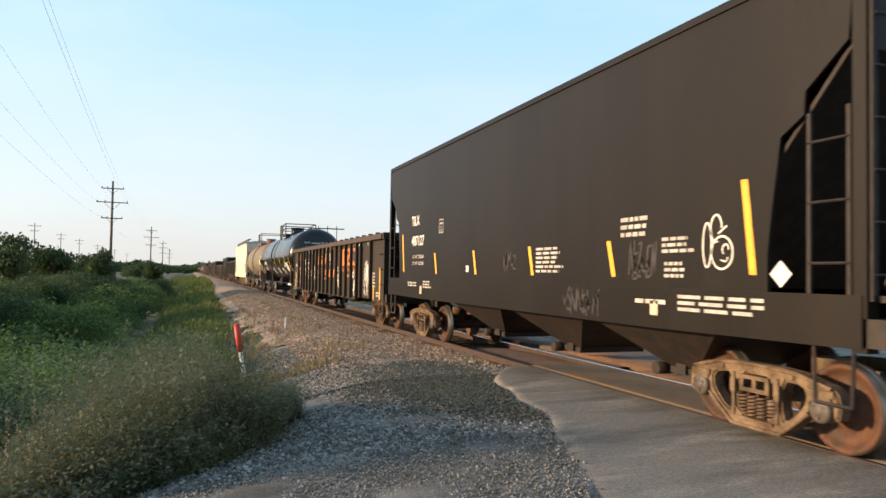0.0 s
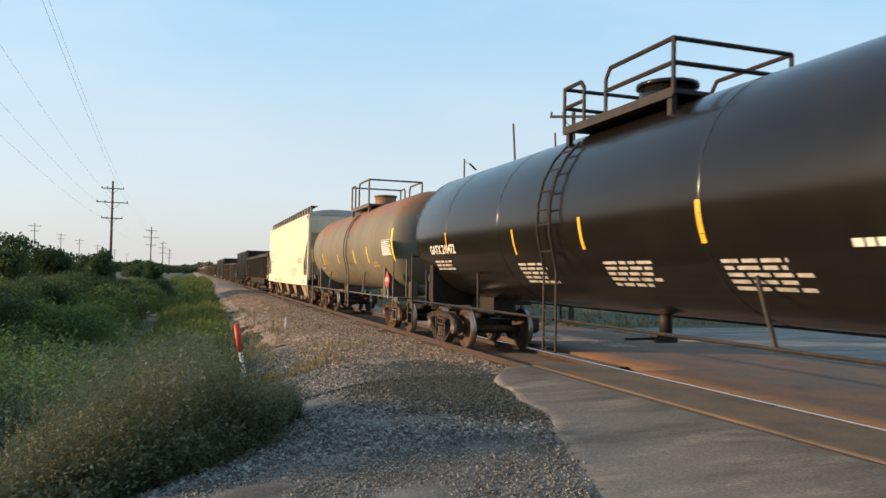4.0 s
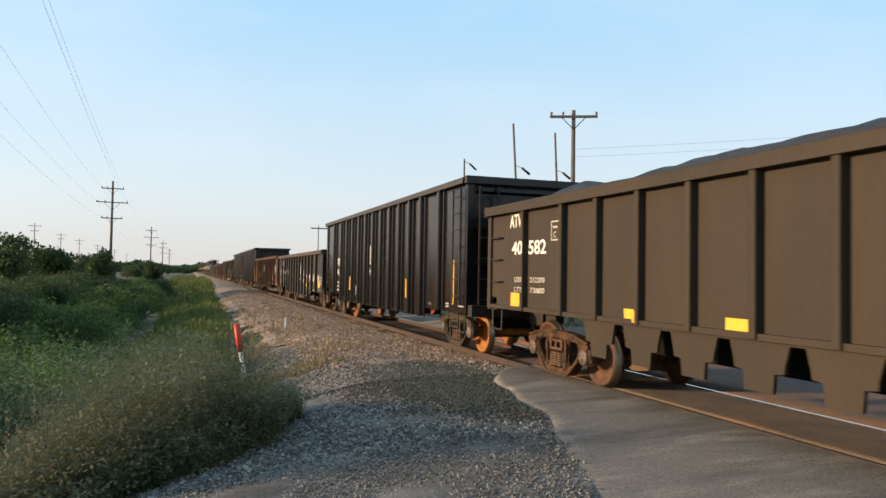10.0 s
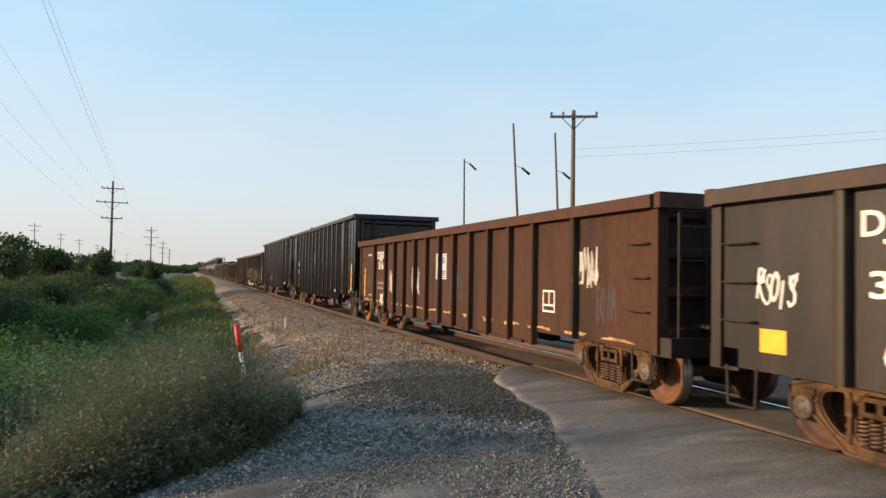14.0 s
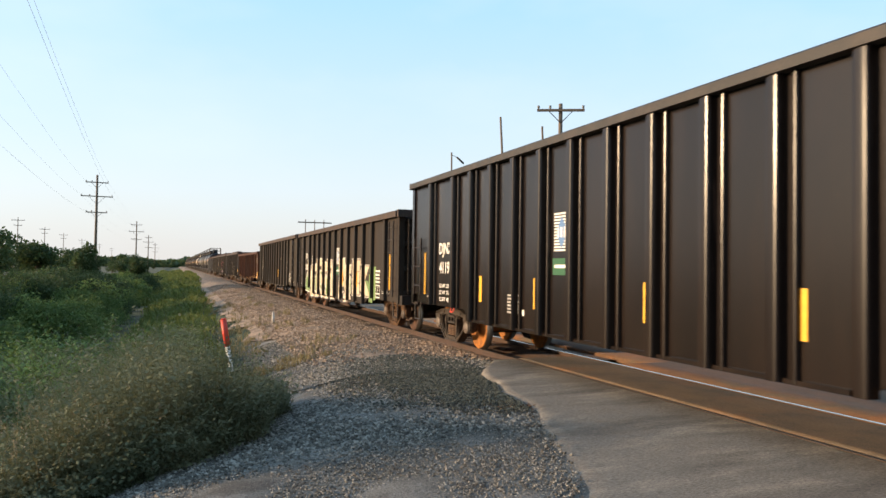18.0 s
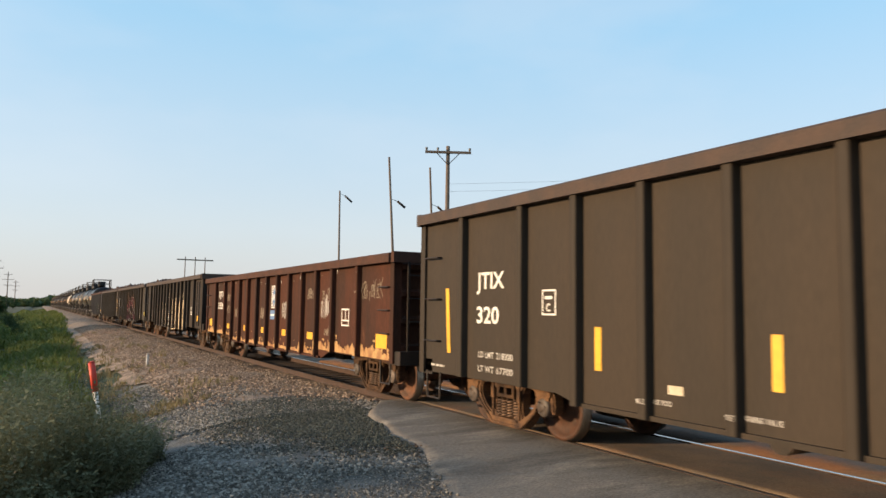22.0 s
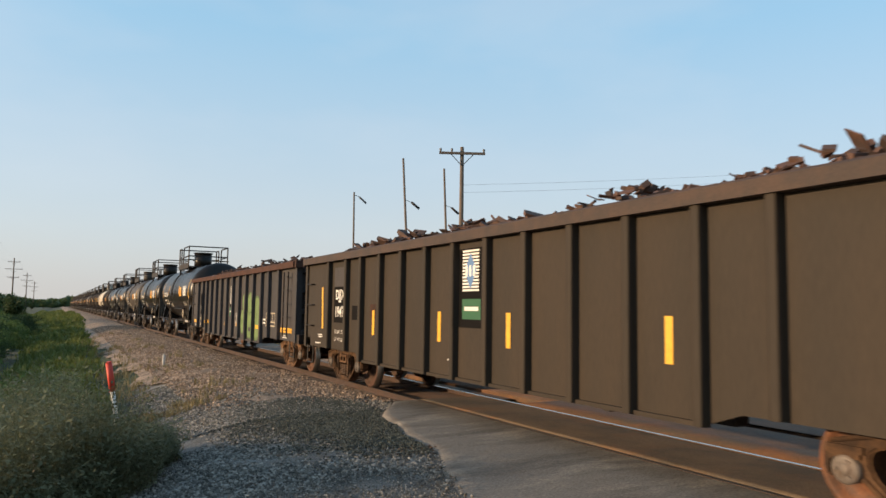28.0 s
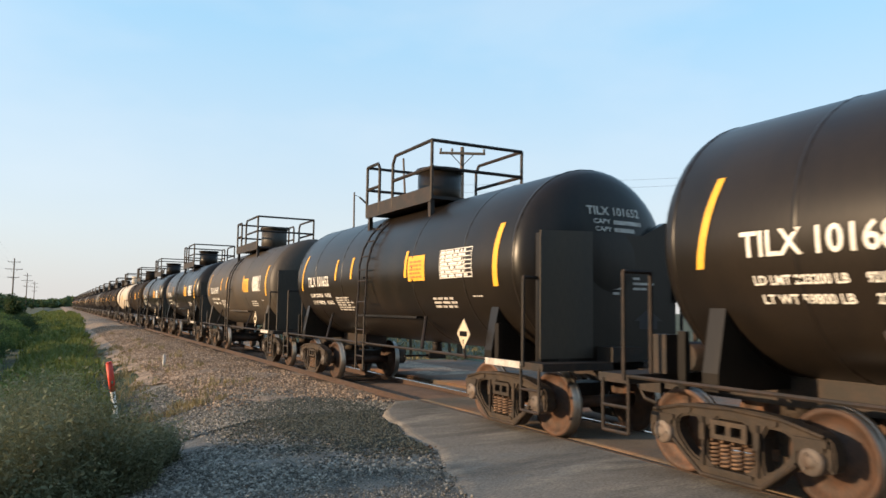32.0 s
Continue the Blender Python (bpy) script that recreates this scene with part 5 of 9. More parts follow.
    def ladder(bm):
        pts = [(-(r * math.sin(a) + 0.10), zc + r * math.cos(a)) for a in (0.72, 0.95, 1.2, 1.45, 1.6)]
        pts += [(-(r + 0.10), zc - 0.3), (-1.53, zc - 0.9), (-1.53, 0.52)]
        for k in (-0.21, 0.21):
            pipe(bm, [(x, ly + k, z) for x, z in pts], 0.022)
        for z in (zc - 0.1, 1.04):
            rod(bm, (-1.5, ly, z), (-r * 0.9, ly, z), 0.02)
        return pts
    stiles = bmesh.new()
    pts = ladder(stiles)
    lad = part("ladder", stiles, steel, car)
    if full:
        rung = shared(("tank_rung", steel.name), lambda bm: rod(bm, (0, -0.21, 0), (0, 0.21, 0), 0.016), steel)
        for (x0, z0), (x1, z1) in zip(pts, pts[1:]):
            n = max(1, int(math.hypot(x1 - x0, z1 - z0) / 0.36))
            for j in range(n):
                q = (j + 0.5) / n
                again("rung", rung, lad, at=pose(x0 + (x1 - x0) * q, ly, z0 + (z1 - z0) * q))
    part("outlet_valve", built(lambda bm: (rod(bm, (0, cy, zc - r + 0.1), (0, cy, 0.84), 0.10, 12), box(bm, -0.22, 0.16, cy - 0.08, cy + 0.08, 0.74, 0.86), rod(bm, (-0.75, cy, 0.80), (-0.22, cy, 0.80), 0.022))), steel, car)
    truck(car, ty, spin, full, cast or M_TRUCKDK, M_WHEELDK)
    truck(car, -ty, spin, full, cast or M_TRUCKDK, M_WHEELDK)
    couplers(car, L)
    MOVING.append(car)
    return Side(car, L, -r, curve=lambda z: -math.sqrt(max(0.0, r * r - (z - zc) ** 2)))


# ---- the train, from its leading car back ----
def data_lines(side, u, z, w, material, gap=0.165, size=0.085, rows=(("LD LMT", "209200"), ("LT WT", "76800"))):
    for i, (a, b) in enumerate(rows):
        side.letter(a, u, z - i * gap, size, material, 0.48 * w, 0.002)
        side.letter(b, u + 0.55 * w, z - i * gap, size, material, 0.48 * w, 0.002)


def plate_c(side, u, z, material):
    s, w, h = 0.022, 0.26, 0.30
    side.paint("plate_frame", rect(u, z, w, s) + rect(u, z + h, w + s, s) + rect(u, z, s, h) + rect(u + w, z, s, h), material)
    side.letter("C", u + 0.085, z + 0.05, 0.10, material, 0.085)
    side.paint("plate_bars", rect(u + 0.06, z + 0.20, 0.15, 0.04), material)


# dark hopper
c1, _ = hopper("covered_hopper", "dark brown three-bay covered hopper car", 4.75, 20.55, 4.70, 1.12, M_HOPPER, M_STEEL, 0.25, 3, [(1.10, 1.62), (1.10, 2.0), (1.05, 2.4), (0.93, 3.15), (0.64, 3.32), (0.62, 3.54), (0.14, 3.9)], 0.50, trucks=1.77, bay_at=(5.95, 9.15, 12.2))
c1.letter("TILX", 2.24, 2.99, 0.25, M_WHITE, 0.66)
c1.letter("487127", 2.26, 2.47, 0.25, M_WHITE, 1.05)
data_lines(c1, 2.34, 2.14, 0.92, M_DIMWHITE, 0.17, 0.085, (("LD LMT", "223500"), ("LT WT", "62500")))
plate_c(c1, 4.46, 2.70, M_DIMWHITE)
for u, z, h in ((1.40, 1.80, 1.0), (14.36, 1.79, 1.0)):
    c1.tape(u + 0.1, z, 0.10, h, lean=-0.16 if u < 5 else -0.13)
for u in (4.25, 6.75, 9.35, 11.85):
    c1.tape(u, 1.75, 0.10, 0.49, lean=-0.14)
c1.paint("reflector_tape", rect(6.25, 1.8, 0.14, 0.13), M_WHITE)
c1.paint("small_print", bars(9.52, 1.8, 0.95, 0.44, 6, 1), M_DIMWHITE)
c1.prints((bars(12.06, 2.28, 0.62, 0.3, 3, 2), bars(12.97, 2.05, 0.6, 0.22, 3, 3), bars(13.02, 1.75, 0.45, 0.22, 3, 4)), M_DIMWHITE, "small_print")
c1.prints((bars(12.43, 1.42, 0.7, 0.10, 1, 5), bars(13.3, 1.36, 1.5, 0.22, 3, 6), bars(2.0, 1.42, 0.9, 0.14, 2, 7), bars(3.3, 1.40, 0.7, 0.2, 3, 8)), M_DIMWHITE, "small_print")
def loop(u, z, a, b, w=0.022, k0=0.0, k1=math.tau):
    return ribbon([(u + a * math.cos(k0 + (k1 - k0) * i / 20), z + b * math.sin(k0 + (k1 - k0) * i / 20)) for i in range(21)], w)


c1.paint("spray_tag", loop(14.04, 2.03, 0.17, 0.18) + loop(13.80, 2.12, 0.07, 0.25) + loop(13.95, 2.30, 0.09, 0.15, k1=5.0) + ribbon([(13.98, 2.24), (14.12, 2.32)], 0.02) + loop(14.10, 2.06, 0.05, 0.06, 0.018, k1=4.0) + ribbon([(14.02, 1.95), (14.10, 1.93), (14.14, 1.98)], 0.018), M_WHITE)
c1.paint("spray_tag", scrawl(12.25, 1.74, 0.6, 0.42, 5, 5, 0.05), M_GREY)
c1.paint("spray_tag", scrawl(10.45, 1.20, 1.05, 0.34, 6, 6, 0.035), M_GREY)
c1.paint("spray_tag", scrawl(8.2, 1.85, 0.5, 0.32, 7, 4, 0.05), M_GREY)
c1.paint("placard", [[(14.74, 1.80), (14.88, 1.665), (15.02, 1.80), (14.88, 1.935)]], M_WHITE, "white diamond placard")
c1.prints((rect(3.05, 1.24, 0.16, 0.2), rect(12.75, 1.28, 0.16, 0.18)), M_SPRAYCRM, "paint_patch")

def strokes(u, z, w, h, lines, stroke=0.04):
    """Hand-sprayed strokes in a box: each line's points run from 0 to 1 across and up."""
    out = []
    for pts in lines:
        fine = []
        for i in range(len(pts) - 1):
            p0, p1, p2, p3 = pts[max(0, i - 1)], pts[i], pts[i + 1], pts[min(len(pts) - 1, i + 2)]
            for k in range(4):
                q = k / 4
                fine.append([p1[c] + 0.35 * q * (p2[c] - p0[c]) * (1 - q) ** 2 + (3 * q * q - 2 * q ** 3) * (p2[c] - p1[c]) - 0.35 * (p3[c] - p1[c]) * q * q * (1 - q) for c in (0, 1)])
        out += ribbon([(u + x * w, z + y * h) for x, y in fine + [pts[-1]]], stroke)
    return out


# long gondola with orange panels
c2 = gondola("gondola_car", "long dark gondola car with orange panels and tags", 21.4, 41.45, 2.96, 0.90, M_BROWN, M_CHORD, 16, first=1.95, second=3.88, pitch=0.955, lead=1.66, extra=3.1, deep=0.80, trucks=1.88)
c2.paint("orange_panel", rect(13.52, 2.0, 2.70, 0.63), M_ORANGE, "orange sign panel")
for u in (13.74, 14.48):
    c2.paint("panel_shape", [[(u, 2.40), (u + 0.05, 2.54), (u + 0.78, 2.54), (u + 0.73, 2.40), (u + 0.50, 2.40), (u + 0.42, 2.11), (u + 0.10, 2.11), (u + 0.24, 2.40)]], M_SPRAYDK, "dark block shape", 0.007)
for p, q in (((15.16, 2.11), (16.00, 2.54)), ((15.38, 2.54), (15.86, 2.11))):
    c2.paint("panel_shape", [[(p[0], p[1]), (p[0] + 0.26, p[1]), (q[0] + 0.03, q[1]), (q[0] - 0.22, q[1])]], M_SPRAYDK, "dark slanting bar", 0.008 if p[1] < q[1] else 0.010)
for u in (14.08, 14.90):
    for k in range(5):
        c2.paint("panel_stripe", rect(u - 0.02 * k, 2.22 + 0.045 * k, 0.46, 0.022), M_ORANGE, "thin orange stripe", 0.012)
for word, u, z, w in (("Railcar", 13.54, 1.79, 0.72), ("Pooling", 14.50, 1.79, 0.70), ("Experts", 15.45, 1.79, 0.70)):
    c2.letter(word, u, z, 0.17, M_ORANGE, w, fat=0.003)
c2.paint("small_bar", rect(14.50, 1.58, 0.2, 0.09) + rect(14.74, 1.58, 0.40, 0.09), M_ORANGE)
# slanting block shapes in two rows
def block(u, z, w, h, hole=None, foot=0.0, k=0.10):
    """A leaning block with a slot in it, as ring pieces."""
    def q(x0, x1, z0, z1):
        return [(u + x0 * w + k * z0, z + z0 * h), (u + x1 * w + k * z0, z + z0 * h), (u + x1 * w + k * z1, z + z1 * h), (u + x0 * w + k * z1, z + z1 * h)]
    return [q(*r) for r in hole]
for u, z, w, h, form in (
        (7.86, 2.09, 0.36, 0.38, ((0, .36, 0, 1), (.36, 1, .72, 1), (.7, 1, .55, .72))),
        (8.74, 2.10, 0.40, 0.36, ((0, .32, 0, .55), (.32, .68, 0, .2), (.68, 1, 0, 1), (.32, .68, .4, .58), (0, .68, .8, 1))),
        (9.70, 2.10, 0.16, 0.45, ((0, 1, 0, .72), (0, 1, .82, 1))),
        (9.96, 2.10, 0.17, 0.46, ((0, 1, 0, 1),)),
        (9.73, 1.44, 0.42, 0.44, ((0, .34, .4, .95), (.34, .68, .4, .56), (.68, 1, .1, 1), (0, .9, 0, .15), (.34, .68, .82, 1))),
        (10.70, 1.54, 0.42, 0.34, ((0, .36, .05, .95), (.36, .66, 0, .25), (.66, 1, .05, .95), (.2, .9, .75, 1))),
        (11.64, 1.55, 0.44, 0.34, ((0, .36, 0, 1), (.36, .68, .74, 1), (.68, 1, 0, .95)))):
    c2.paint("orange_block", block(u, z, w, h, form), M_ORANGE, "orange block shape")
c2.paint("orange_outline", rect(7.86, 1.50, 0.5, 0.022) + rect(7.86, 1.50, 0.022, 0.37) + rect(7.86, 1.86, 1.34, 0.022) + rect(8.34, 1.50, 0.022, 0.24) + rect(8.34, 1.74, 0.7, 0.022) + rect(8.9, 1.60, 0.3, 0.022), M_ORANGE, "thin orange outline")
for u, z, h in ((3.3, 0.90, 0.50), (6.1, 0.88, 0.48), (8.08, 0.88, 0.48), (10.05, 0.86, 0.49), (12.05, 0.86, 0.49), (13.92, 0.87, 0.47), (18.6, 0.88, 0.47)):
    c2.tape(u, z, 0.11, h)
c2.tape(0.70, 0.87, 0.10, 0.84)
c2.tape(19.40, 0.91, 0.12, 1.0)
c2.paint("spray_tag", strokes(0.08, 0.80, 1.72, 1.14, [[(0, .9), (.06, .85), (.02, .1), (.12, .02), (.2, .5)], [(.2, .75), (.26, .05), (.34, .1), (.32, .75)], [(.36, .0), (.42, .7), (.6, .95), (.66, .75), (.5, .45), (.62, .3), (.72, .05)], [(.74, .7), (.92, 1.0), (1.0, .9), (.98, .72), (.8, .65)], [(.74, .1), (.9, .5), (.98, .45), (.95, .05)]], 0.036), M_DIMWHITE, "outlined spray tag")
c2.paint("spray_tag", scrawl(0.45, 2.03, 1.15, 0.15, 41, 7, 0.03), M_WHITE)
c2.paint("spray_tag", strokes(2.05, 1.00, 0.80, 1.0, [[(0, .95), (.2, .85), (.95, 1.0), (.75, .65), (.2, .68)], [(0, .72), (.2, .7), (.35, .1), (.55, .02)], [(.3, .7), (.5, .45), (.85, .2)]], 0.04), M_DIMWHITE)
c2.paint("spray_tag", strokes(3.97, 1.28, 0.56, 1.08, [[(.05, .78), (0, .95), (.3, 1.0), (.45, .9), (.2, .6), (0, .45)], [(.1, .55), (.6, .85), (.2, .3), (.9, .8), (.85, .5), (.2, .15)], [(.4, .4), (.95, .55), (.9, .3)], [(.6, .35), (.75, 0)], [(.1, .9), (.3, .7), (.7, .95), (.75, .6), (.3, .45)], [(.15, .3), (.7, .65), (.8, .2)]], 0.033), M_WHITE)
c2.paint("spray_tag", strokes(4.90, 1.66, 0.54, 0.52, [[(.05, .95), (.3, 1.0), (.55, .85), (.2, .55), (.7, .4), (.15, .1), (.2, .9)], [(.6, .5), (.75, 1.0), (.8, .55), (1.0, .5), (.9, .2), (.65, .0)]], 0.033), M_WHITE)
c2.paint("spray_tag", strokes(5.0, 1.42, 0.35, 0.22, [[(.1, .6), (.6, 1.0), (1.0, .6), (.6, .0), (.0, .2), (.4, .5)]], 0.035), M_WHITE)
for i, (u, z, w, h) in enumerate(((5.95, 1.58, 0.62, 0.34), (6.95, 1.45, 0.45, 0.8), (17.3, 1.3, 0.6, 0.8), (17.3, 1.0, 0.6, 0.25))):
    c2.paint("spray_tag", scrawl(u, z, w, h, 44 + i, 4, 0.035), M_WHITE if i % 3 else M_DIMWHITE)
c2.paint("spray_tag", strokes(10.74, 2.12, 0.52, 0.42, [[(0, .7), (.15, 1.0), (.25, .3), (.05, .35)], [(.3, .4), (.38, .85), (.5, .35), (.6, .9), (.68, .35), (.85, .8), (.95, .2), (.8, .1)]], 0.05), M_WHITE)
c2.paint("spray_tag", strokes(10.88, 1.93, 0.36, 0.2, [[(0, .95), (.2, .4), (1.0, 0)]], 0.045), M_WHITE)
c2.paint("spray_tag", strokes(12.57, 0.80, 0.62, 1.20, [[(.05, 1.0), (.1, .8)], [(.3, .95), (.08, .9), (.45, .78)], [(.1, .76), (.12, .66), (.45, .68)], [(.12, .71), (.42, .72)], [(.05, .64), (.1, .5), (.5, .62)], [(.1, .5), (.8, .5), (.75, .42), (.45, .32), (.1, .52)], [(.4, .55), (.5, .3), (.55, 0)], [(.3, .32), (.95, .28)], [(.65, .15), (1.0, .13), (.85, .2)], [(1.0, .13), (.82, .06)]], 0.032), M_WHITE, "stacked white spray tag")
c2.paint("spray_tag", strokes(15.44, 0.86, 0.70, 0.90, [[(.2, .85), (.35, .92), (.3, 1.0), (.05, .98), (0, .85), (.25, .78), (.4, .9)], [(1.0, .98), (.75, .72)], [(.7, .84), (.72, .70), (.98, .76)], [(.3, .62), (.65, .75), (.3, .5), (.7, .58), (.25, .4), (.8, .5), (.2, .3), (.85, .42)], [(.2, .28), (.95, .3), (.85, .02)], [(.35, .12), (.85, .02), (.95, .2)], [(.3, .2), (.6, .2)]], 0.05), M_WHITE, "white arrowed spray tag")
c2.letter("GNTX", 2.08, 2.36, 0.27, M_ORANGE, 0.85)
c2.prints((bars(2.12, 1.84, 0.78, 0.26, 1, 5), bars(3.2, 1.84, 0.34, 0.26, 1, 6)), M_ORANGE, "worn_number")
plate_c(c2, 4.98, 2.13, M_WHITE)
c2.prints((bars(2.3, 0.90, 0.45, 0.26, 3, 2), bars(18.5, 1.3, 0.4, 0.5, 5, 4), bars(19.0, 1.0, 0.5, 0.18, 2, 5), bars(15.0, 1.05, 0.24, 0.07, 1, 2)), M_DIMWHITE, "small_print")
c2.prints([rect(2.6 + i * 0.965 + 0.3 * math.sin(i * 5), 2.66, 0.09, 0.10) for i in range(17)], M_DIMWHITE, "chord_chip")
for i in range(20):
    again("stake_pocket", shared("stake_pocket", lambda bm: box(bm, -0.06, 0.06, -0.08, 0.08, 0, 0.05), M_CHORD), c2.car, at=pose(-1.52, -9.3 + 0.965 * i, 2.96))

# large black tank
c3 = tank("tank_car", "large glossy black tank car with yellow tape", 42.45, 60.6, 1.56, 2.74, M_TANKBLK, cage_u=0.515, cage_len=3.0, cage_h=0.66, head=0.72, inset=0.30, shift=-0.08, truck_in=1.76, shield=False, ladder_u=8.4, dome=(0.55, 0.42))
for u, z, w, h in ((3.3, 2.2, 0.05, 0.5), (6.9, 2.12, 0.06, 0.45), (9.3, 2.15, 0.08, 0.48), (12.0, 2.15, 0.09, 0.5), (14.6, 2.15, 0.11, 0.5), (16.82, 1.72, 0.13, 0.9)):
    c3.tape(u, z, w, h)
c3.letter("GATX 210472", 2.1, 2.22, 0.2, M_WHITE, 1.7)
c3.paint("data_table", [p for i in range(7) for p in rect(14.9, 1.78 + i * 0.085, 1.2, 0.014)] + [p for i in range(6) for p in rect(14.9 + i * 0.24, 1.78, 0.014, 0.52)] + bars(14.95, 1.8, 1.1, 0.5, 6, 4), M_WHITE, "white printed data table")
for i, u in enumerate((2.2, 6.8, 9.7, 12.2)):
    c3.paint("small_print", bars(u, 1.62 if i else 1.85, 1.2, 0.38 if i else 0.25, 5 if i else 3, i), M_DIMWHITE)
c3.prints((bars(14.0, 2.05, 0.6, 0.14, 1, 9), bars(15.8, 1.7, 0.4, 0.08, 1, 3)), M_WHITE, "small_print")
part("rail_label", built(lambda bm: box(bm, -1.47, -1.452, -0.6, 0.6, 0.95, 1.04)), M_WHITE, c3.car, at=pose(0, -c3.L / 2 + 1.1, 0))

# dusty grey tank
c4 = tank("tank_car", "dusty grey tank car with a rusted crown", 61.6, 77.1, 1.55, 2.72, M_TANKGRY, cage_u=0.54, cage_len=2.9, cage_h=0.85, steel=M_DULLSTEEL, cast=M_TRUCK, head=0.7, shield=False, ladder_u=8.85, dome=(0.5, 0.38))
c4.letter("UTLX 668460", 2.42, 2.08, 0.24, M_DIMYELLOW, 2.15)
c4.paint("small_print", bars(2.55, 1.9, 0.9, 0.1, 1, 3), M_DIMWHITE)
c4.prints((bars(2.7, 1.55, 1.8, 0.25, 2, 8), bars(12.3, 1.95, 0.9, 0.2, 2, 4)), M_DIMYELLOW, "faded_print")
for u, z, w, h in ((0.55, 2.2, 0.09, 0.7), (3.42, 2.05, 0.11, 0.5), (6.78, 2.1, 0.1, 0.35), (9.74, 2.05, 0.1, 0.5), (11.83, 2.08, 0.11, 0.5), (15.05, 2.1, 0.14, 0.95)):
    c4.tape(u, z, w, h, M_LEMON)
c4.paint("data_table", rect(13.9, 2.28, 1.05, 0.46), M_SPRAYDK, "dark data table with white rules")
c4.paint("table_rules", [p for i in range(9) for p in rect(13.9, 2.28 + i * 0.056, 1.06, 0.014)] + [p for i in range(6) for p in rect(13.9 + i * 0.21, 2.28, 0.014, 0.46)] + bars(13.95, 2.3, 0.95, 0.42, 7, 3), M_WHITE, "", 0.008)
part("placard", built(lambda bm: prism(bm, [(0, 1.28), (0.27, 1.55), (0, 1.82), (-0.27, 1.55)], -1.50, -1.49)), M_RED, c4.car, "red diamond placard", at=pose(0, c4.L / 2 - 14.5, 0))
part("placard_stand", built(lambda bm: (rod(bm, (-1.46, 0, 1.0), (-1.48, 0, 1.6), 0.025), box(bm, -1.508, -1.502, -0.15, 0.15, 1.5, 1.62))), M_LTGREY, c4.car, at=pose(0, c4.L / 2 - 14.5, 0))

# cream hopper
c5, _ = hopper("covered_hopper", "cream covered hopper car with roof walkways", 77.85, 96.2, 4.54, 1.05, M_CREAM, M_LTGREY, 0.30, 4, [(1.0, 1.57), (1.22, 1.75), (1.28, 2.1), (1.05, 2.45), (0.62, 2.88), (0.14, 3.4), (0.07, 3.6)], 0.52, trucks=1.36, bay_at=(4.45, 8.15, 11.55, 15.12))
running_boards(c5, 4.59, 1.22, M_STEEL)
c5.prints((rect(1.47, 2.74, 0.95, 0.28), rect(1.45, 2.25, 0.92, 0.28)), M_WHITE, "number_patch")
c5.letter("AEX", 1.52, 2.78, 0.20, M_INK, 0.65, lift=0.008)
c5.letter("21199", 1.50, 2.29, 0.20, M_INK, 0.76, lift=0.008)
data_lines(c5, 1.64, 1.78, 0.78, M_INK, 0.18, 0.07, (("LD LMT", "201200"), ("LT WT", "66800")))
plate_c(c5, 2.82, 2.48, M_INK)
for u, z, h in ((1.50, 1.57, 0.97), (17.02, 1.58, 1.0)):
    c5.tape(u, z, 0.11, h, lean=-0.14)
for u in (4.6, 7.82, 10.95, 13.85):
    c5.tape(u, 1.57, 0.10, 0.46, lean=-0.12)
c5.prints((bars(14.76, 2.2, 1.6, 0.30, 4, 2), bars(6.7, 1.12, 1.3, 0.24, 3, 3), bars(2.2, 1.2, 0.6, 0.15, 2, 8), bars(12.1, 1.75, 0.5, 0.2, 2, 5), bars(16.2, 1.17, 0.9, 0.07, 1, 9)), M_FADEINK, "small_print")
c5.paint("centre_print", bars(4.26, 1.20, 1.2, 0.12, 1, 5), M_INK)
c5.paint("faded_print", bars(8.78, 1.66, 0.45, 0.14, 3, 5), M_LTGREY)
for pts in ([(13.08, 1.98), (13.30, 1.78)], [(13.08, 1.78), (13.28, 1.98)], [(13.38, 1.98), (13.60, 1.78)], [(13.38, 1.78), (13.58, 1.98)], [(13.05, 1.56), (13.16, 1.72), (13.24, 1.56), (13.34, 1.48), (13.42, 1.60), (13.52, 1.74), (13.62, 1.54)]):
    c5.paint("rust_scrawl", ribbon(pts, 0.08), M_FADEORANGE)
for i in range(7):
    c5.prints((rect(13.98 + i * 0.13, 1.86, 0.05, 0.09), rect(14.0 + i * 0.13, 1.70, 0.04, 0.07)), M_LTGREY, "faded_print")
c5.paint("vent_hole", blob(17.3, 1.27, 0.10, 0.2, 3, 14, 0.05, 1.0), M_INK)
c5.paint("vent_plate", rect(15.55, 1.25, 0.2, 0.07) , M_LTGREY)
c5.paint("seam_line", rect(0.4, 4.14, 17.5, 0.02) + rect(0.4, 4.24, 17.5, 0.015), M_LTGREY)

# coal gondola
c6 = gondola("gondola_car", "olive-brown gondola car heaped with coal", 97.05, 117.45, 3.05, 1.12, M_COAL, M_COAL, 17, first=1.55, second=2.95, post_w=0.14, gusset=True, lead=1.9, trucks=2.02)
heap(c6, M_LOAD, 3.12, 0.46, 3, label="heap of black coal")
c6.letter("ATW", 0.86, 2.62, 0.24, M_WHITE, 0.62)
c6.letter("400582", 0.95, 2.12, 0.24, M_WHITE, 1.36)
data_lines(c6, 1.08, 1.63, 1.15, M_DIMWHITE, 0.18, 0.09, (("LD LMT", "212200"), ("LT WT", "73800")))
plate_c(c6, 2.48, 2.32, M_DIMWHITE)
for u, w in ((0.93, 0.38), (4.62, 0.4), (6.6, 0.4), (8.58, 0.42), (11.3, 0.5), (13.25, 0.5), (15.45, 0.4), (18.9, 0.46)):
    c6.tape(u, 1.16, w, 0.16 if 1 < u < 18 else 0.27)
c6.stencil_box(17.35, 1.38, 0.42, 0.36, M_ORANGE)
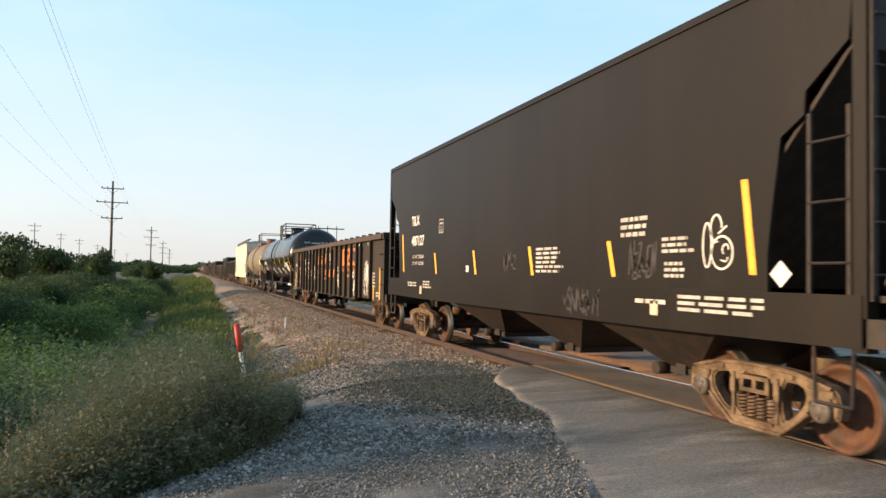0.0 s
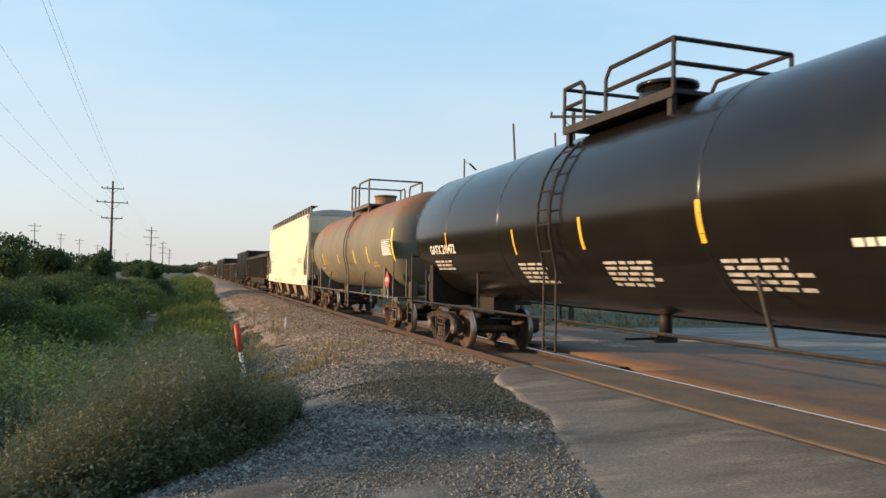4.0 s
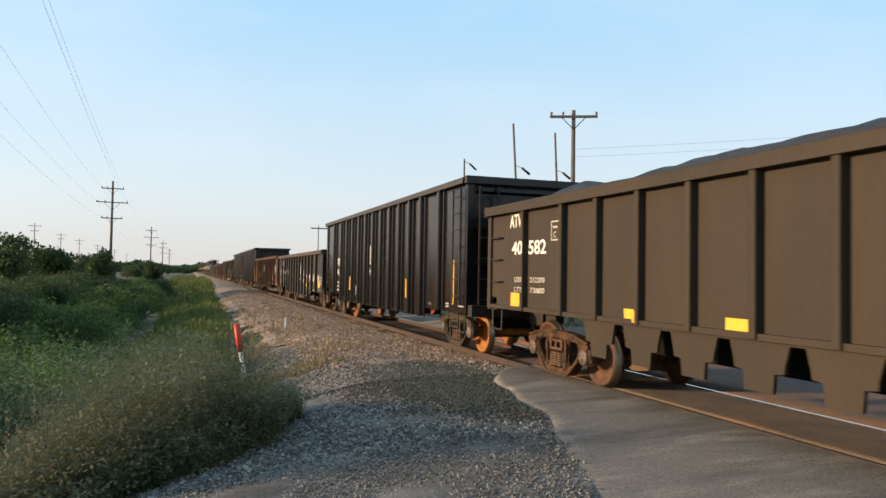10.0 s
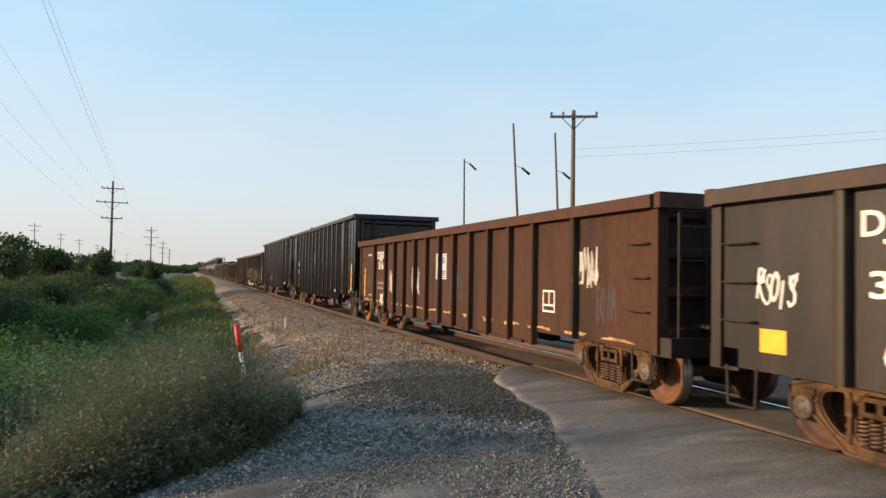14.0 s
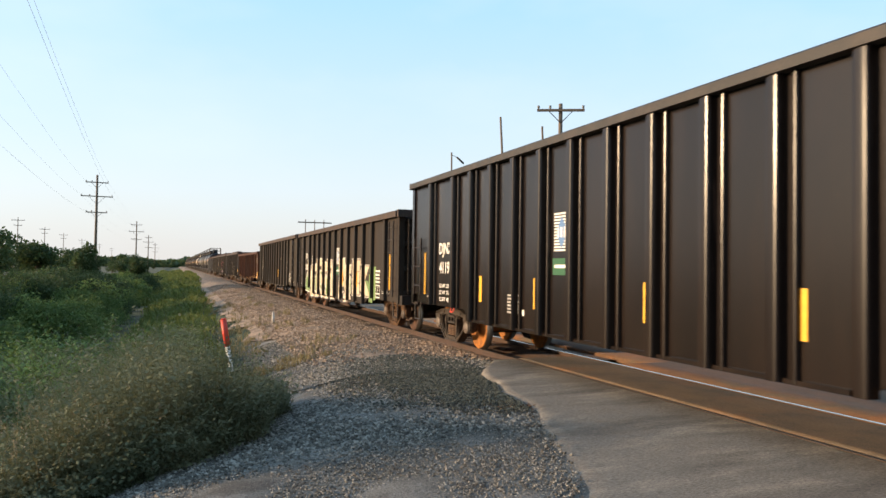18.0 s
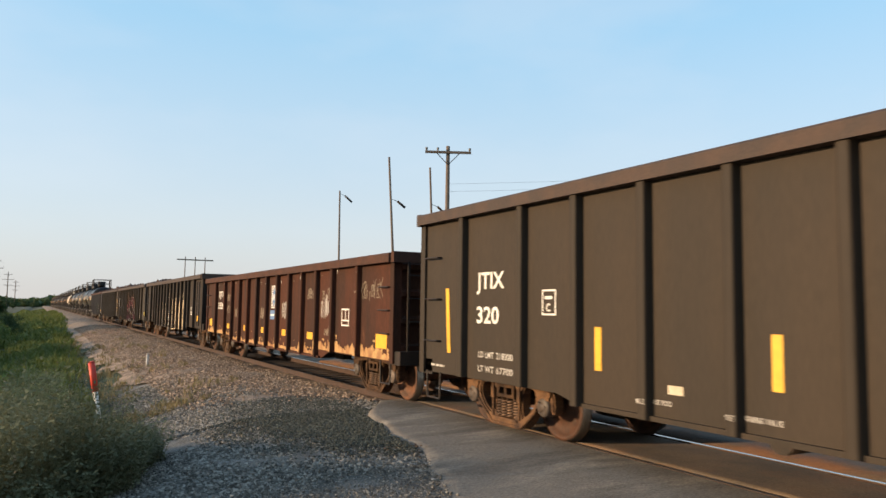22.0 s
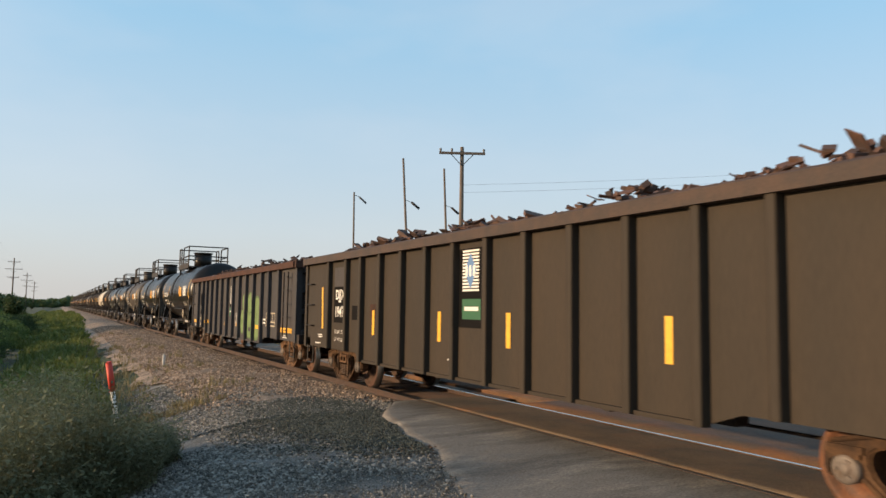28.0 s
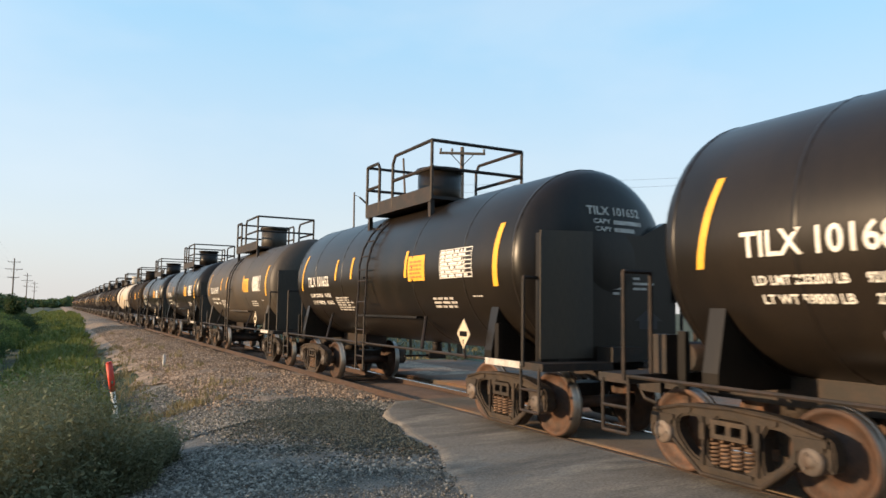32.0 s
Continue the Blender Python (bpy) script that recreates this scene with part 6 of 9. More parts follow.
c6.prints((bars(17.9, 1.50, 0.3, 0.18, 2, 3), bars(10.4, 1.18, 0.3, 0.1, 2, 3), bars(18.7, 2.1, 0.4, 0.2, 2, 3), bars(11.4, 1.42, 0.35, 0.05, 1, 3)), M_DIMWHITE, "small_print")
c6.paint("spray_tag", scrawl(15.15, 1.35, 0.6, 0.5, 8, 5, 0.03), M_WHITE)
c6.paint("spray_tag", scrawl(16.22, 1.58, 0.6, 0.3, 9, 4, 0.03), M_WHITE)
c6.paint("spray_tag", scrawl(13.4, 1.5, 0.6, 0.5, 10, 5, 0.04), M_GREY)


def tall_gondola(s0, s1, number, sh=0.0, pitch=None):
    """The tall black cars: alike but for their numbers."""
    c = gondola("gondola_car", f"tall black gondola car lettered {number}", s0, s1, 3.82, 0.90, M_BLACK, M_CHORDBLK, 13, deep=0.68, first=1.73 - sh, second=3.16 - sh, lead=1.73 + sh / 2, pitch=pitch, post_w=0.20, proud=0.12, double=True, chord_h=0.13, grabs=(), steel=M_TRUCKDK, wheel=M_WHEELNEW)
    c.letter("DJNX", 2.18 - sh, 2.06, 0.25, M_WHITE, 0.8)
    c.letter(number, 2.19 - sh, 1.63, 0.26, M_WHITE, 0.8)
    data_lines(c, 2.21 - sh, 1.31, 0.80, M_WHITE, 0.15, 0.088, (("LD LMT", "209200"), ("LT WT", "76800"), ("CUFT", "4014")))
    c.tape(1.13 - sh, 1.12, 0.11, 0.98)
    c.tape(15.6, 1.08, 0.12, 0.98)
    for u in (4.5, 6.95, 9.9, 12.25):
        c.tape(u - sh, 1.10, 0.12, 0.50)
    c.badge(7.66 - sh * 1.5, 2.05, 0.47)
    c.green_panel(7.62 - sh * 1.5, 1.66, 0.51, 0.26)
    c.prints((bars(5.55, 0.98, 0.42, 0.35, 6, 2), bars(1.35, 1.08, 0.2, 0.06, 1, 3), bars(15.2, 1.0, 0.25, 0.12, 2, 3), rect(16.0, 1.04, 0.4, 0.025)), M_DIMWHITE, "small_print")
    c.prints((rect(5.9, 0.95, 0.2, 0.1), rect(13.0, 0.97, 0.24, 0.11)), M_WHITE, "white_patch")
    c.paint("grey_patch", rect(13.9, 0.99, 0.25, 0.07), M_GREY)
    side_ladder(c, 0.72 - sh / 2, 1.1, 2.45, 3, 0.5)
    side_ladder(c, 16.1, 1.1, 3.6, 7, 0.46)
    for y in (c.L / 2 - 2.4, -c.L / 2 + 2.6):
        part("release_handle", built(lambda bm: pipe(bm, [(-1.30, 0, 0.88), (-1.34, 0.02, 0.79), (-1.34, 0.16, 0.78), (-1.30, 0.20, 0.88)], 0.017)), M_RED, c.car, "red release handle", at=pose(0, y, 0))
    return c


c7 = tall_gondola(118.75, 135.3, "41182")

c8 = gondola("gondola_car", "low scuffed black gondola car with white tags", 136.5, 152.8, 2.73, 0.80, M_OLDBLK, M_CHORD, 13, deep=0.55)
c8.letter("DJTX", 1.80, 2.14, 0.23, M_WHITE, 0.82)
c8.letter("318285", 1.88, 1.60, 0.24, M_WHITE, 1.7)
data_lines(c8, 2.1, 1.38, 1.4, M_DIMWHITE, 0.16, 0.08, (("LD LMT", "215000"), ("LT WT", "60000")))
c8.badge(9.34, 1.62, 0.46)
c8.green_panel(9.3, 1.2, 0.52, 0.3)
for u, w in ((0.6, 0.35), (4.45, 0.4), (6.45, 0.42), (8.5, 0.44), (11.42, 0.46), (15.02, 0.5)):
    c8.tape(u, 1.0 if u < 15 else 1.04, w, 0.15 if 1 < u < 15 else 0.24)
for i, (u, z, w, h) in enumerate(((0.55, 1.5, 0.5, 0.4), (2.0, 0.9, 0.75, 0.32), (4.1, 1.5, 0.55, 0.45), (4.15, 1.0, 0.6, 0.25), (5.3, 1.0, 0.6, 0.4), (7.5, 1.3, 0.4, 0.4), (10.42, 1.22, 0.56, 0.52), (12.05, 1.24, 0.55, 0.38), (14.9, 1.2, 1.05, 0.4), (13.6, 1.3, 0.3, 0.35))):
    c8.paint("spray_tag", scrawl(u, z, w, h, 70 + i, 6 if i in (6, 7) else 4, 0.03), M_WHITE if i != 5 else M_GREY)
c8.paint("spray_tag", scrawl(12.1, 0.90, 0.5, 0.18, 85, 5, 0.05), M_SPRAYGRN)
c8.prints((bars(13.5, 0.86, 0.6, 0.06, 1, 3), bars(15.15, 0.94, 0.3, 0.04, 1, 3), rect(15.7, 2.54, 0.3, 0.05)), M_WHITE, "small_print")

c9 = gondola("gondola_car", "low rust-brown gondola car with pale lettering", 153.95, 170.7, 2.80, 0.80, M_RUSTDK, M_CHORDRED, 13, deep=0.57, first=2.03, second=3.42)
c9.letter("DJJX", 2.24, 2.18, 0.23, M_WHITE, 0.95)
c9.letter("3163", 2.38, 1.87, 0.22, M_WHITE, 0.75)
data_lines(c9, 2.27, 1.40, 0.9, M_DIMWHITE, 0.15, 0.08, (("LD LMT", "220000"), ("LT WT", "66000")))
c9.paint("spray_tag", scrawl(2.5, 0.80, 0.78, 0.32, 91, 5, 0.035), M_WHITE)
for i, (u, z, w, h) in enumerate(((3.7, 1.2, 0.5, 0.6), (0.9, 1.35, 0.4, 0.3), (6.0, 1.2, 0.7, 0.7), (9.2, 1.2, 0.6, 0.6), (14.8, 1.6, 0.6, 0.6), (15.3, 1.1, 0.5, 0.5))):
    c9.paint("spray_tag", scrawl(u, z, w, h, 95 + i, 4, 0.035), M_GREY if i % 2 else M_DIMWHITE)
c9.tape(0.5, 0.97, 0.10, 0.9)
c9.tape(4.3, 1.22, 0.11, 0.5)
c9.badge(8.3, 1.65, 0.46)
c9.stencil_box(13.6, 1.15, 0.42, 0.36)
c9.paint("bare_patch", [p for i in range(14) for p in blob(0.9 + i * 1.15, 0.88, 0.55, 0.05, 60 + i, 40, 0.6, 0.6)], M_BARE)
c9.prints((bars(0.95, 2.3, 0.7, 0.1, 1, 3), bars(1.1, 1.02, 0.9, 0.04, 1, 3), rect(1.9, 0.95, 0.03, 0.35)), M_DIMWHITE, "small_print")

c10 = tall_gondola(171.7, 188.05, "41192")
c10.paint("chalk_scrawl", scrawl(5.45, 1.5, 0.5, 0.4, 17, 3, 0.012), M_GREY)
c11 = tall_gondola(188.95, 205.3, "41190", 0.36, 0.985)

# gondola with large cream letters
c12 = gondola("gondola_car", "dark gondola car with large cream spray-painted letters", 206.6, 222.9, 3.26, 0.80, M_BROWN, M_CHORD, 13, deep=0.58, grabs=(1,), first=1.25, second=2.72)
c12.letter("JTIX", 1.46, 2.10, 0.22, M_WHITE, 0.52)
c12.letter("280", 1.48, 1.60, 0.23, M_WHITE, 0.58)
LETTERS = (("E", 10.86, 1.16, 1.14), ("K", 11.96, 1.3, 0.95))
for i, (ch, u, w, h) in enumerate(LETTERS):
    def body(fat, k, m, label, lift, name, dx=0.0, dz=0.0):
        g = scaled(glyphs(ch, 1.0, fat, 1.0), w * k, h * k)
        c12.paint(name, [[(x + u + dx + w * (1 - k) / 2, y + dz + 0.83 + h * (1 - k) / 2) for x, y in p] for p in g], m, label, lift)
    e = 0.0006 * i
    c12.paint("spray_green", blob(u + w * 0.5, 1.08, w * 0.9, 0.5, 80 + i, 16, 0.15), M_SPRAYGRN, "green spray paint", 0.004 + 0.1 * e)
    body(0.20, 1.07, M_WHITE, "pale spray rim", 0.006 + e, "spray_rim", -0.05)
    body(0.17, 1.03, M_SPRAYDK, "dark spray shadow", 0.0062 + e, "spray_outline", -0.06)
    body(0.16, 1.02, M_SPRAYDK, "dark spray outline", 0.0064 + e, "spray_outline")
    body(0.13, 0.97, M_SPRAYCRM, f"cream letter {ch}", 0.0066 + e, "spray_letter")
def burner(side, pts, label, e):
    """A thick sprayed letter: dark shadow, pale rim, cream body."""
    side.fill("spray_outline", [(u + 0.13, z - 0.03) for u, z in pts], M_SPRAYDK, "dark spray shadow", 0.0050 + e, 0)
    side.outline("spray_outline", pts + pts[:1], 0.17, M_SPRAYDK, "dark spray outline", 0.0052 + e)
    side.outline("spray_rim", pts + pts[:1], 0.060, M_WHITE, "pale spray rim", 0.0054 + e)
    side.fill("spray_letter", pts, M_SPRAYCRM, label, 0.0058 + e, 0)


burner(c12, [(2.21, 1.98), (2.69, 2.03), (2.89, 1.56), (3.04, 1.53), (3.18, 2.02), (3.45, 1.98), (3.35, 1.51), (3.17, 1.05), (3.16, 0.73), (3.49, 0.63), (3.48, 0.48), (2.81, 0.47), (2.77, 0.6), (2.93, 0.71), (2.89, 1.04), (2.5, 1.36), (2.27, 1.67)], "cream letter Y", 0.0000)
burner(c12, [(3.49, 1.79), (4.48, 1.85), (4.5, 1.59), (3.9, 1.54), (3.91, 1.3), (4.28, 1.31), (4.29, 1.05), (3.92, 0.96), (3.93, 0.71), (4.59, 0.67), (4.63, 0.5), (3.61, 0.49), (3.49, 1.18)], "cream letter E", 0.0004)
burner(c12, [(4.49, 2.06), (5.57, 2.04), (5.65, 1.43), (5.46, 1.18), (5.68, 0.77), (5.89, 0.54), (5.26, 0.53), (5.04, 0.87), (4.94, 0.86), (4.9, 0.53), (4.59, 0.54)], "cream letter R", 0.0008)
burner(c12, [(5.74, 1.76), (6.06, 1.91), (6.53, 1.88), (6.71, 1.72), (6.71, 1.52), (6.53, 1.59), (6.21, 1.59), (6.14, 1.45), (6.45, 1.31), (6.78, 1.19), (6.84, 0.85), (6.73, 0.53), (6.37, 0.52), (5.99, 0.53), (5.79, 0.6), (5.76, 0.78), (6.2, 0.79), (6.22, 0.96), (5.98, 1.09), (5.75, 1.23)], "cream letter S", 0.0012)
burner(c12, [(6.7, 2.04), (7.33, 1.99), (7.37, 1.71), (7.49, 1.7), (7.56, 1.99), (7.88, 1.99), (7.86, 1.63), (7.65, 1.37), (7.61, 0.84), (7.88, 0.69), (7.88, 0.56), (7.18, 0.54), (7.18, 0.68), (7.3, 0.77), (7.25, 1.29), (6.88, 1.59), (6.71, 1.8)], "cream letter Y", 0.0016)
burner(c12, [(9.09, 1.81), (9.23, 2), (9.69, 2.04), (9.72, 1.82), (9.63, 1.62), (9.75, 1.25), (9.87, 0.82), (10, 0.8), (10, 0.57), (9.49, 0.54), (9.5, 0.63), (9.61, 0.85), (9.43, 0.88), (9.29, 0.82), (9.25, 0.61), (9.04, 0.6), (9.03, 0.78), (9.17, 0.86), (9.29, 1.41), (9.25, 1.6), (9.1, 1.66)], "cream letter A", 0.0020)
burner(c12, [(9.81, 1.82), (10.25, 1.77), (10.68, 1.8), (10.68, 1.53), (10.44, 1.54), (10.46, 0.77), (10.6, 0.73), (10.59, 0.6), (10.18, 0.58), (10.18, 0.67), (10.3, 0.74), (10.31, 1.46), (10.07, 1.54), (10.04, 1.38), (9.81, 1.34)], "cream letter T", 0.0024)
c12.outline("spray_rim", [(1.6, 1.08), (1.94, 1.44), (2.5, 1.48), (2.93, 1.15), (2.86, 0.87), (2.53, 0.62), (1.62, 0.66), (1.6, 1.08)], 0.04, M_WHITE, "pale spray rim", 0.0115)
c12.fill("spray_green", [(1.6, 1.08), (1.94, 1.44), (2.5, 1.48), (2.93, 1.15), (2.86, 0.87), (2.53, 0.62), (1.62, 0.66)], M_SPRAYGRN, "green spray paint", 0.0110)
c12.outline("spray_rim", [(3.97, 1.41), (4.44, 1.47), (4.57, 1.23), (4.39, 0.98), (4.56, 0.67), (4.03, 0.7), (3.97, 1.41)], 0.04, M_WHITE, "pale spray rim", 0.0115)
c12.fill("spray_green", [(3.97, 1.41), (4.44, 1.47), (4.57, 1.23), (4.39, 0.98), (4.56, 0.67), (4.03, 0.7)], M_SPRAYGRN, "green spray paint", 0.0110)
c12.outline("spray_rim", [(5.08, 1.55), (5.45, 1.57), (5.45, 1.42), (5.14, 1.38), (5.08, 1.55)], 0.04, M_WHITE, "pale spray rim", 0.0115)
c12.fill("spray_green", [(5.08, 1.55), (5.45, 1.57), (5.45, 1.42), (5.14, 1.38)], M_SPRAYGRN, "green spray paint", 0.0110)
c12.outline("spray_rim", [(5.12, 0.99), (5.35, 1.04), (5.38, 0.86), (5.16, 0.81), (5.12, 0.99)], 0.04, M_WHITE, "pale spray rim", 0.0115)
c12.fill("spray_green", [(5.12, 0.99), (5.35, 1.04), (5.38, 0.86), (5.16, 0.81)], M_SPRAYGRN, "green spray paint", 0.0110)
c12.outline("spray_rim", [(6.22, 0.96), (6.71, 0.84), (6.68, 0.64), (6.32, 0.61), (6.22, 0.96)], 0.04, M_WHITE, "pale spray rim", 0.0115)
c12.fill("spray_green", [(6.22, 0.96), (6.71, 0.84), (6.68, 0.64), (6.32, 0.61)], M_SPRAYGRN, "green spray paint", 0.0110)
c12.outline("spray_rim", [(6.71, 1.34), (6.96, 1.45), (7.21, 1.17), (7.19, 0.79), (7.04, 0.58), (6.87, 0.76), (6.71, 1.34)], 0.04, M_WHITE, "pale spray rim", 0.0115)
c12.fill("spray_green", [(6.71, 1.34), (6.96, 1.45), (7.21, 1.17), (7.19, 0.79), (7.04, 0.58), (6.87, 0.76)], M_SPRAYGRN, "green spray paint", 0.0110)
c12.outline("spray_rim", [(7.54, 1.38), (7.72, 1.52), (7.81, 1.27), (7.8, 0.83), (7.57, 0.83), (7.54, 1.38)], 0.04, M_WHITE, "pale spray rim", 0.0115)
c12.fill("spray_green", [(7.54, 1.38), (7.72, 1.52), (7.81, 1.27), (7.8, 0.83), (7.57, 0.83)], M_SPRAYGRN, "green spray paint", 0.0110)
c12.outline("spray_rim", [(8.84, 1.44), (9.14, 1.64), (9.17, 1.56), (8.94, 1.14), (8.86, 1.08), (8.84, 1.44)], 0.04, M_WHITE, "pale spray rim", 0.0115)
c12.fill("spray_green", [(8.84, 1.44), (9.14, 1.64), (9.17, 1.56), (8.94, 1.14), (8.86, 1.08)], M_SPRAYGRN, "green spray paint", 0.0110)
c12.outline("spray_rim", [(9.67, 1.67), (9.78, 1.72), (9.82, 1.45), (9.7, 1.37), (9.67, 1.67)], 0.04, M_WHITE, "pale spray rim", 0.0115)
c12.fill("spray_green", [(9.67, 1.67), (9.78, 1.72), (9.82, 1.45), (9.7, 1.37)], M_SPRAYGRN, "green spray paint", 0.0110)
c12.outline("spray_rim", [(9.82, 1.26), (10.16, 1.4), (10.23, 1.29), (10.19, 0.77), (9.84, 0.94), (9.82, 1.26)], 0.04, M_WHITE, "pale spray rim", 0.0115)
c12.fill("spray_green", [(9.82, 1.26), (10.16, 1.4), (10.23, 1.29), (10.19, 0.77), (9.84, 0.94)], M_SPRAYGRN, "green spray paint", 0.0110)
c12.outline("spray_rim", [(10.47, 1.38), (10.66, 1.41), (10.66, 0.85), (10.48, 0.8), (10.47, 1.38)], 0.04, M_WHITE, "pale spray rim", 0.0115)
c12.fill("spray_green", [(10.47, 1.38), (10.66, 1.41), (10.66, 0.85), (10.48, 0.8)], M_SPRAYGRN, "green spray paint", 0.0110)
c12.fill("spray_hole", [(3.9, 1.54), (4.49, 1.57), (4.49, 1.43), (3.9, 1.37)], M_SPRAYDK, "dark gap in the letter", 0.0118)
c12.fill("spray_hole", [(4.96, 1.76), (5.52, 1.76), (5.47, 1.61), (5.02, 1.58)], M_SPRAYDK, "dark gap in the letter", 0.0118)
c12.fill("spray_hole", [(7.14, 1.69), (7.39, 1.69), (7.32, 1.48), (7.22, 1.49)], M_SPRAYDK, "dark gap in the letter", 0.0118)
c12.fill("spray_hole", [(9.41, 1.56), (9.61, 1.24), (9.35, 1.19)], M_SPRAYDK, "dark gap in the letter", 0.0118)
c12.fill("spray_hole", [(9.25, 1.01), (9.61, 1.07), (9.77, 0.86), (9.69, 0.82), (9.59, 0.9), (9.37, 0.88), (9.26, 0.81)], M_SPRAYDK, "dark gap in the letter", 0.0118)
c12.fill("spray_hole", [(10.09, 1.54), (10.31, 1.46), (10.3, 0.75), (10.2, 0.77), (10.22, 1.29)], M_SPRAYDK, "dark gap in the letter", 0.0118)
c12.fill("spray_hole", [(5.92, 1.51), (6.16, 1.56), (6.12, 1.31), (5.97, 1.34)], M_SPRAYDK, "dark gap in the letter", 0.0118)
c12.prints((blob(13.5, 1.15, 0.75, 1.0, 7), blob(13.75, 1.65, 0.25, 0.25, 8)), M_SPRAYGRN, "spray_green")
c12.paint("dark_panel", rect(8.0, 0.86, 0.86, 1.1), M_OLDBLK, "", 0.002)
c12.badge(8.24, 1.86, 0.46)
c12.green_panel(8.2, 1.45, 0.52, 0.28)
c12.tape(0.60, 1.03, 0.11, 1.0)
for u in (4.28, 6.48, 9.3, 11.5):
    c12.paint("reflector_tape", rect(u, 1.10, 0.11, 0.47), M_YELLOW, lift=0.0124)
c12.tape(15.3, 1.1, 0.12, 1.0)
side_ladder(c12, 15.8, 0.95, 3.0, 6, 0.44)
c12.stencil_box(13.9, 0.84, 0.44, 0.38)
c12.prints((bars(13.88, 1.28, 0.48, 0.42, 4, 2), bars(15.0, 1.0, 0.4, 0.1, 2, 4), bars(0.4, 0.95, 0.6, 0.05, 1, 3)), M_WHITE, "small_print")
plate_c(c12, 3.05, 1.86, M_WHITE)

c13 = gondola("gondola_car", "plain dark brown gondola car with yellow tape", 223.9, 240.6, 3.28, 0.74, M_COAL, M_CHORD, 13, deep=0.63, grabs=(1,), trucks=1.85, first=1.29, second=2.81)
c13.letter("JTIX", 1.62, 2.04, 0.24, M_WHITE, 0.72)
c13.letter("320", 1.63, 1.55, 0.24, M_WHITE, 0.58)
data_lines(c13, 1.68, 1.06, 0.85, M_DIMWHITE, 0.2, 0.09, (("LD LMT", "218300"), ("LT WT", "67700")))
plate_c(c13, 3.2, 1.68, M_WHITE)
c13.tape(0.77, 1.07, 0.10, 0.99, lean=-0.07)
for u in (4.2, 6.5, 9.62, 12.4):
    c13.tape(u, 1.07, 0.11, 0.49)
c13.tape(15.1, 1.05, 0.12, 1.0)
side_ladder(c13, 15.85, 0.95, 3.0, 6, 0.44)
c13.prints((bars(0.25, 0.84, 0.55, 0.06, 1, 3), bars(13.6, 1.5, 0.3, 0.8, 6, 3), bars(15.2, 0.9, 0.5, 0.06, 1, 5)), M_DIMWHITE, "small_print")
c13.stencil_box(14.1, 0.95, 0.42, 0.4)
c13.prints((rect(5.3, 0.92, 0.2, 0.09), ribbon([(11.5, 2.4), (11.65, 2.1)], 0.05)), M_SPRAYCRM, "faded_print")

for text, u, z, w in (("RELEASE ROD", 4.95, 0.80, 0.5), ("RETAINING VALVE", 6.1, 0.78, 0.62)):
    c13.letter(text, u, z, 0.052, M_DIMWHITE, w * 0.8, 0.0008)
    c13.paint("arrow", [[(u - 0.07, z - 0.03), (u - 0.03, z + 0.02), (u - 0.11, z + 0.02)]], M_WHITE)

# rusted gondola
c14 = gondola("gondola_car", "rusted red-brown gondola car with a bare lower edge", 241.8, 258.2, 2.74, 0.78, M_RUSTCAR, M_CHORDRED, 13, deep=0.61, first=1.6, second=3.02)
c14.letter("DJTX", 1.88, 2.04, 0.22, M_WHITE, 0.70)
c14.letter("318267", 1.76, 1.64, 0.23, M_WHITE, 0.93)
c14.badge(8.50, 1.72, 0.48)
c14.paint("blue_panel", rect(8.42, 1.40, 0.56, 0.24), M_BLUE, "faded blue panel")
c14.paint("panel_bar", rect(8.48, 1.49, 0.44, 0.05), M_WHITE, "", 0.007)
for u, w in ((0.4, 0.42), (3.24, 0.46), (5.5, 0.42), (7.55, 0.42), (9.55, 0.42), (11.6, 0.44), (15.62, 0.5)):
    c14.tape(u, 1.0 if u > 1 else 1.02, w, 0.16 if 1 < u < 15 else 0.26)
edge_posts = sorted(c14.L / 2 - y for y in c14.posts)
for a, b in zip([0.1] + edge_posts, edge_posts + [c14.L - 0.1]):
    if b - a < 0.3:
        continue
    foot = 0.67 if 3.6 < (a + b) / 2 < c14.L - 3.6 else 0.80
    heavy = 0.55 + 0.6 * smooth(9, 15, a) + 0.35 * smooth(4, 1, a) + 0.3 * noise.noise((a, 4.0, 0.0))
    strip, n = [], int((b - a) / 0.022)
    for i in range(n):
        u = a + (b - a) * i / n
        h = heavy * (0.15 + 0.15 * noise.noise((u * 1.9, 1.0, 7.0)) + 0.10 * noise.noise((u * 8.0, 2.0, 7.0)) + 0.05 * noise.noise((u * 26.0, 3.0, 7.0)))
        if h > 0.012:
            strip.append((u, h))
    c14.paint("bare_patch", [[(u, foot), (u + (b - a) / n, foot), (u + (b - a) / n, foot + h), (u, foot + h)] for u, h in strip] or rect(a + 0.2, foot, 0.1, 0.03), M_BARE, "pale bare metal along the lower edge")
    for i in range(int(2 + 4 * heavy)):
        u, z = a + 0.1 + (b - a - 0.2) * rnd_unit(a * 3 + i), foot + 0.12 + 0.22 * rnd_unit(a * 5 + i * 1.7) ** 2
        c14.paint("bare_chip", blob(u, z, 0.03 + 0.07 * rnd_unit(i + a), 0.03 + 0.05 * rnd_unit(i * 2 + a), i + 40, 10, 0.6, 0.8), M_BARE)
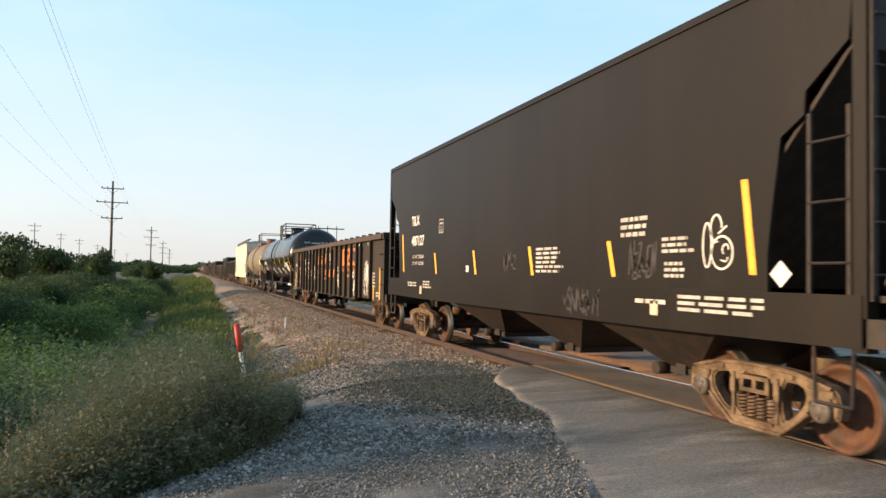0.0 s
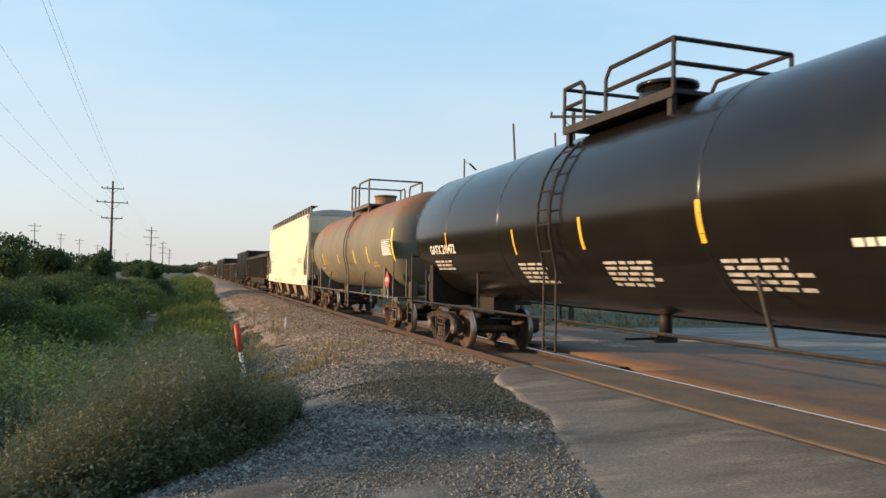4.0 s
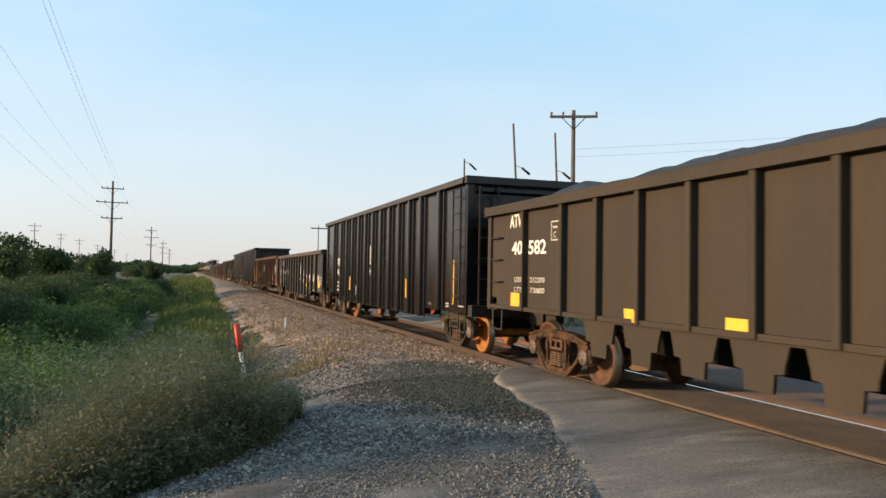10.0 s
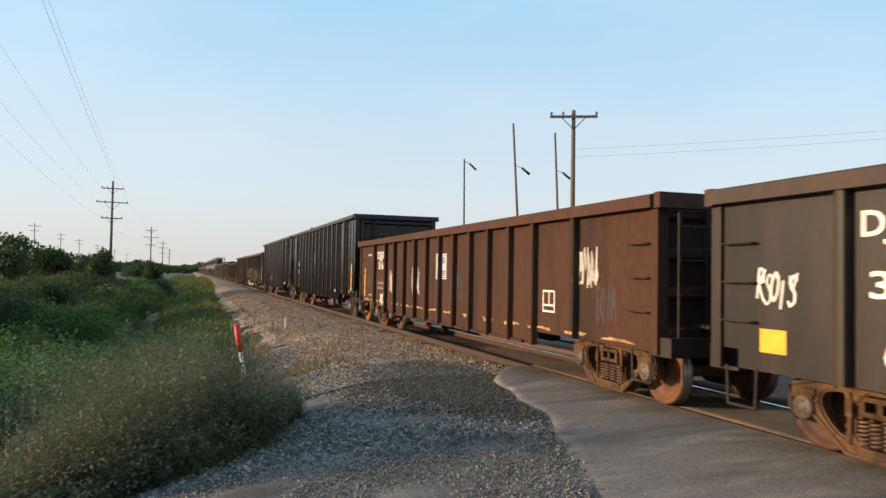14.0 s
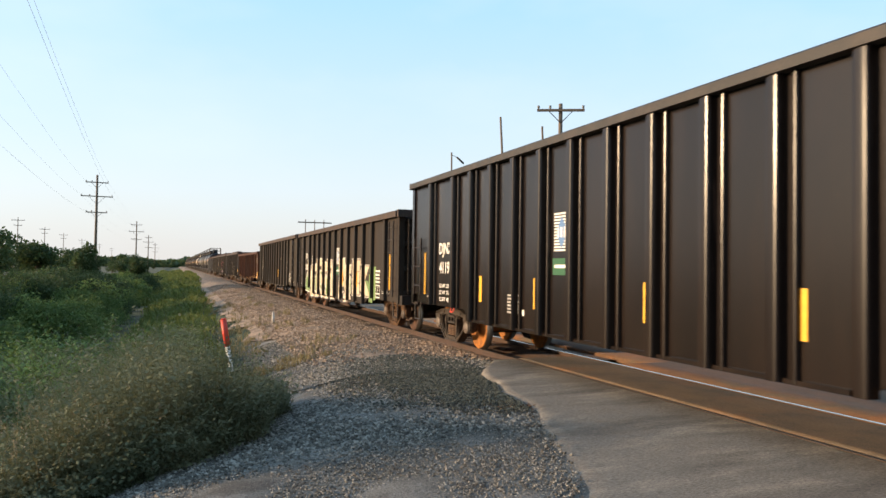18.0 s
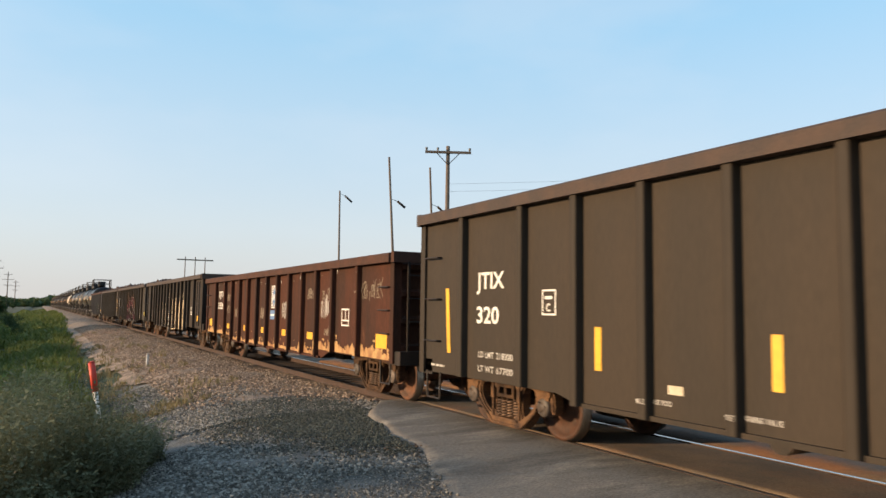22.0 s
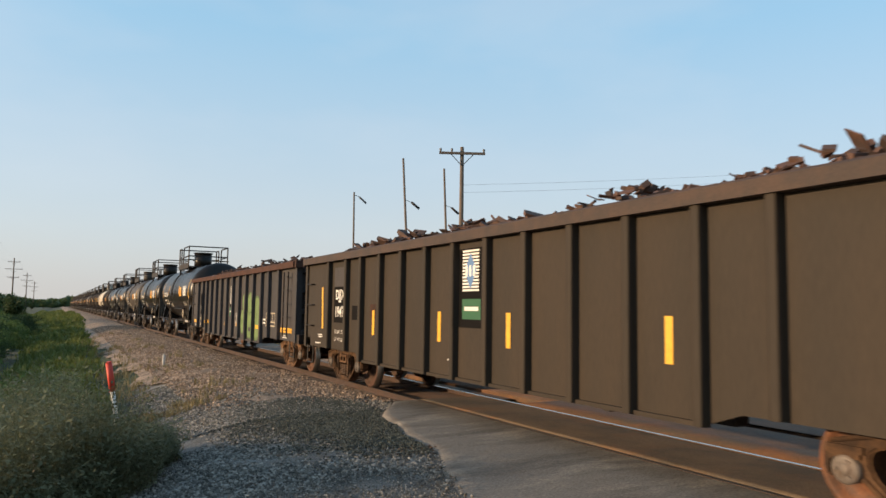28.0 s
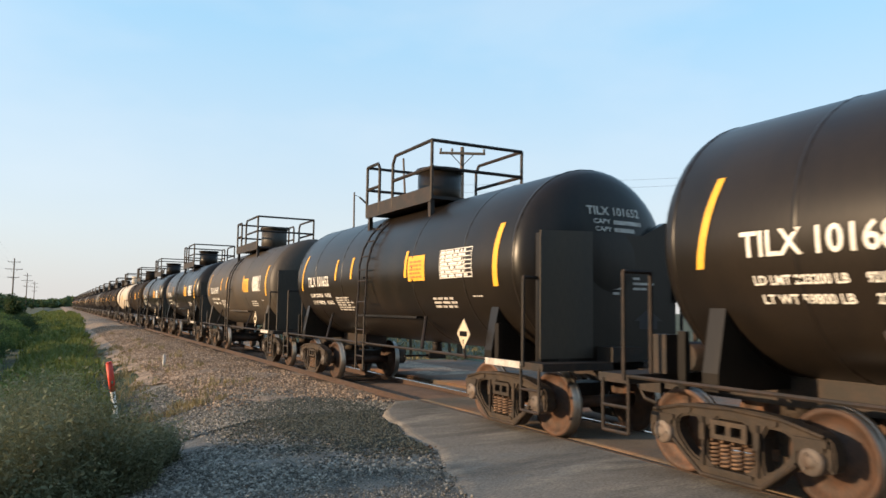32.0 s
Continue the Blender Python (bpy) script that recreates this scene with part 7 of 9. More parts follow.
for i, (u, z, w, h) in enumerate(((3.15, 1.9, 0.55, 0.26), (3.15, 1.52, 0.55, 0.28), (4.3, 1.4, 0.5, 0.3), (7.4, 1.4, 0.4, 0.3), (9.55, 1.45, 0.62, 0.42), (12.55, 1.55, 0.6, 0.42), (12.6, 1.95, 0.75, 0.20), (14.75, 1.95, 1.1, 0.30), (11.55, 1.95, 0.5, 0.22), (12.8, 1.12, 0.5, 0.18))):
    c14.paint("spray_tag", scrawl(u, z, w, h, 160 + i, 8, 0.018), M_DIMWHITE if i in (4, 5) else M_FADEINK)
c14.prints([rect(edge_posts[k] + 0.12 + 0.1 * math.sin(k * 4), 2.40 + 0.06 * math.sin(k * 7), 0.03, 0.05 + 0.03 * math.sin(k * 3)) for k in range(len(edge_posts))], M_DIMWHITE, "chalk_mark")
c14.stencil_box(13.82, 1.36, 0.42, 0.36)

# cream graffiti gondola
c15 = gondola("gondola_car", "dark gondola car with cream spray-painted shapes", 259.25, 275.5, 2.97, 0.84, M_BROWN, M_CHORD, 12, deep=0.67, grabs=(1,), first=1.65, second=3.65, extra=2.9)
c15.paint("number_patch", rect(1.95, 1.45, 0.85, 0.92), M_INK)
c15.letter("DJJX", 2.08, 2.02, 0.22, M_WHITE, 0.55, lift=0.008)
c15.letter("19510", 2.08, 1.64, 0.24, M_WHITE, 0.62, lift=0.008)
data_lines(c15, 2.05, 1.25, 0.7, M_WHITE, 0.15, 0.07, (("LD LMT", "222100"), ("LT WT", "64200")))
c15.paint("dark_panel", rect(7.68, 1.45, 0.80, 1.2), M_OLDBLK, "", 0.002)
c15.badge(7.87, 2.04, 0.5)
c15.green_panel(7.87, 1.58, 0.6, 0.30)
c15.fill("spray_block", [(3.78, 1.7), (4.57, 1.77), (4.59, 0.76), (3.77, 0.74)], M_SPRAYTAN, "thin tan spray-painted body")
c15.fill("spray_block", [(4.8, 1.75), (5.17, 1.78), (5.41, 1.66), (5.57, 1.46), (5.58, 0.78), (4.79, 0.77)], M_SPRAYTAN, "thin tan spray-painted body")
c15.fill("spray_block", [(5.76, 1.91), (5.88, 1.94), (5.88, 1.43), (6, 1.45), (6.02, 1.91), (6.44, 1.93), (6.47, 1.77), (6.53, 1.77), (6.53, 0.78), (5.77, 0.77)], M_SPRAYTAN, "thin tan spray-painted body")
c15.fill("spray_block", [(6.72, 1.76), (7.17, 1.8), (7.23, 1.65), (7.37, 0.7), (6.96, 0.7), (6.91, 1.03), (6.8, 1.02), (6.71, 0.69)], M_SPRAYTAN, "thin tan spray-painted body")
c15.outline("spray_line", [(3.8, 1.7), (4.55, 1.77)], 0.030, M_SPRAYCRM, "cream spray line")
c15.outline("spray_line", [(3.9, 1.78), (3.99, 2.15), (4.23, 2.32), (4.43, 2.23), (4.47, 1.87)], 0.030, M_SPRAYCRM, "cream spray line")
c15.outline("spray_line", [(4.07, 2.1), (4.21, 2.19), (4.33, 2.09)], 0.030, M_SPRAYCRM, "cream spray line")
c15.outline("spray_line", [(4.47, 1.25), (4.53, 1.74)], 0.030, M_SPRAYCRM, "cream spray line")
c15.outline("spray_line", [(3.77, 0.94), (4.11, 0.95)], 0.030, M_SPRAYCRM, "cream spray line")
c15.outline("spray_line", [(4.82, 1.75), (5.18, 1.78), (5.4, 1.64), (5.43, 1.45)], 0.030, M_SPRAYCRM, "cream spray line")
c15.outline("spray_line", [(5, 1.91), (5.13, 1.97), (5.15, 1.88)], 0.030, M_SPRAYCRM, "cream spray line")
c15.outline("spray_line", [(5.53, 1.76), (5.57, 1.31)], 0.030, M_SPRAYCRM, "cream spray line")
c15.outline("spray_line", [(5.17, 0.79), (5.41, 0.98), (5.35, 0.81)], 0.030, M_SPRAYCRM, "cream spray line")
c15.outline("spray_line", [(5.78, 1.92), (5.82, 1.41), (6, 1.43), (5.99, 1.86), (6.44, 1.93), (6.48, 1.36)], 0.030, M_SPRAYCRM, "cream spray line")
c15.outline("spray_line", [(6.01, 1.98), (6.09, 2.21), (6.15, 2.2), (6.02, 2.07), (6.17, 2.07)], 0.030, M_SPRAYCRM, "cream spray line")
c15.outline("spray_line", [(5.79, 0.69), (5.87, 0.99), (5.97, 0.71)], 0.030, M_SPRAYCRM, "cream spray line")
c15.outline("spray_line", [(5.93, 1.35), (6.07, 1.17)], 0.030, M_SPRAYCRM, "cream spray line")
c15.outline("spray_line", [(6.72, 1.76), (7.14, 1.79), (7.36, 1.14)], 0.030, M_SPRAYCRM, "cream spray line")
c15.outline("spray_line", [(6.68, 1.27), (6.79, 1.33), (6.82, 1.51), (6.8, 1.29)], 0.030, M_SPRAYCRM, "cream spray line")
c15.outline("spray_line", [(6.71, 0.71), (6.79, 1.04), (6.91, 1.04), (6.94, 0.7)], 0.030, M_SPRAYCRM, "cream spray line")
c15.outline("spray_line", [(6.76, 0.96), (6.85, 0.95), (6.83, 0.86)], 0.030, M_SPRAYCRM, "cream spray line")
c15.outline("spray_line", [(7.33, 1.59), (7.35, 1.69)], 0.030, M_SPRAYCRM, "cream spray line")
c15.paint("spray_line", loop(4.99, 1.19, 0.07, 0.20, 0.025), M_SPRAYCRM, "cream spray oval", 0.009)
c15.fill("spray_letter", [(8.87, 1.34), (8.93, 1.7), (9.1, 1.93), (9.33, 2.03), (9.62, 2.04), (9.64, 0.73), (9.15, 0.7), (8.93, 0.92)], M_SPRAYWORN, "broad mottled cream spray letter", 0.0040)
c15.fill("spray_letter", [(9.76, 2.08), (10.02, 2.06), (10.05, 1.98), (10.33, 1.9), (10.48, 1.67), (10.45, 0.79), (9.75, 0.74)], M_SPRAYWORN, "broad mottled cream spray letter", 0.0043)
c15.fill("spray_letter", [(10.74, 1.63), (10.84, 1.84), (11.02, 1.9), (11.22, 1.86), (11.35, 1.69), (11.39, 1.37), (11.36, 1.04), (11.25, 0.78), (11.07, 0.71), (10.82, 0.72), (10.73, 0.88)], M_SPRAYWORN, "broad mottled cream spray letter", 0.0046)
c15.fill("spray_letter", [(11.43, 1.85), (11.51, 1.91), (11.56, 1.87), (11.55, 0.8), (11.44, 0.87), (11.4, 1.32)], M_SPRAYWORN, "broad mottled cream spray letter", 0.0049)
c15.fill("spray_letter", [(11.65, 1.95), (12.17, 1.96), (12.13, 1.67), (11.92, 1.65), (11.84, 1.57), (11.87, 1.35), (11.96, 1.27), (11.97, 1.1), (11.93, 0.81), (11.63, 0.8)], M_SPRAYWORN, "broad mottled cream spray letter", 0.0052)
c15.fill("spray_letter", [(8.75, 0.64), (9.85, 0.7), (10.74, 0.75), (11.48, 0.75), (12.33, 0.76), (12.31, 0.69), (10.74, 0.68), (8.75, 0.59)], M_SPRAYWORN, "broad mottled cream spray letter", 0.0055)
c15.outline("spray_line", [(8.87, 1.34), (8.93, 1.7), (9.1, 1.93), (9.33, 2.03), (9.62, 2.04), (9.64, 0.73), (9.15, 0.7), (8.93, 0.92), (8.87, 1.34)], 0.028, M_SPRAYCRM, "cream outline", 0.0066)
c15.outline("spray_line", [(9.76, 2.08), (10.02, 2.06), (10.05, 1.98), (10.33, 1.9), (10.48, 1.67), (10.45, 0.79), (9.75, 0.74), (9.76, 2.08)], 0.028, M_SPRAYCRM, "cream outline", 0.0066)
c15.outline("spray_line", [(10.74, 1.63), (10.84, 1.84), (11.02, 1.9), (11.22, 1.86), (11.35, 1.69), (11.39, 1.37), (11.36, 1.04), (11.25, 0.78), (11.07, 0.71), (10.82, 0.72), (10.73, 0.88), (10.74, 1.63)], 0.028, M_SPRAYCRM, "cream outline", 0.0066)
c15.outline("spray_line", [(11.43, 1.85), (11.51, 1.91), (11.56, 1.87), (11.55, 0.8), (11.44, 0.87), (11.4, 1.32), (11.43, 1.85)], 0.028, M_SPRAYCRM, "cream outline", 0.0066)
c15.outline("spray_line", [(11.65, 1.95), (12.17, 1.96), (12.13, 1.67), (11.92, 1.65), (11.84, 1.57), (11.87, 1.35), (11.96, 1.27), (11.97, 1.1), (11.93, 0.81), (11.63, 0.8), (11.65, 1.95)], 0.028, M_SPRAYCRM, "cream outline", 0.0066)
c15.fill("spray_hole", [(9.14, 1.5), (9.38, 1.61), (9.51, 1.54), (9.53, 1.09), (9.38, 1.07), (9.19, 1.15)], M_BROWN, "dark gap in the letter", 0.0072)
c15.fill("spray_hole", [(9.92, 1.55), (10.06, 1.61), (10.15, 1.51), (10.14, 1.19), (10.02, 1.17), (9.94, 1.25)], M_BROWN, "dark gap in the letter", 0.0072)
c15.fill("spray_hole", [(10.9, 1.39), (11.02, 1.45), (11.11, 1.35), (11.1, 1.09), (10.98, 1.03), (10.89, 1.12)], M_BROWN, "dark gap in the letter", 0.0072)
c15.fill("spray_hole", [(11.77, 1.48), (11.87, 1.59), (11.92, 1.61), (11.92, 1.53), (11.85, 1.44), (11.86, 1.27), (11.97, 1.21), (11.97, 1.1), (11.81, 1.17)], M_BROWN, "dark gap in the letter", 0.0072)
c15.fill("spray_hole", [(11.96, 1.07), (12.19, 1.08), (12.18, 0.86), (11.95, 0.86)], M_BROWN, "dark gap in the letter", 0.0072)
c15.fill("spray_patch", [(10.81, 1.99), (10.88, 2.15), (11.03, 2.18), (11.08, 2.07), (11.02, 1.91), (10.84, 1.89)], M_SPRAYTAN, "dull olive-tan spray patch", 0.0080)
c15.fill("spray_patch", [(11.12, 2.2), (11.23, 2.23), (11.27, 2.12), (11.18, 2.04), (11.11, 2.09)], M_SPRAYTAN, "dull olive-tan spray patch", 0.0080)
c15.fill("spray_patch", [(12.29, 1.22), (12.36, 1.28), (12.4, 1.21), (12.38, 1.13), (12.3, 1.12)], M_SPRAYTAN, "dull olive-tan spray patch", 0.0080)
c15.fill("spray_patch", [(12.55, 0.97), (12.69, 1.04), (12.78, 1), (12.75, 0.85), (12.58, 0.82)], M_SPRAYTAN, "dull olive-tan spray patch", 0.0080)
c15.fill("spray_patch", [(12.01, 1.17), (12.24, 1.25), (12.25, 1.13), (12.15, 1.09), (12.02, 1.11)], M_SPRAYTAN, "dull olive-tan spray patch", 0.0080)
c15.fill("spray_patch", [(9.31, 1.3), (9.42, 1.38), (9.49, 1.25), (9.42, 1.08), (9.31, 1.13)], M_SPRAYTAN, "dull olive-tan spray patch", 0.0080)
c15.fill("spray_patch", [(11.84, 1.44), (11.92, 1.52), (12.03, 1.45), (12.02, 1.28), (11.91, 1.23), (11.84, 1.31)], M_SPRAYTAN, "dull olive-tan spray patch", 0.0080)
c15.fill("spray_patch", [(10.92, 1.31), (11.01, 1.39), (11.08, 1.3), (11.06, 1.16), (10.95, 1.12)], M_SPRAYTAN, "dull olive-tan spray patch", 0.0080)
c15.outline("spray_line", [(8.99, 1.77), (8.81, 2.06), (8.87, 1.7)], 0.026, M_SPRAYCRM, "thin cream stroke", 0.0092)
c15.outline("spray_line", [(9.1, 1.35), (9.48, 1.4), (9.5, 1.51), (9.33, 1.45)], 0.026, M_SPRAYCRM, "thin cream stroke", 0.0092)
c15.outline("spray_line", [(9.49, 1.54), (9.5, 1.08), (9.31, 1.19), (9.33, 1.3)], 0.026, M_SPRAYCRM, "thin cream stroke", 0.0092)
c15.outline("spray_line", [(9.57, 2.04), (9.6, 0.73)], 0.026, M_SPRAYCRM, "thin cream stroke", 0.0092)
c15.outline("spray_line", [(9.79, 2.08), (10.06, 2.04), (10.02, 1.99), (9.86, 1.98)], 0.026, M_SPRAYCRM, "thin cream stroke", 0.0092)
c15.outline("spray_line", [(9.94, 1.99), (9.95, 0.79)], 0.026, M_SPRAYCRM, "thin cream stroke", 0.0092)
c15.outline("spray_line", [(10.26, 1.92), (10.44, 2.11), (10.42, 1.88)], 0.026, M_SPRAYCRM, "thin cream stroke", 0.0092)
c15.outline("spray_line", [(10.48, 1.72), (10.59, 1.78), (10.56, 1.57), (10.47, 1.41), (10.48, 0.8)], 0.026, M_SPRAYCRM, "thin cream stroke", 0.0092)
c15.outline("spray_line", [(10.74, 1.18), (10.81, 1.04), (11.1, 1.09)], 0.026, M_SPRAYCRM, "thin cream stroke", 0.0092)
c15.outline("spray_line", [(10.94, 1.03), (11.01, 1.16), (10.92, 1.29), (10.96, 1.41)], 0.026, M_SPRAYCRM, "thin cream stroke", 0.0092)
c15.outline("spray_line", [(11.22, 1.86), (11.42, 2.2), (11.39, 2.11)], 0.026, M_SPRAYCRM, "thin cream stroke", 0.0092)
c15.outline("spray_line", [(11.76, 2.05), (11.76, 2.32), (11.81, 2.22), (11.79, 2.03)], 0.026, M_SPRAYCRM, "thin cream stroke", 0.0092)
c15.outline("spray_line", [(11.99, 1.97), (12.03, 2.08), (12.32, 2.08)], 0.026, M_SPRAYCRM, "thin cream stroke", 0.0092)
c15.outline("spray_line", [(11.92, 1.61), (12.1, 1.65), (12.31, 1.64)], 0.026, M_SPRAYCRM, "thin cream stroke", 0.0092)
c15.outline("spray_line", [(12.02, 1.58), (12.25, 1.52), (12.32, 1.4), (12.26, 1.26), (12.08, 1.18)], 0.026, M_SPRAYCRM, "thin cream stroke", 0.0092)
c15.outline("spray_line", [(11.79, 1.09), (11.87, 1.48), (11.92, 1.51), (11.95, 1.36)], 0.026, M_SPRAYCRM, "thin cream stroke", 0.0092)
c15.paint("reflector_tape", rect(9.97, 0.94, 0.45, 0.13), M_YELLOW, lift=0.0105)
c15.prints((scrawl(7.75, 1.28, 0.55, 0.2, 210, 5, 0.03), scrawl(7.75, 1.02, 0.6, 0.2, 211, 5, 0.03), scrawl(7.75, 0.74, 0.5, 0.18, 212, 5, 0.03)), M_WHITE, "spray_tag")
for u, w in ((0.9, 0.3), (3.2, 0.35), (6.0, 0.4), (12.2, 0.35), (15.0, 0.44)):
    c15.tape(u, 1.12, w, 0.18 if u < 14 else 0.22)
c15.stencil_box(13.7, 1.36, 0.5, 0.3)
side_ladder(c15, 15.75, 0.95, 2.7, 5)

# pink graffiti gondola
c16 = gondola("gondola_car", "dark gondola car with pink spray paint and a scrap load", 276.65, 293.15, 2.98, 0.82, M_COAL, M_CHORD, 12, deep=0.64, first=1.6, second=3.75, extra=2.95)
heap(c16, M_SCRAP, 2.86, 0.40, 4, 70, label="rusty scrap metal load")
c16.letter("DJJX", 2.2, 2.01, 0.22, M_WHITE, 0.7)
c16.letter("19532", 2.2, 1.49, 0.25, M_WHITE, 0.7)
c16.paint("number_patch", rect(1.12, 1.6, 0.52, 0.62), M_WHITE)
c16.paint("patch_shape", ribbon([(1.2, 1.7), (1.35, 2.1), (1.5, 1.8), (1.45, 1.65)], 0.09), M_INK, "", 0.008)
c16.fill("spray_glow", [(7.5, 2.28), (7.69, 2.57), (8.32, 2.57), (8.58, 2.18), (8.95, 2.37), (9.41, 2.41), (9.83, 2.26), (10.03, 2.38), (10.4, 2.53), (10.75, 2.42), (10.83, 2.28), (10.03, 2.13), (8.71, 1.97), (7.78, 1.76), (7.58, 0.87), (7.44, 1.16)], M_GLOW, "orange spray haze", 0.004)
c16.fill("spray_glow", [(11.27, 2.26), (11.66, 2.19), (11.8, 1.98), (11.82, 1.59), (11.65, 1.43), (11.48, 2.04)], M_GLOW, "orange spray haze", 0.004)
c16.fill("spray_glow", [(11.81, 1.29), (12.16, 1.46), (12.21, 1.04), (12.38, 0.72), (12.2, 0.67), (11.91, 1.11)], M_GLOW, "orange spray haze", 0.004)
c16.fill("spray_glow", [(9.53, 0.65), (9.79, 1.28), (10.03, 1.36), (10.05, 0.64)], M_GLOW, "orange spray haze", 0.004)
c16.fill("spray_fill", [(7.97, 1.01), (8.21, 1.13), (8.66, 1.09), (8.85, 1.1), (8.79, 0.7), (7.59, 0.64), (7.62, 1.02)], M_WINE, "wine-red spray fill", 0.0055)
c16.fill("spray_fill", [(8.85, 0.71), (8.96, 1.11), (9.17, 1.32), (9.65, 1.28), (9.81, 1.04), (10.07, 0.95), (10.03, 0.64), (9.53, 0.66), (9.15, 0.67)], M_WINE, "wine-red spray fill", 0.0057)
c16.fill("spray_fill", [(10.07, 1.18), (10.73, 1.25), (11.06, 1.14), (11.21, 0.74), (10.9, 0.68), (10.66, 0.97), (10.4, 0.65), (10.12, 0.66)], M_WINE, "wine-red spray fill", 0.0059)
c16.fill("spray_fill", [(10.91, 1.13), (11.42, 1.27), (11.72, 1.39), (11.79, 1.15), (12.16, 0.81), (12.17, 0.66), (11.71, 0.77), (11.57, 0.98), (11.43, 0.66), (11.21, 0.67), (11.06, 0.93)], M_WINE, "wine-red spray fill", 0.0061)
c16.fill("spray_fill", [(7.72, 1.32), (7.64, 1.54), (7.95, 1.96), (8.19, 2.23), (8.51, 2.17), (8.66, 2.01), (8.74, 1.5), (8.57, 1.23), (8.34, 1.28), (8.21, 1.06), (7.97, 1.01)], M_PINK, "pink spray fill", 0.0065)
c16.fill("spray_fill", [(8.76, 2.04), (8.95, 2.1), (9, 1.9), (9.14, 2.29), (9.34, 2.23), (9.39, 1.95), (9.85, 2.04), (9.87, 1.77), (9.6, 1.58), (9.65, 1.28), (9.37, 1.14), (9.17, 1.32), (8.96, 1.36), (8.79, 1.5)], M_PINK, "pink spray fill", 0.0067)
c16.fill("spray_fill", [(10.01, 1.65), (10.09, 2.1), (10.26, 2.23), (10.67, 2.23), (10.72, 2.06), (10.4, 1.94), (10.4, 1.72), (10.73, 1.61), (10.73, 1.25), (10.22, 1.19), (10.03, 1.3)], M_PINK, "pink spray fill", 0.0069)
c16.fill("spray_fill", [(10.67, 2.23), (11.27, 2.24), (11.49, 2.03), (11.67, 1.66), (11.63, 1.43), (11.37, 1.32), (11.42, 1.17), (10.83, 1.12), (10.84, 1.56), (10.71, 1.56), (10.7, 2.06)], M_PINK, "pink spray fill", 0.0071)
c16.fill("spray_hole", [(8.59, 1.49), (8.77, 1.4), (8.87, 1.1), (8.72, 1.03), (8.5, 1.22)], M_SPRAYDK, "dark gap between the letters", 0.0078)
c16.fill("spray_hole", [(9.17, 1.32), (9.31, 1.2), (9.37, 0.95), (9.17, 0.87), (9.1, 1.12)], M_GLOW, "dark gap between the letters", 0.0078)
c16.fill("spray_hole", [(9.75, 1.53), (9.95, 1.59), (9.99, 1.18), (9.83, 1.17)], M_SPRAYDK, "dark gap between the letters", 0.0078)
c16.fill("spray_hole", [(11.26, 1.84), (11.37, 1.81), (11.37, 1.63), (11.27, 1.65)], M_SPRAYDK, "dark gap between the letters", 0.0078)
c16.fill("spray_hole", [(10.4, 1.95), (10.66, 2.05), (10.73, 1.61), (10.45, 1.71)], M_GLOW, "dark gap between the letters", 0.0078)
c16.fill("spray_hole", [(10.22, 1.26), (10.51, 1.29), (10.49, 1.15), (10.25, 1.12)], M_SPRAYDK, "dark gap between the letters", 0.0078)
c16.fill("spray_hole", [(11.52, 1.17), (11.67, 1.09), (11.64, 0.93), (11.53, 1)], M_SPRAYDK, "dark gap between the letters", 0.0078)
c16.outline("spray_outline", [(7.49, 1.57), (7.78, 1.54), (8.09, 1.96), (8.05, 2.21), (8.32, 2.27), (8.53, 2.16), (8.69, 2)], 0.085, M_SPRAYDK, "dark spray outline", 0.0082)
c16.outline("spray_rim", [(7.49, 1.57), (7.78, 1.54), (8.09, 1.96), (8.05, 2.21), (8.32, 2.27), (8.53, 2.16), (8.69, 2)], 0.045, M_WHITE, "white spray outline", 0.0090)
c16.outline("spray_outline", [(7.49, 1.56), (7.76, 1.38), (8.21, 1.36), (7.96, 1.12), (7.59, 1.08), (7.54, 0.65), (8.22, 0.82), (8.37, 0.76)], 0.085, M_SPRAYDK, "dark spray outline", 0.0082)
c16.outline("spray_rim", [(7.49, 1.56), (7.76, 1.38), (8.21, 1.36), (7.96, 1.12), (7.59, 1.08), (7.54, 0.65), (8.22, 0.82), (8.37, 0.76)], 0.045, M_WHITE, "white spray outline", 0.0090)
c16.outline("spray_outline", [(8.21, 1.06), (8.42, 1.35), (8.57, 1.19), (8.72, 1.26), (8.69, 1.5), (8.49, 1.75)], 0.085, M_SPRAYDK, "dark spray outline", 0.0082)
c16.outline("spray_rim", [(8.21, 1.06), (8.42, 1.35), (8.57, 1.19), (8.72, 1.26), (8.69, 1.5), (8.49, 1.75)], 0.045, M_WHITE, "white spray outline", 0.0090)
c16.outline("spray_outline", [(8.76, 2.06), (8.95, 2.1), (9.03, 1.9), (9.12, 2.23), (9.3, 2.31), (9.41, 2.15), (9.39, 1.95), (9.87, 2.05), (9.87, 1.77), (9.63, 1.57), (9.71, 1.16), (9.99, 0.94)], 0.085, M_SPRAYDK, "dark spray outline", 0.0082)
c16.outline("spray_rim", [(8.76, 2.06), (8.95, 2.1), (9.03, 1.9), (9.12, 2.23), (9.3, 2.31), (9.41, 2.15), (9.39, 1.95), (9.87, 2.05), (9.87, 1.77), (9.63, 1.57), (9.71, 1.16), (9.99, 0.94)], 0.045, M_WHITE, "white spray outline", 0.0090)
c16.outline("spray_outline", [(8.77, 1.5), (8.96, 1.36), (9.17, 1.34), (9.37, 0.95), (9.15, 0.83), (9.18, 0.68)], 0.085, M_SPRAYDK, "dark spray outline", 0.0082)
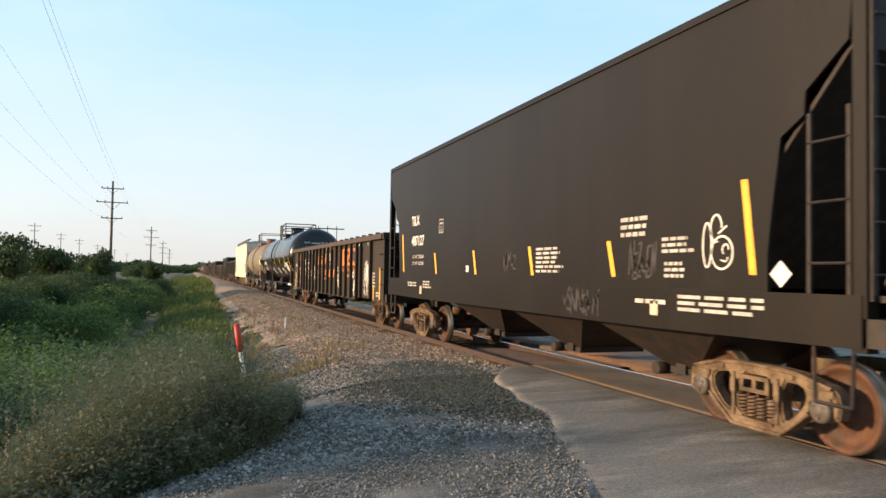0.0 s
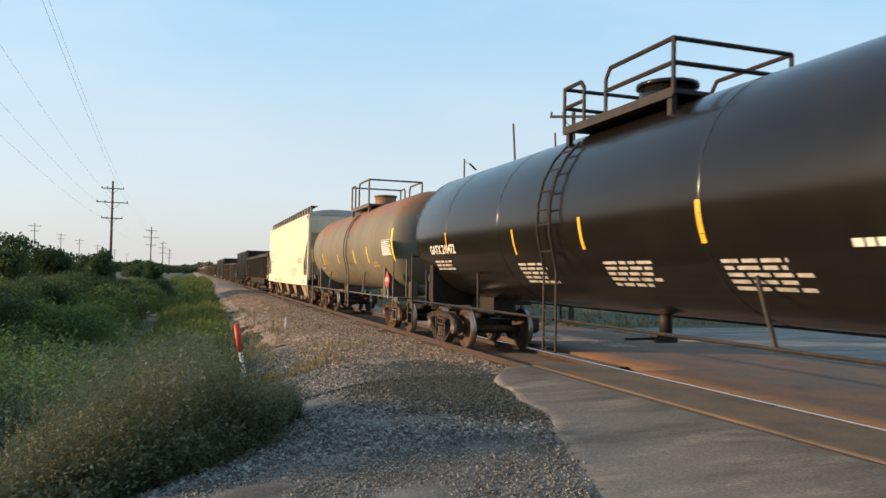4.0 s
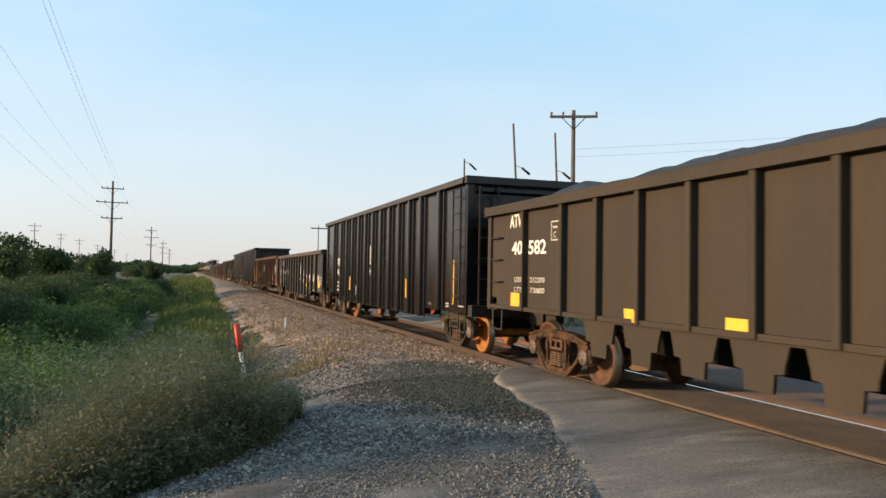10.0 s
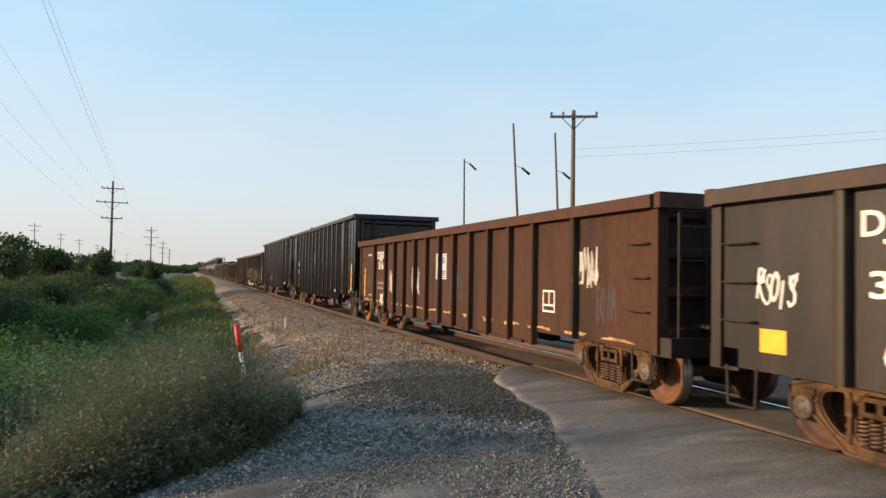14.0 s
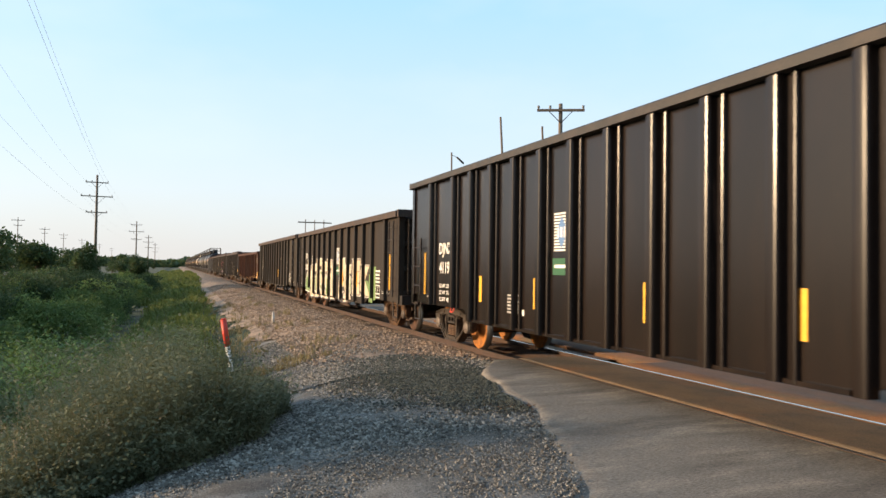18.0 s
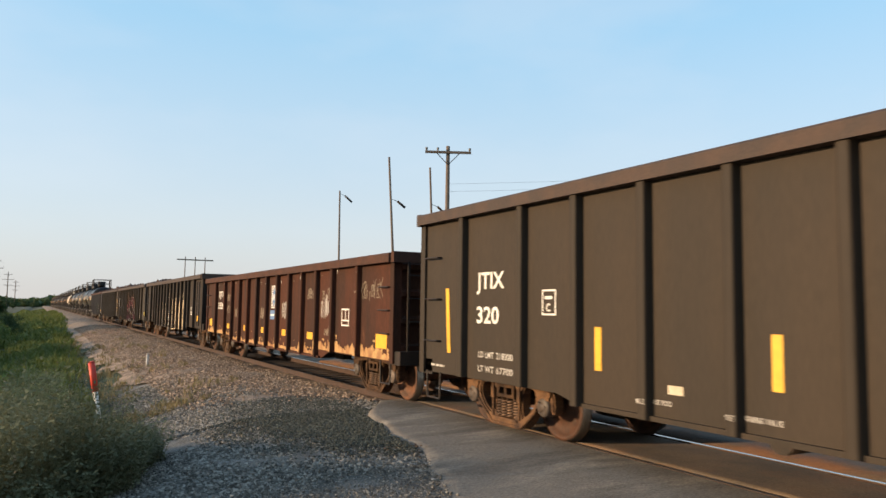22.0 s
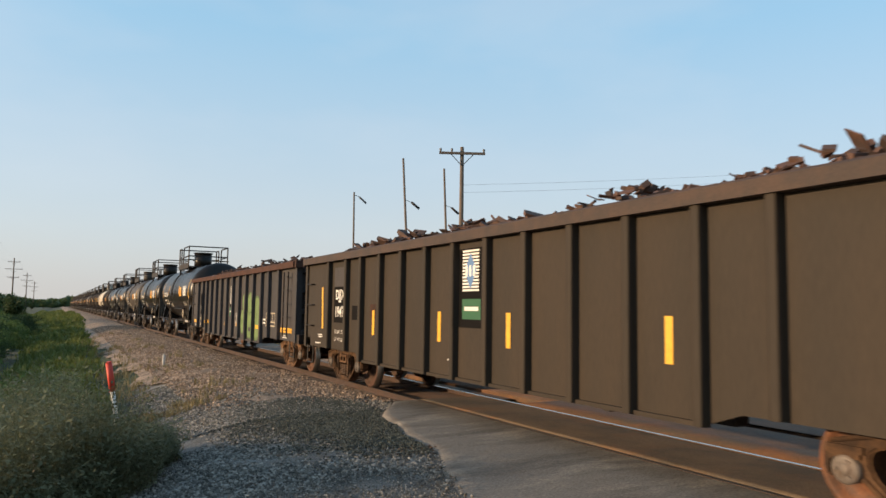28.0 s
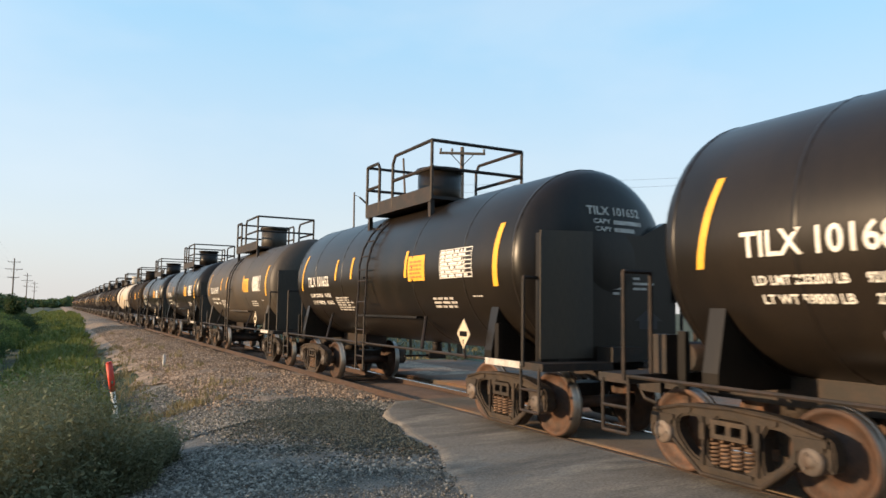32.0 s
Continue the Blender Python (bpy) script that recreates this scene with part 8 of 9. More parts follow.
c16.outline("spray_rim", [(8.77, 1.5), (8.96, 1.36), (9.17, 1.34), (9.37, 0.95), (9.15, 0.83), (9.18, 0.68)], 0.045, M_WHITE, "white spray outline", 0.0090)
c16.outline("spray_outline", [(8.5, 0.67), (8.79, 0.76), (8.87, 1.1), (9.15, 1.32)], 0.085, M_SPRAYDK, "dark spray outline", 0.0082)
c16.outline("spray_rim", [(8.5, 0.67), (8.79, 0.76), (8.87, 1.1), (9.15, 1.32)], 0.045, M_WHITE, "white spray outline", 0.0090)
c16.outline("spray_outline", [(9.89, 2.06), (10.01, 1.65), (9.93, 1.35), (10.05, 1.18), (10.14, 0.65)], 0.085, M_SPRAYDK, "dark spray outline", 0.0082)
c16.outline("spray_rim", [(9.89, 2.06), (10.01, 1.65), (9.93, 1.35), (10.05, 1.18), (10.14, 0.65)], 0.045, M_WHITE, "white spray outline", 0.0090)
c16.outline("spray_outline", [(10.03, 2.1), (10.16, 2.21), (10.4, 2.23), (10.44, 2.12), (10.67, 2.22), (11.26, 2.26), (11.38, 2.22), (11.49, 2.03), (11.68, 1.66), (11.62, 1.45), (11.38, 1.34), (11.41, 1.22), (11.69, 1.36), (11.91, 1.54), (11.69, 1.52)], 0.085, M_SPRAYDK, "dark spray outline", 0.0082)
c16.outline("spray_rim", [(10.03, 2.1), (10.16, 2.21), (10.4, 2.23), (10.44, 2.12), (10.67, 2.22), (11.26, 2.26), (11.38, 2.22), (11.49, 2.03), (11.68, 1.66), (11.62, 1.45), (11.38, 1.34), (11.41, 1.22), (11.69, 1.36), (11.91, 1.54), (11.69, 1.52)], 0.045, M_WHITE, "white spray outline", 0.0090)
c16.outline("spray_outline", [(10.4, 1.66), (10.45, 1.94), (10.68, 2.05), (10.71, 1.56), (10.84, 1.54), (10.87, 1.13), (10.64, 1), (10.4, 0.65)], 0.085, M_SPRAYDK, "dark spray outline", 0.0082)
c16.outline("spray_rim", [(10.4, 1.66), (10.45, 1.94), (10.68, 2.05), (10.71, 1.56), (10.84, 1.54), (10.87, 1.13), (10.64, 1), (10.4, 0.65)], 0.045, M_WHITE, "white spray outline", 0.0090)
c16.outline("spray_outline", [(10.64, 1), (10.9, 0.68)], 0.085, M_SPRAYDK, "dark spray outline", 0.0082)
c16.outline("spray_rim", [(10.64, 1), (10.9, 0.68)], 0.045, M_WHITE, "white spray outline", 0.0090)
c16.outline("spray_outline", [(10.31, 1.14), (10.29, 1.25), (10.54, 1.29), (10.73, 1.22)], 0.085, M_SPRAYDK, "dark spray outline", 0.0082)
c16.outline("spray_rim", [(10.31, 1.14), (10.29, 1.25), (10.54, 1.29), (10.73, 1.22)], 0.045, M_WHITE, "white spray outline", 0.0090)
c16.outline("spray_outline", [(10.87, 1.13), (11.06, 1.01), (11.24, 0.89), (11.23, 0.68)], 0.085, M_SPRAYDK, "dark spray outline", 0.0082)
c16.outline("spray_rim", [(10.87, 1.13), (11.06, 1.01), (11.24, 0.89), (11.23, 0.68)], 0.045, M_WHITE, "white spray outline", 0.0090)
c16.outline("spray_outline", [(11.42, 1.27), (11.45, 0.87), (11.67, 0.92), (11.64, 1.06), (11.53, 1.18), (11.69, 1.34), (11.78, 1.15), (12.15, 0.83), (12.17, 0.67), (11.64, 0.8), (11.53, 0.9)], 0.085, M_SPRAYDK, "dark spray outline", 0.0082)
c16.outline("spray_rim", [(11.42, 1.27), (11.45, 0.87), (11.67, 0.92), (11.64, 1.06), (11.53, 1.18), (11.69, 1.34), (11.78, 1.15), (12.15, 0.83), (12.17, 0.67), (11.64, 0.8), (11.53, 0.9)], 0.045, M_WHITE, "white spray outline", 0.0090)
c16.outline("spray_outline", [(11.26, 1.84), (11.39, 1.8), (11.38, 1.62), (11.27, 1.64), (11.26, 1.84)], 0.085, M_SPRAYDK, "dark spray outline", 0.0082)
c16.outline("spray_rim", [(11.26, 1.84), (11.39, 1.8), (11.38, 1.62), (11.27, 1.64), (11.26, 1.84)], 0.045, M_WHITE, "white spray outline", 0.0090)
c16.outline("spray_outline", [(9.31, 0.66), (9.75, 0.85), (9.81, 0.65)], 0.085, M_SPRAYDK, "dark spray outline", 0.0082)
c16.outline("spray_rim", [(9.31, 0.66), (9.75, 0.85), (9.81, 0.65)], 0.045, M_WHITE, "white spray outline", 0.0090)
c16.paint("spray_tag", scrawl(3.7, 1.1, 1.7, 0.9, 230, 5, 0.02), M_GREY)
c16.prints((scrawl(6.95, 1.25, 0.55, 0.9, 231, 4, 0.03), scrawl(12.02, 2.02, 0.5, 0.3, 232, 4, 0.03), scrawl(12.0, 1.58, 0.46, 0.34, 235, 3, 0.03)), M_SPRAYGRN, "spray_tag")
c16.prints((scrawl(12.92, 1.70, 0.45, 0.36, 233, 3, 0.036), scrawl(13.9, 0.95, 0.5, 0.35, 234, 4, 0.04)), M_WHITE, "spray_tag")
for u, w in ((0.8, 0.35), (4.3, 0.38), (6.3, 0.4), (8.3, 0.42), (10.3, 0.44), (12.2, 0.45), (15.93, 0.45)):
    c16.tape(u, 1.11, w, 0.14 if u < 15 else 0.25, M_LEMON)
c16.stencil_box(13.93, 1.22, 0.6, 0.40)
c16.prints((bars(13.05, 1.28, 0.36, 0.2, 2, 3), bars(12.3, 0.9, 0.5, 0.15, 3, 4), bars(14.8, 1.0, 0.3, 0.2, 2, 4)), M_DIMWHITE, "small_print")

c17 = gondola("gondola_car", "dark brown gondola car loaded with scrap", 294.0, 310.45, 2.97, 0.82, M_COAL, M_CHORD, 12, deep=0.65, first=1.75, second=3.75, extra=2.89)
heap(c17, M_SCRAP, 2.92, 0.38, 6, 80, label="rusty scrap metal load")
c17.paint("number_patch", rect(1.98, 1.42, 0.86, 0.80), M_INK, "black repainted number patch")
c17.paint("grey_patch", rect(1.98, 2.224, 0.86, 0.43), M_GREY, "pale grey repainted patch")
c17.letter("DJJX", 2.1, 1.94, 0.22, M_WHITE, 0.58, lift=0.008)
c17.letter("19475", 2.1, 1.55, 0.24, M_WHITE, 0.66, lift=0.008)
data_lines(c17, 2.05, 1.18, 0.75, M_DIMWHITE, 0.17, 0.08, (("LD LMT", "220300"), ("LT WT", "65700")))
c17.paint("dark_patch", rect(3.12, 1.50, 0.40, 0.30), M_INK, "black repainted square")
c17.paint("rust_patch", rect(4.15, 1.55, 0.3, 0.28), M_RUSTDK, "rust-red square")
c17.paint("dark_panel", rect(7.78, 1.47, 0.8, 1.22), M_INK, "", 0.002)
c17.badge(7.92, 2.05, 0.5)
c17.green_panel(7.92, 1.6, 0.56, 0.31)
c17.tape(1.15, 1.26, 0.10, 0.97, lean=-0.06)
for u in (4.27, 7.1, 9.18, 12.2):
    c17.tape(u, 1.22, 0.11, 0.49)
c17.tape(15.6, 1.15, 0.12, 1.0)
c17.prints((bars(0.9, 1.05, 0.4, 0.1, 2, 3), rect(7.5, 0.95, 0.2, 0.03), rect(6.5, 2.15, 0.06, 0.15), bars(0.7, 0.9, 0.5, 0.05, 1, 3)), M_WHITE, "small_print")

c18 = gondola("gondola_car", "worn grey gondola car with green spray patches", 311.4, 327.8, 2.97, 0.84, M_GREY, M_CHORDRED, 12, deep=0.64, grabs=(1,), first=1.6, second=3.6, extra=2.7)
heap(c18, M_SCRAP, 2.86, 0.40, 8, 55, label="rusty scrap metal load")
c18.paint("number_patch", rect(1.89, 1.42, 0.92, 0.87), M_INK)
c18.letter("DJJX", 2.06, 1.98, 0.22, M_WHITE, 0.56, lift=0.008)
c18.letter("19533", 2.04, 1.58, 0.23, M_WHITE, 0.64, lift=0.008)
data_lines(c18, 1.95, 1.18, 0.8, M_SPRAYCRM, 0.23, 0.10, (("LD LMT", "211500"), ("LT WT", "65500")))
c18.prints((rect(0.41, 1.03, 0.92, 0.12), rect(14.9, 1.05, 1.1, 0.13)), M_YELLOW, "orange_stripe")
for u in (3.5, 7.1, 9.15, 11.95):
    c18.paint("reflector_tape", rect(u, 1.06, 0.40, 0.12), M_YELLOW, lift=0.009)
c18.badge(8.06, 1.86, 0.5)
c18.paint("dark_panel", rect(7.95, 1.72, 0.60, 0.16), M_INK, "", 0.002)
c18.green_panel(7.97, 1.42, 0.56, 0.28)
c18.fill("spray_green", [(10.04, 1.88), (10.09, 2.11), (10.29, 2.19), (10.46, 2.11), (10.52, 1.93), (10.47, 1.66), (10.37, 1.5), (10.46, 1.45), (10.47, 1.14), (10.39, 0.86), (10.3, 0.91), (10.22, 0.86), (9.97, 0.86), (9.85, 1.09), (9.87, 1.43), (9.97, 1.63), (10.15, 1.65), (10.07, 1.74)], M_SPRAYPALE, "pale green spray patch", 0.004)
c18.outline("spray_line", [(10.04, 1.88), (10.09, 2.11), (10.29, 2.19), (10.46, 2.11), (10.52, 1.93), (10.47, 1.66), (10.37, 1.5), (10.46, 1.45), (10.47, 1.14), (10.39, 0.86), (10.3, 0.91), (10.22, 0.86), (9.97, 0.86), (9.85, 1.09), (9.87, 1.43), (9.97, 1.63), (10.15, 1.65), (10.07, 1.74), (10.04, 1.88)], 0.034, M_GRNLINE, "darker green outline", 0.0055)
c18.fill("spray_green", [(10.83, 1.92), (10.88, 2.13), (10.97, 2.15), (11.09, 2.21), (11.31, 2.21), (11.47, 2.11), (11.49, 1.54), (11.47, 0.79), (11.22, 0.74), (10.85, 0.75), (10.81, 1.26)], M_SPRAYPALE, "pale green spray patch", 0.004)
c18.outline("spray_line", [(10.83, 1.92), (10.88, 2.13), (10.97, 2.15), (11.09, 2.21), (11.31, 2.21), (11.47, 2.11), (11.49, 1.54), (11.47, 0.79), (11.22, 0.74), (10.85, 0.75), (10.81, 1.26), (10.83, 1.92)], 0.034, M_GRNLINE, "darker green outline", 0.0055)
c18.fill("spray_green", [(11.8, 1.92), (11.9, 2.06), (12.11, 2.09), (12.37, 2.03), (12.46, 1.87), (12.44, 1.03), (12.39, 0.8), (12.17, 0.71), (11.91, 0.7), (11.78, 0.82)], M_SPRAYPALE, "pale green spray patch", 0.004)
c18.outline("spray_line", [(11.8, 1.92), (11.9, 2.06), (12.11, 2.09), (12.37, 2.03), (12.46, 1.87), (12.44, 1.03), (12.39, 0.8), (12.17, 0.71), (11.91, 0.7), (11.78, 0.82), (11.8, 1.92)], 0.034, M_GRNLINE, "darker green outline", 0.0055)
c18.outline("spray_line", [(10.04, 1.87), (10.16, 1.66), (10.29, 1.5), (10.25, 1.28), (10.37, 0.87), (10.47, 1.51)], 0.034, M_GRNLINE, "darker green stroke", 0.0062)
c18.outline("spray_line", [(10.02, 1.35), (10.06, 1.19), (10, 1.17)], 0.034, M_GRNLINE, "darker green stroke", 0.0062)
c18.outline("spray_line", [(10.97, 2.02), (11.03, 2.17), (11.24, 2.21), (11.44, 2.1), (11.47, 1.54)], 0.034, M_GRNLINE, "darker green stroke", 0.0062)
c18.outline("spray_line", [(10.97, 1.62), (11.04, 1.47), (10.96, 1.36)], 0.034, M_GRNLINE, "darker green stroke", 0.0062)
c18.outline("spray_line", [(11.02, 1.47), (11.23, 1.58), (11.46, 1.5)], 0.034, M_GRNLINE, "darker green stroke", 0.0062)
c18.outline("spray_line", [(11.81, 1.92), (11.93, 2.04), (12.14, 2.05), (12.36, 2)], 0.034, M_GRNLINE, "darker green stroke", 0.0062)
c18.outline("spray_line", [(12.11, 1.58), (12.11, 1.38), (12.09, 1.29)], 0.034, M_GRNLINE, "darker green stroke", 0.0062)
c18.outline("spray_line", [(11.8, 0.78), (12, 0.75), (12.34, 0.8)], 0.034, M_GRNLINE, "darker green stroke", 0.0062)
c18.paint("grey_patch", rect(10.98, 0.95, 0.48, 0.13), M_GREY, "grey patch over the spray", 0.007)
c18.stencil_box(13.69, 1.18, 0.58, 0.4, M_SPRAYCRM)
c18.prints((bars(12.89, 1.24, 0.38, 0.2, 2, 3), bars(0.6, 0.92, 0.3, 0.08, 2, 3), bars(1.4, 0.88, 0.3, 0.1, 2, 3), bars(15.1, 0.9, 0.6, 0.1, 2, 3)), M_WHITE, "small_print")
c18.paint("spray_tag", scrawl(8.97, 1.12, 0.36, 0.42, 260, 4, 0.03), M_DIMWHITE)
side_ladder(c18, 15.65, 0.95, 2.75, 5)


def black_tank(s1, number, near=True, paint=None, label="black tank car with yellow placard and tape", **kw):
    """The short black tank cars at the rear."""
    c = tank("tank_car", label, s1 - 12.25, s1, 1.40, 2.48, paint or M_TANKDUL, cage_u=0.53, cage_len=3.2, spin=near, full=near, skirt=0.16, ladder_u=6.0, mark=number or "TILX", dome=(0.58, 0.74), inset=0.47, shift=-0.15, head=0.50, truck_in=1.54, **kw)
    if number:
        c.letter(number, 1.97, 2.27, 0.24, M_WHITE, 1.58)
        c.letter("LD LMT 203200 LB", 2.07, 2.01, 0.085, M_WHITE, 0.92)
        c.letter("LT WT 59800 LB", 2.12, 1.84, 0.085, M_WHITE, 0.88)
        c.letter("92150 KG", 3.14, 2.01, 0.085, M_WHITE, 0.44)
        c.letter("27150 KG", 3.18, 1.84, 0.085, M_WHITE, 0.44)
        c.prints((bars(3.85, 1.70, 1.05, 0.32, 6, 3), bars(8.8, 1.78, 0.95, 0.2, 3, 4), bars(10.2, 1.95, 0.3, 0.04, 1, 2)), M_DIMWHITE, "small_print")
        c.paint("data_table", [p for i in range(8) for p in rect(9.22, 2.26 + i * 0.066, 1.08, 0.013)] + [p for i in range(6) for p in rect(9.22 + i * 0.213, 2.26, 0.013, 0.475)] + bars(9.26, 2.28, 1.0, 0.46, 7, 7), M_WHITE, "white printed data table")
    c.paint("yellow_notice", rect(7.97, 2.25, 0.68, 0.45), M_YELLOW, "yellow notice panel")
    c.paint("notice_print", bars(8.05, 2.3, 0.52, 0.34, 5, 5), M_ORANGE, "", 0.009)
    for u, z, w, h, le in ((1.42, 2.18, 0.09, 0.9, 0.2), (3.98, 2.38, 0.1, 0.47, 0.08), (4.98, 2.38, 0.1, 0.47, 0.08), (7.80, 2.32, 0.1, 0.49, 0.05), (10.88, 2.1, 0.13, 0.93, 0.1)):
        c.tape(u, z, w, h, lean=le)
    if near:
        part("stiffener", built(lambda bm: box(bm, -1.22, -1.06, -1.5, 1.5, 1.58, 1.62)), paint or M_TANKDUL, c.car, at=pose(0, c.L / 2 - 6.5, 0))
        part("placard", built(lambda bm: prism(bm, [(0, 1.15), (0.20, 1.38), (0, 1.61), (-0.20, 1.38)], -1.50, -1.49)), M_SPRAYCRM, c.car, "cream diamond placard", at=pose(0, c.L / 2 - 10.25, 0))
        part("placard_bar", built(lambda bm: box(bm, -1.508, -1.502, -0.11, 0.11, 1.34, 1.42)), M_INK, c.car, at=pose(0, c.L / 2 - 10.25, 0))
        part("rail_label", built(lambda bm: box(bm, -1.47, -1.452, -0.45, 0.45, 0.97, 1.06)), M_DIMWHITE, c.car, at=pose(0, c.L / 2 - 11.3, 0))
        part("stand", built(lambda bm: rod(bm, (-1.47, 0, 1.0), (-1.49, 0, 1.3), 0.02)), M_STEEL, c.car, at=pose(0, c.L / 2 - 10.25, 0))
    return c


t19 = black_tank(341.0, "TILX 101681")
t20 = black_tank(354.35, "TILX 101652")
t21 = black_tank(367.7, "TILX 101647", paint=M_TANKBRN, label="dusty brown tank car with yellow placard")
t22 = black_tank(381.05, "TILX 101655")
t23 = black_tank(394.4, "TILX 101660")
REAR = [M_TANKFAR, M_TANKWHT, M_TANKFAR]
for i in range(22):
    p = REAR[i] if i < 3 else (M_TANKFAR, M_TANKBRN, M_TANKFAR, M_TANKFAR)[i % 4]
    black_tank(407.75 + 13.35 * i, "", False, p, {M_TANKWHT: "off-white tank car stained with rust", M_TANKBRN: "dusty brown tank car far back in the train"}.get(p, "black tank car far back in the train"), shield=False)


# ---- the land's small things ----
def blades(name, plants, material, label, category, seed, seeds=None):
    """Many bent blades as one mesh: plants are (x, y, z, height, spread, count, width)."""
    r = random.Random(seed)
    V, F, tips = [], [], []
    for x, y, z, h, sp, n, w in plants:
        for _ in range(n):
            a, lean = r.uniform(0, math.tau), r.uniform(0.05, sp)
            b = r.uniform(0, math.tau)
            l = h * r.uniform(0.55, 1.0)
            dx, dy = math.cos(a), math.sin(a)
            wx, wy = -dy * w * r.uniform(0.6, 1.2), dx * w * r.uniform(0.6, 1.2)
            ox, oy = x + 0.06 * math.cos(b), y + 0.06 * math.sin(b)
            mx, my, mz = ox + dx * lean * l * 0.35, oy + dy * lean * l * 0.35, z + l * 0.55
            tx, ty, tz = ox + dx * lean * l, oy + dy * lean * l, z + l * (1 - 0.25 * lean)
            k = len(V)
            V += [(ox - wx * .5, oy - wy * .5, z - 0.05), (ox + wx * .5, oy + wy * .5, z - 0.05), (mx - wx, my - wy, mz), (mx + wx, my + wy, mz), (tx - wx * .2, ty - wy * .2, tz), (tx + wx * .2, ty + wy * .2, tz)]
            F += [(k, k + 1, k + 3, k + 2), (k + 2, k + 3, k + 5, k + 4)]
            if seeds and r.random() < seeds:
                tips.append((tx, ty, tz))
    me = bpy.data.meshes.new(name)
    me.from_pydata(V, [], F)
    me.materials.append(material)
    tagged(new(name, me), label, category, kind="stuff")
    return tips


def leafy(name, points, material, size, seed, parent=None, label=""):
    """Small folded leaves about points, as one mesh."""
    r = random.Random(seed)
    V, F = [], []
    for x, y, z in points:
        s = size * r.uniform(0.6, 1.3)
        m = Euler((r.uniform(-1.2, 1.2), r.uniform(-1.2, 1.2), r.uniform(0, 6.28))).to_matrix()
        k = len(V)
        for p in ((-0.5 * s, 0, 0), (0, -0.32 * s, 0.10 * s), (0.6 * s, 0, 0), (0, 0.32 * s, 0.10 * s)):
            q = m @ Vector(p)
            V.append((x + q.x, y + q.y, z + q.z))
        F += [(k, k + 1, k + 2), (k, k + 2, k + 3)]
    me = bpy.data.meshes.new(name)
    me.from_pydata(V, [], F)
    me.materials.append(material)
    return again(name, me, parent, label)


def bush_kind(seed, w, h, leaves, size, material, label, category="bush", trunk=0.0):
    """A shrub or small tree: forked stems and a crown of small leaves with gaps."""
    r = random.Random(seed)
    b = thing("bush" if category == "bush" else "tree", label, category, "bushes along the ditch" if category == "bush" else "trees at the field's edge")
    lumps = []
    for i in range(9):
        a, d = r.uniform(0, math.tau), r.uniform(0.0, 0.42) * w
        lumps.append((d * math.cos(a), d * math.sin(a), trunk + (h - trunk) * r.uniform(0.30, 0.82), r.uniform(0.18, 0.34) * w, r.uniform(0.16, 0.26) * (h - trunk)))
    bm = bmesh.new()
    rod(bm, (0, 0, -0.3), (0.04 * w, 0, max(trunk, 0.3 * h)), 0.03 * w, 7, r2=0.02 * w)
    for x, y, z, _, _ in lumps[:6]:
        rod(bm, (0.04 * w, 0, max(trunk, 0.3 * h) * 0.7), (x, y, z), 0.014 * w, 5, r2=0.005 * w)
    part("stem", bm, M_STALK, b)
    pts = []
    for _ in range(leaves):
        x, y, z, rw, rh = r.choice(lumps)
        v = Vector((r.gauss(0, 1), r.gauss(0, 1), r.gauss(0, 1))).normalized() * r.uniform(0.55, 1.12)
        pts.append((x + v.x * rw, y + v.y * rw, max(0.02, z + v.z * rh)))
    leafy("crown", pts, material, size, seed + 50, b)
    return b


def rnd(seed):
    return random.Random(seed)


r = rnd(11)
def forbs(name, plants, material, label, seed, stem=None):
    """Leafy herbs as one mesh: thin bent stems set with small leaves; plants are (x, y, z, height, spread, stems, leaves, size)."""
    q = random.Random(seed)
    V, F = [], []
    for x, y, z, h, sp, n, leaves, size in plants:
        for _ in range(n):
            a, lean, l = q.uniform(0, math.tau), q.uniform(0.05, sp), h * q.uniform(0.6, 1.05)
            dx, dy = math.cos(a) * lean, math.sin(a) * lean
            ox, oy = x + q.uniform(-0.08, 0.08), y + q.uniform(-0.08, 0.08)
            w = 0.0025 + 0.0015 * l
            k = len(V)
            V += [(ox - w, oy, z - 0.05), (ox + w, oy, z - 0.05), (ox + dx * l + 0.001, oy + dy * l, z + l), (ox + dx * l - 0.001, oy + dy * l, z + l)]
            F.append((k, k + 1, k + 2, k + 3))
            for _ in range(leaves):
                u = q.uniform(0.12, 1.0)
                r1 = sp * 0.28 * l * (1.15 - u) + 0.03
                b, e = q.uniform(0, math.tau), q.uniform(-0.5, 0.9)
                px, py, pz = ox + dx * l * u * u + math.cos(b) * r1 * q.random(), oy + dy * l * u * u + math.sin(b) * r1 * q.random(), z + l * u
                s = size * q.uniform(0.55, 1.3)
                cx, cy, cz = math.cos(b) * s, math.sin(b) * s, e * s
                nx, ny = -math.sin(b) * s * 0.28, math.cos(b) * s * 0.28
                t = q.uniform(-0.25, 0.25) * s
                k = len(V)
                V += [(px, py, pz), (px + cx * 0.5 + nx, py + cy * 0.5 + ny, pz + cz * 0.6 + t), (px + cx, py + cy, pz + cz), (px + cx * 0.5 - nx, py + cy * 0.5 - ny, pz + cz * 0.6 - t)]
                F.append((k, k + 1, k + 2, k + 3))
    me = bpy.data.meshes.new(name)
    me.from_pydata(V, [], F)
    me.materials.append(material)
    return tagged(new(name, me), label, "weeds", kind="stuff")


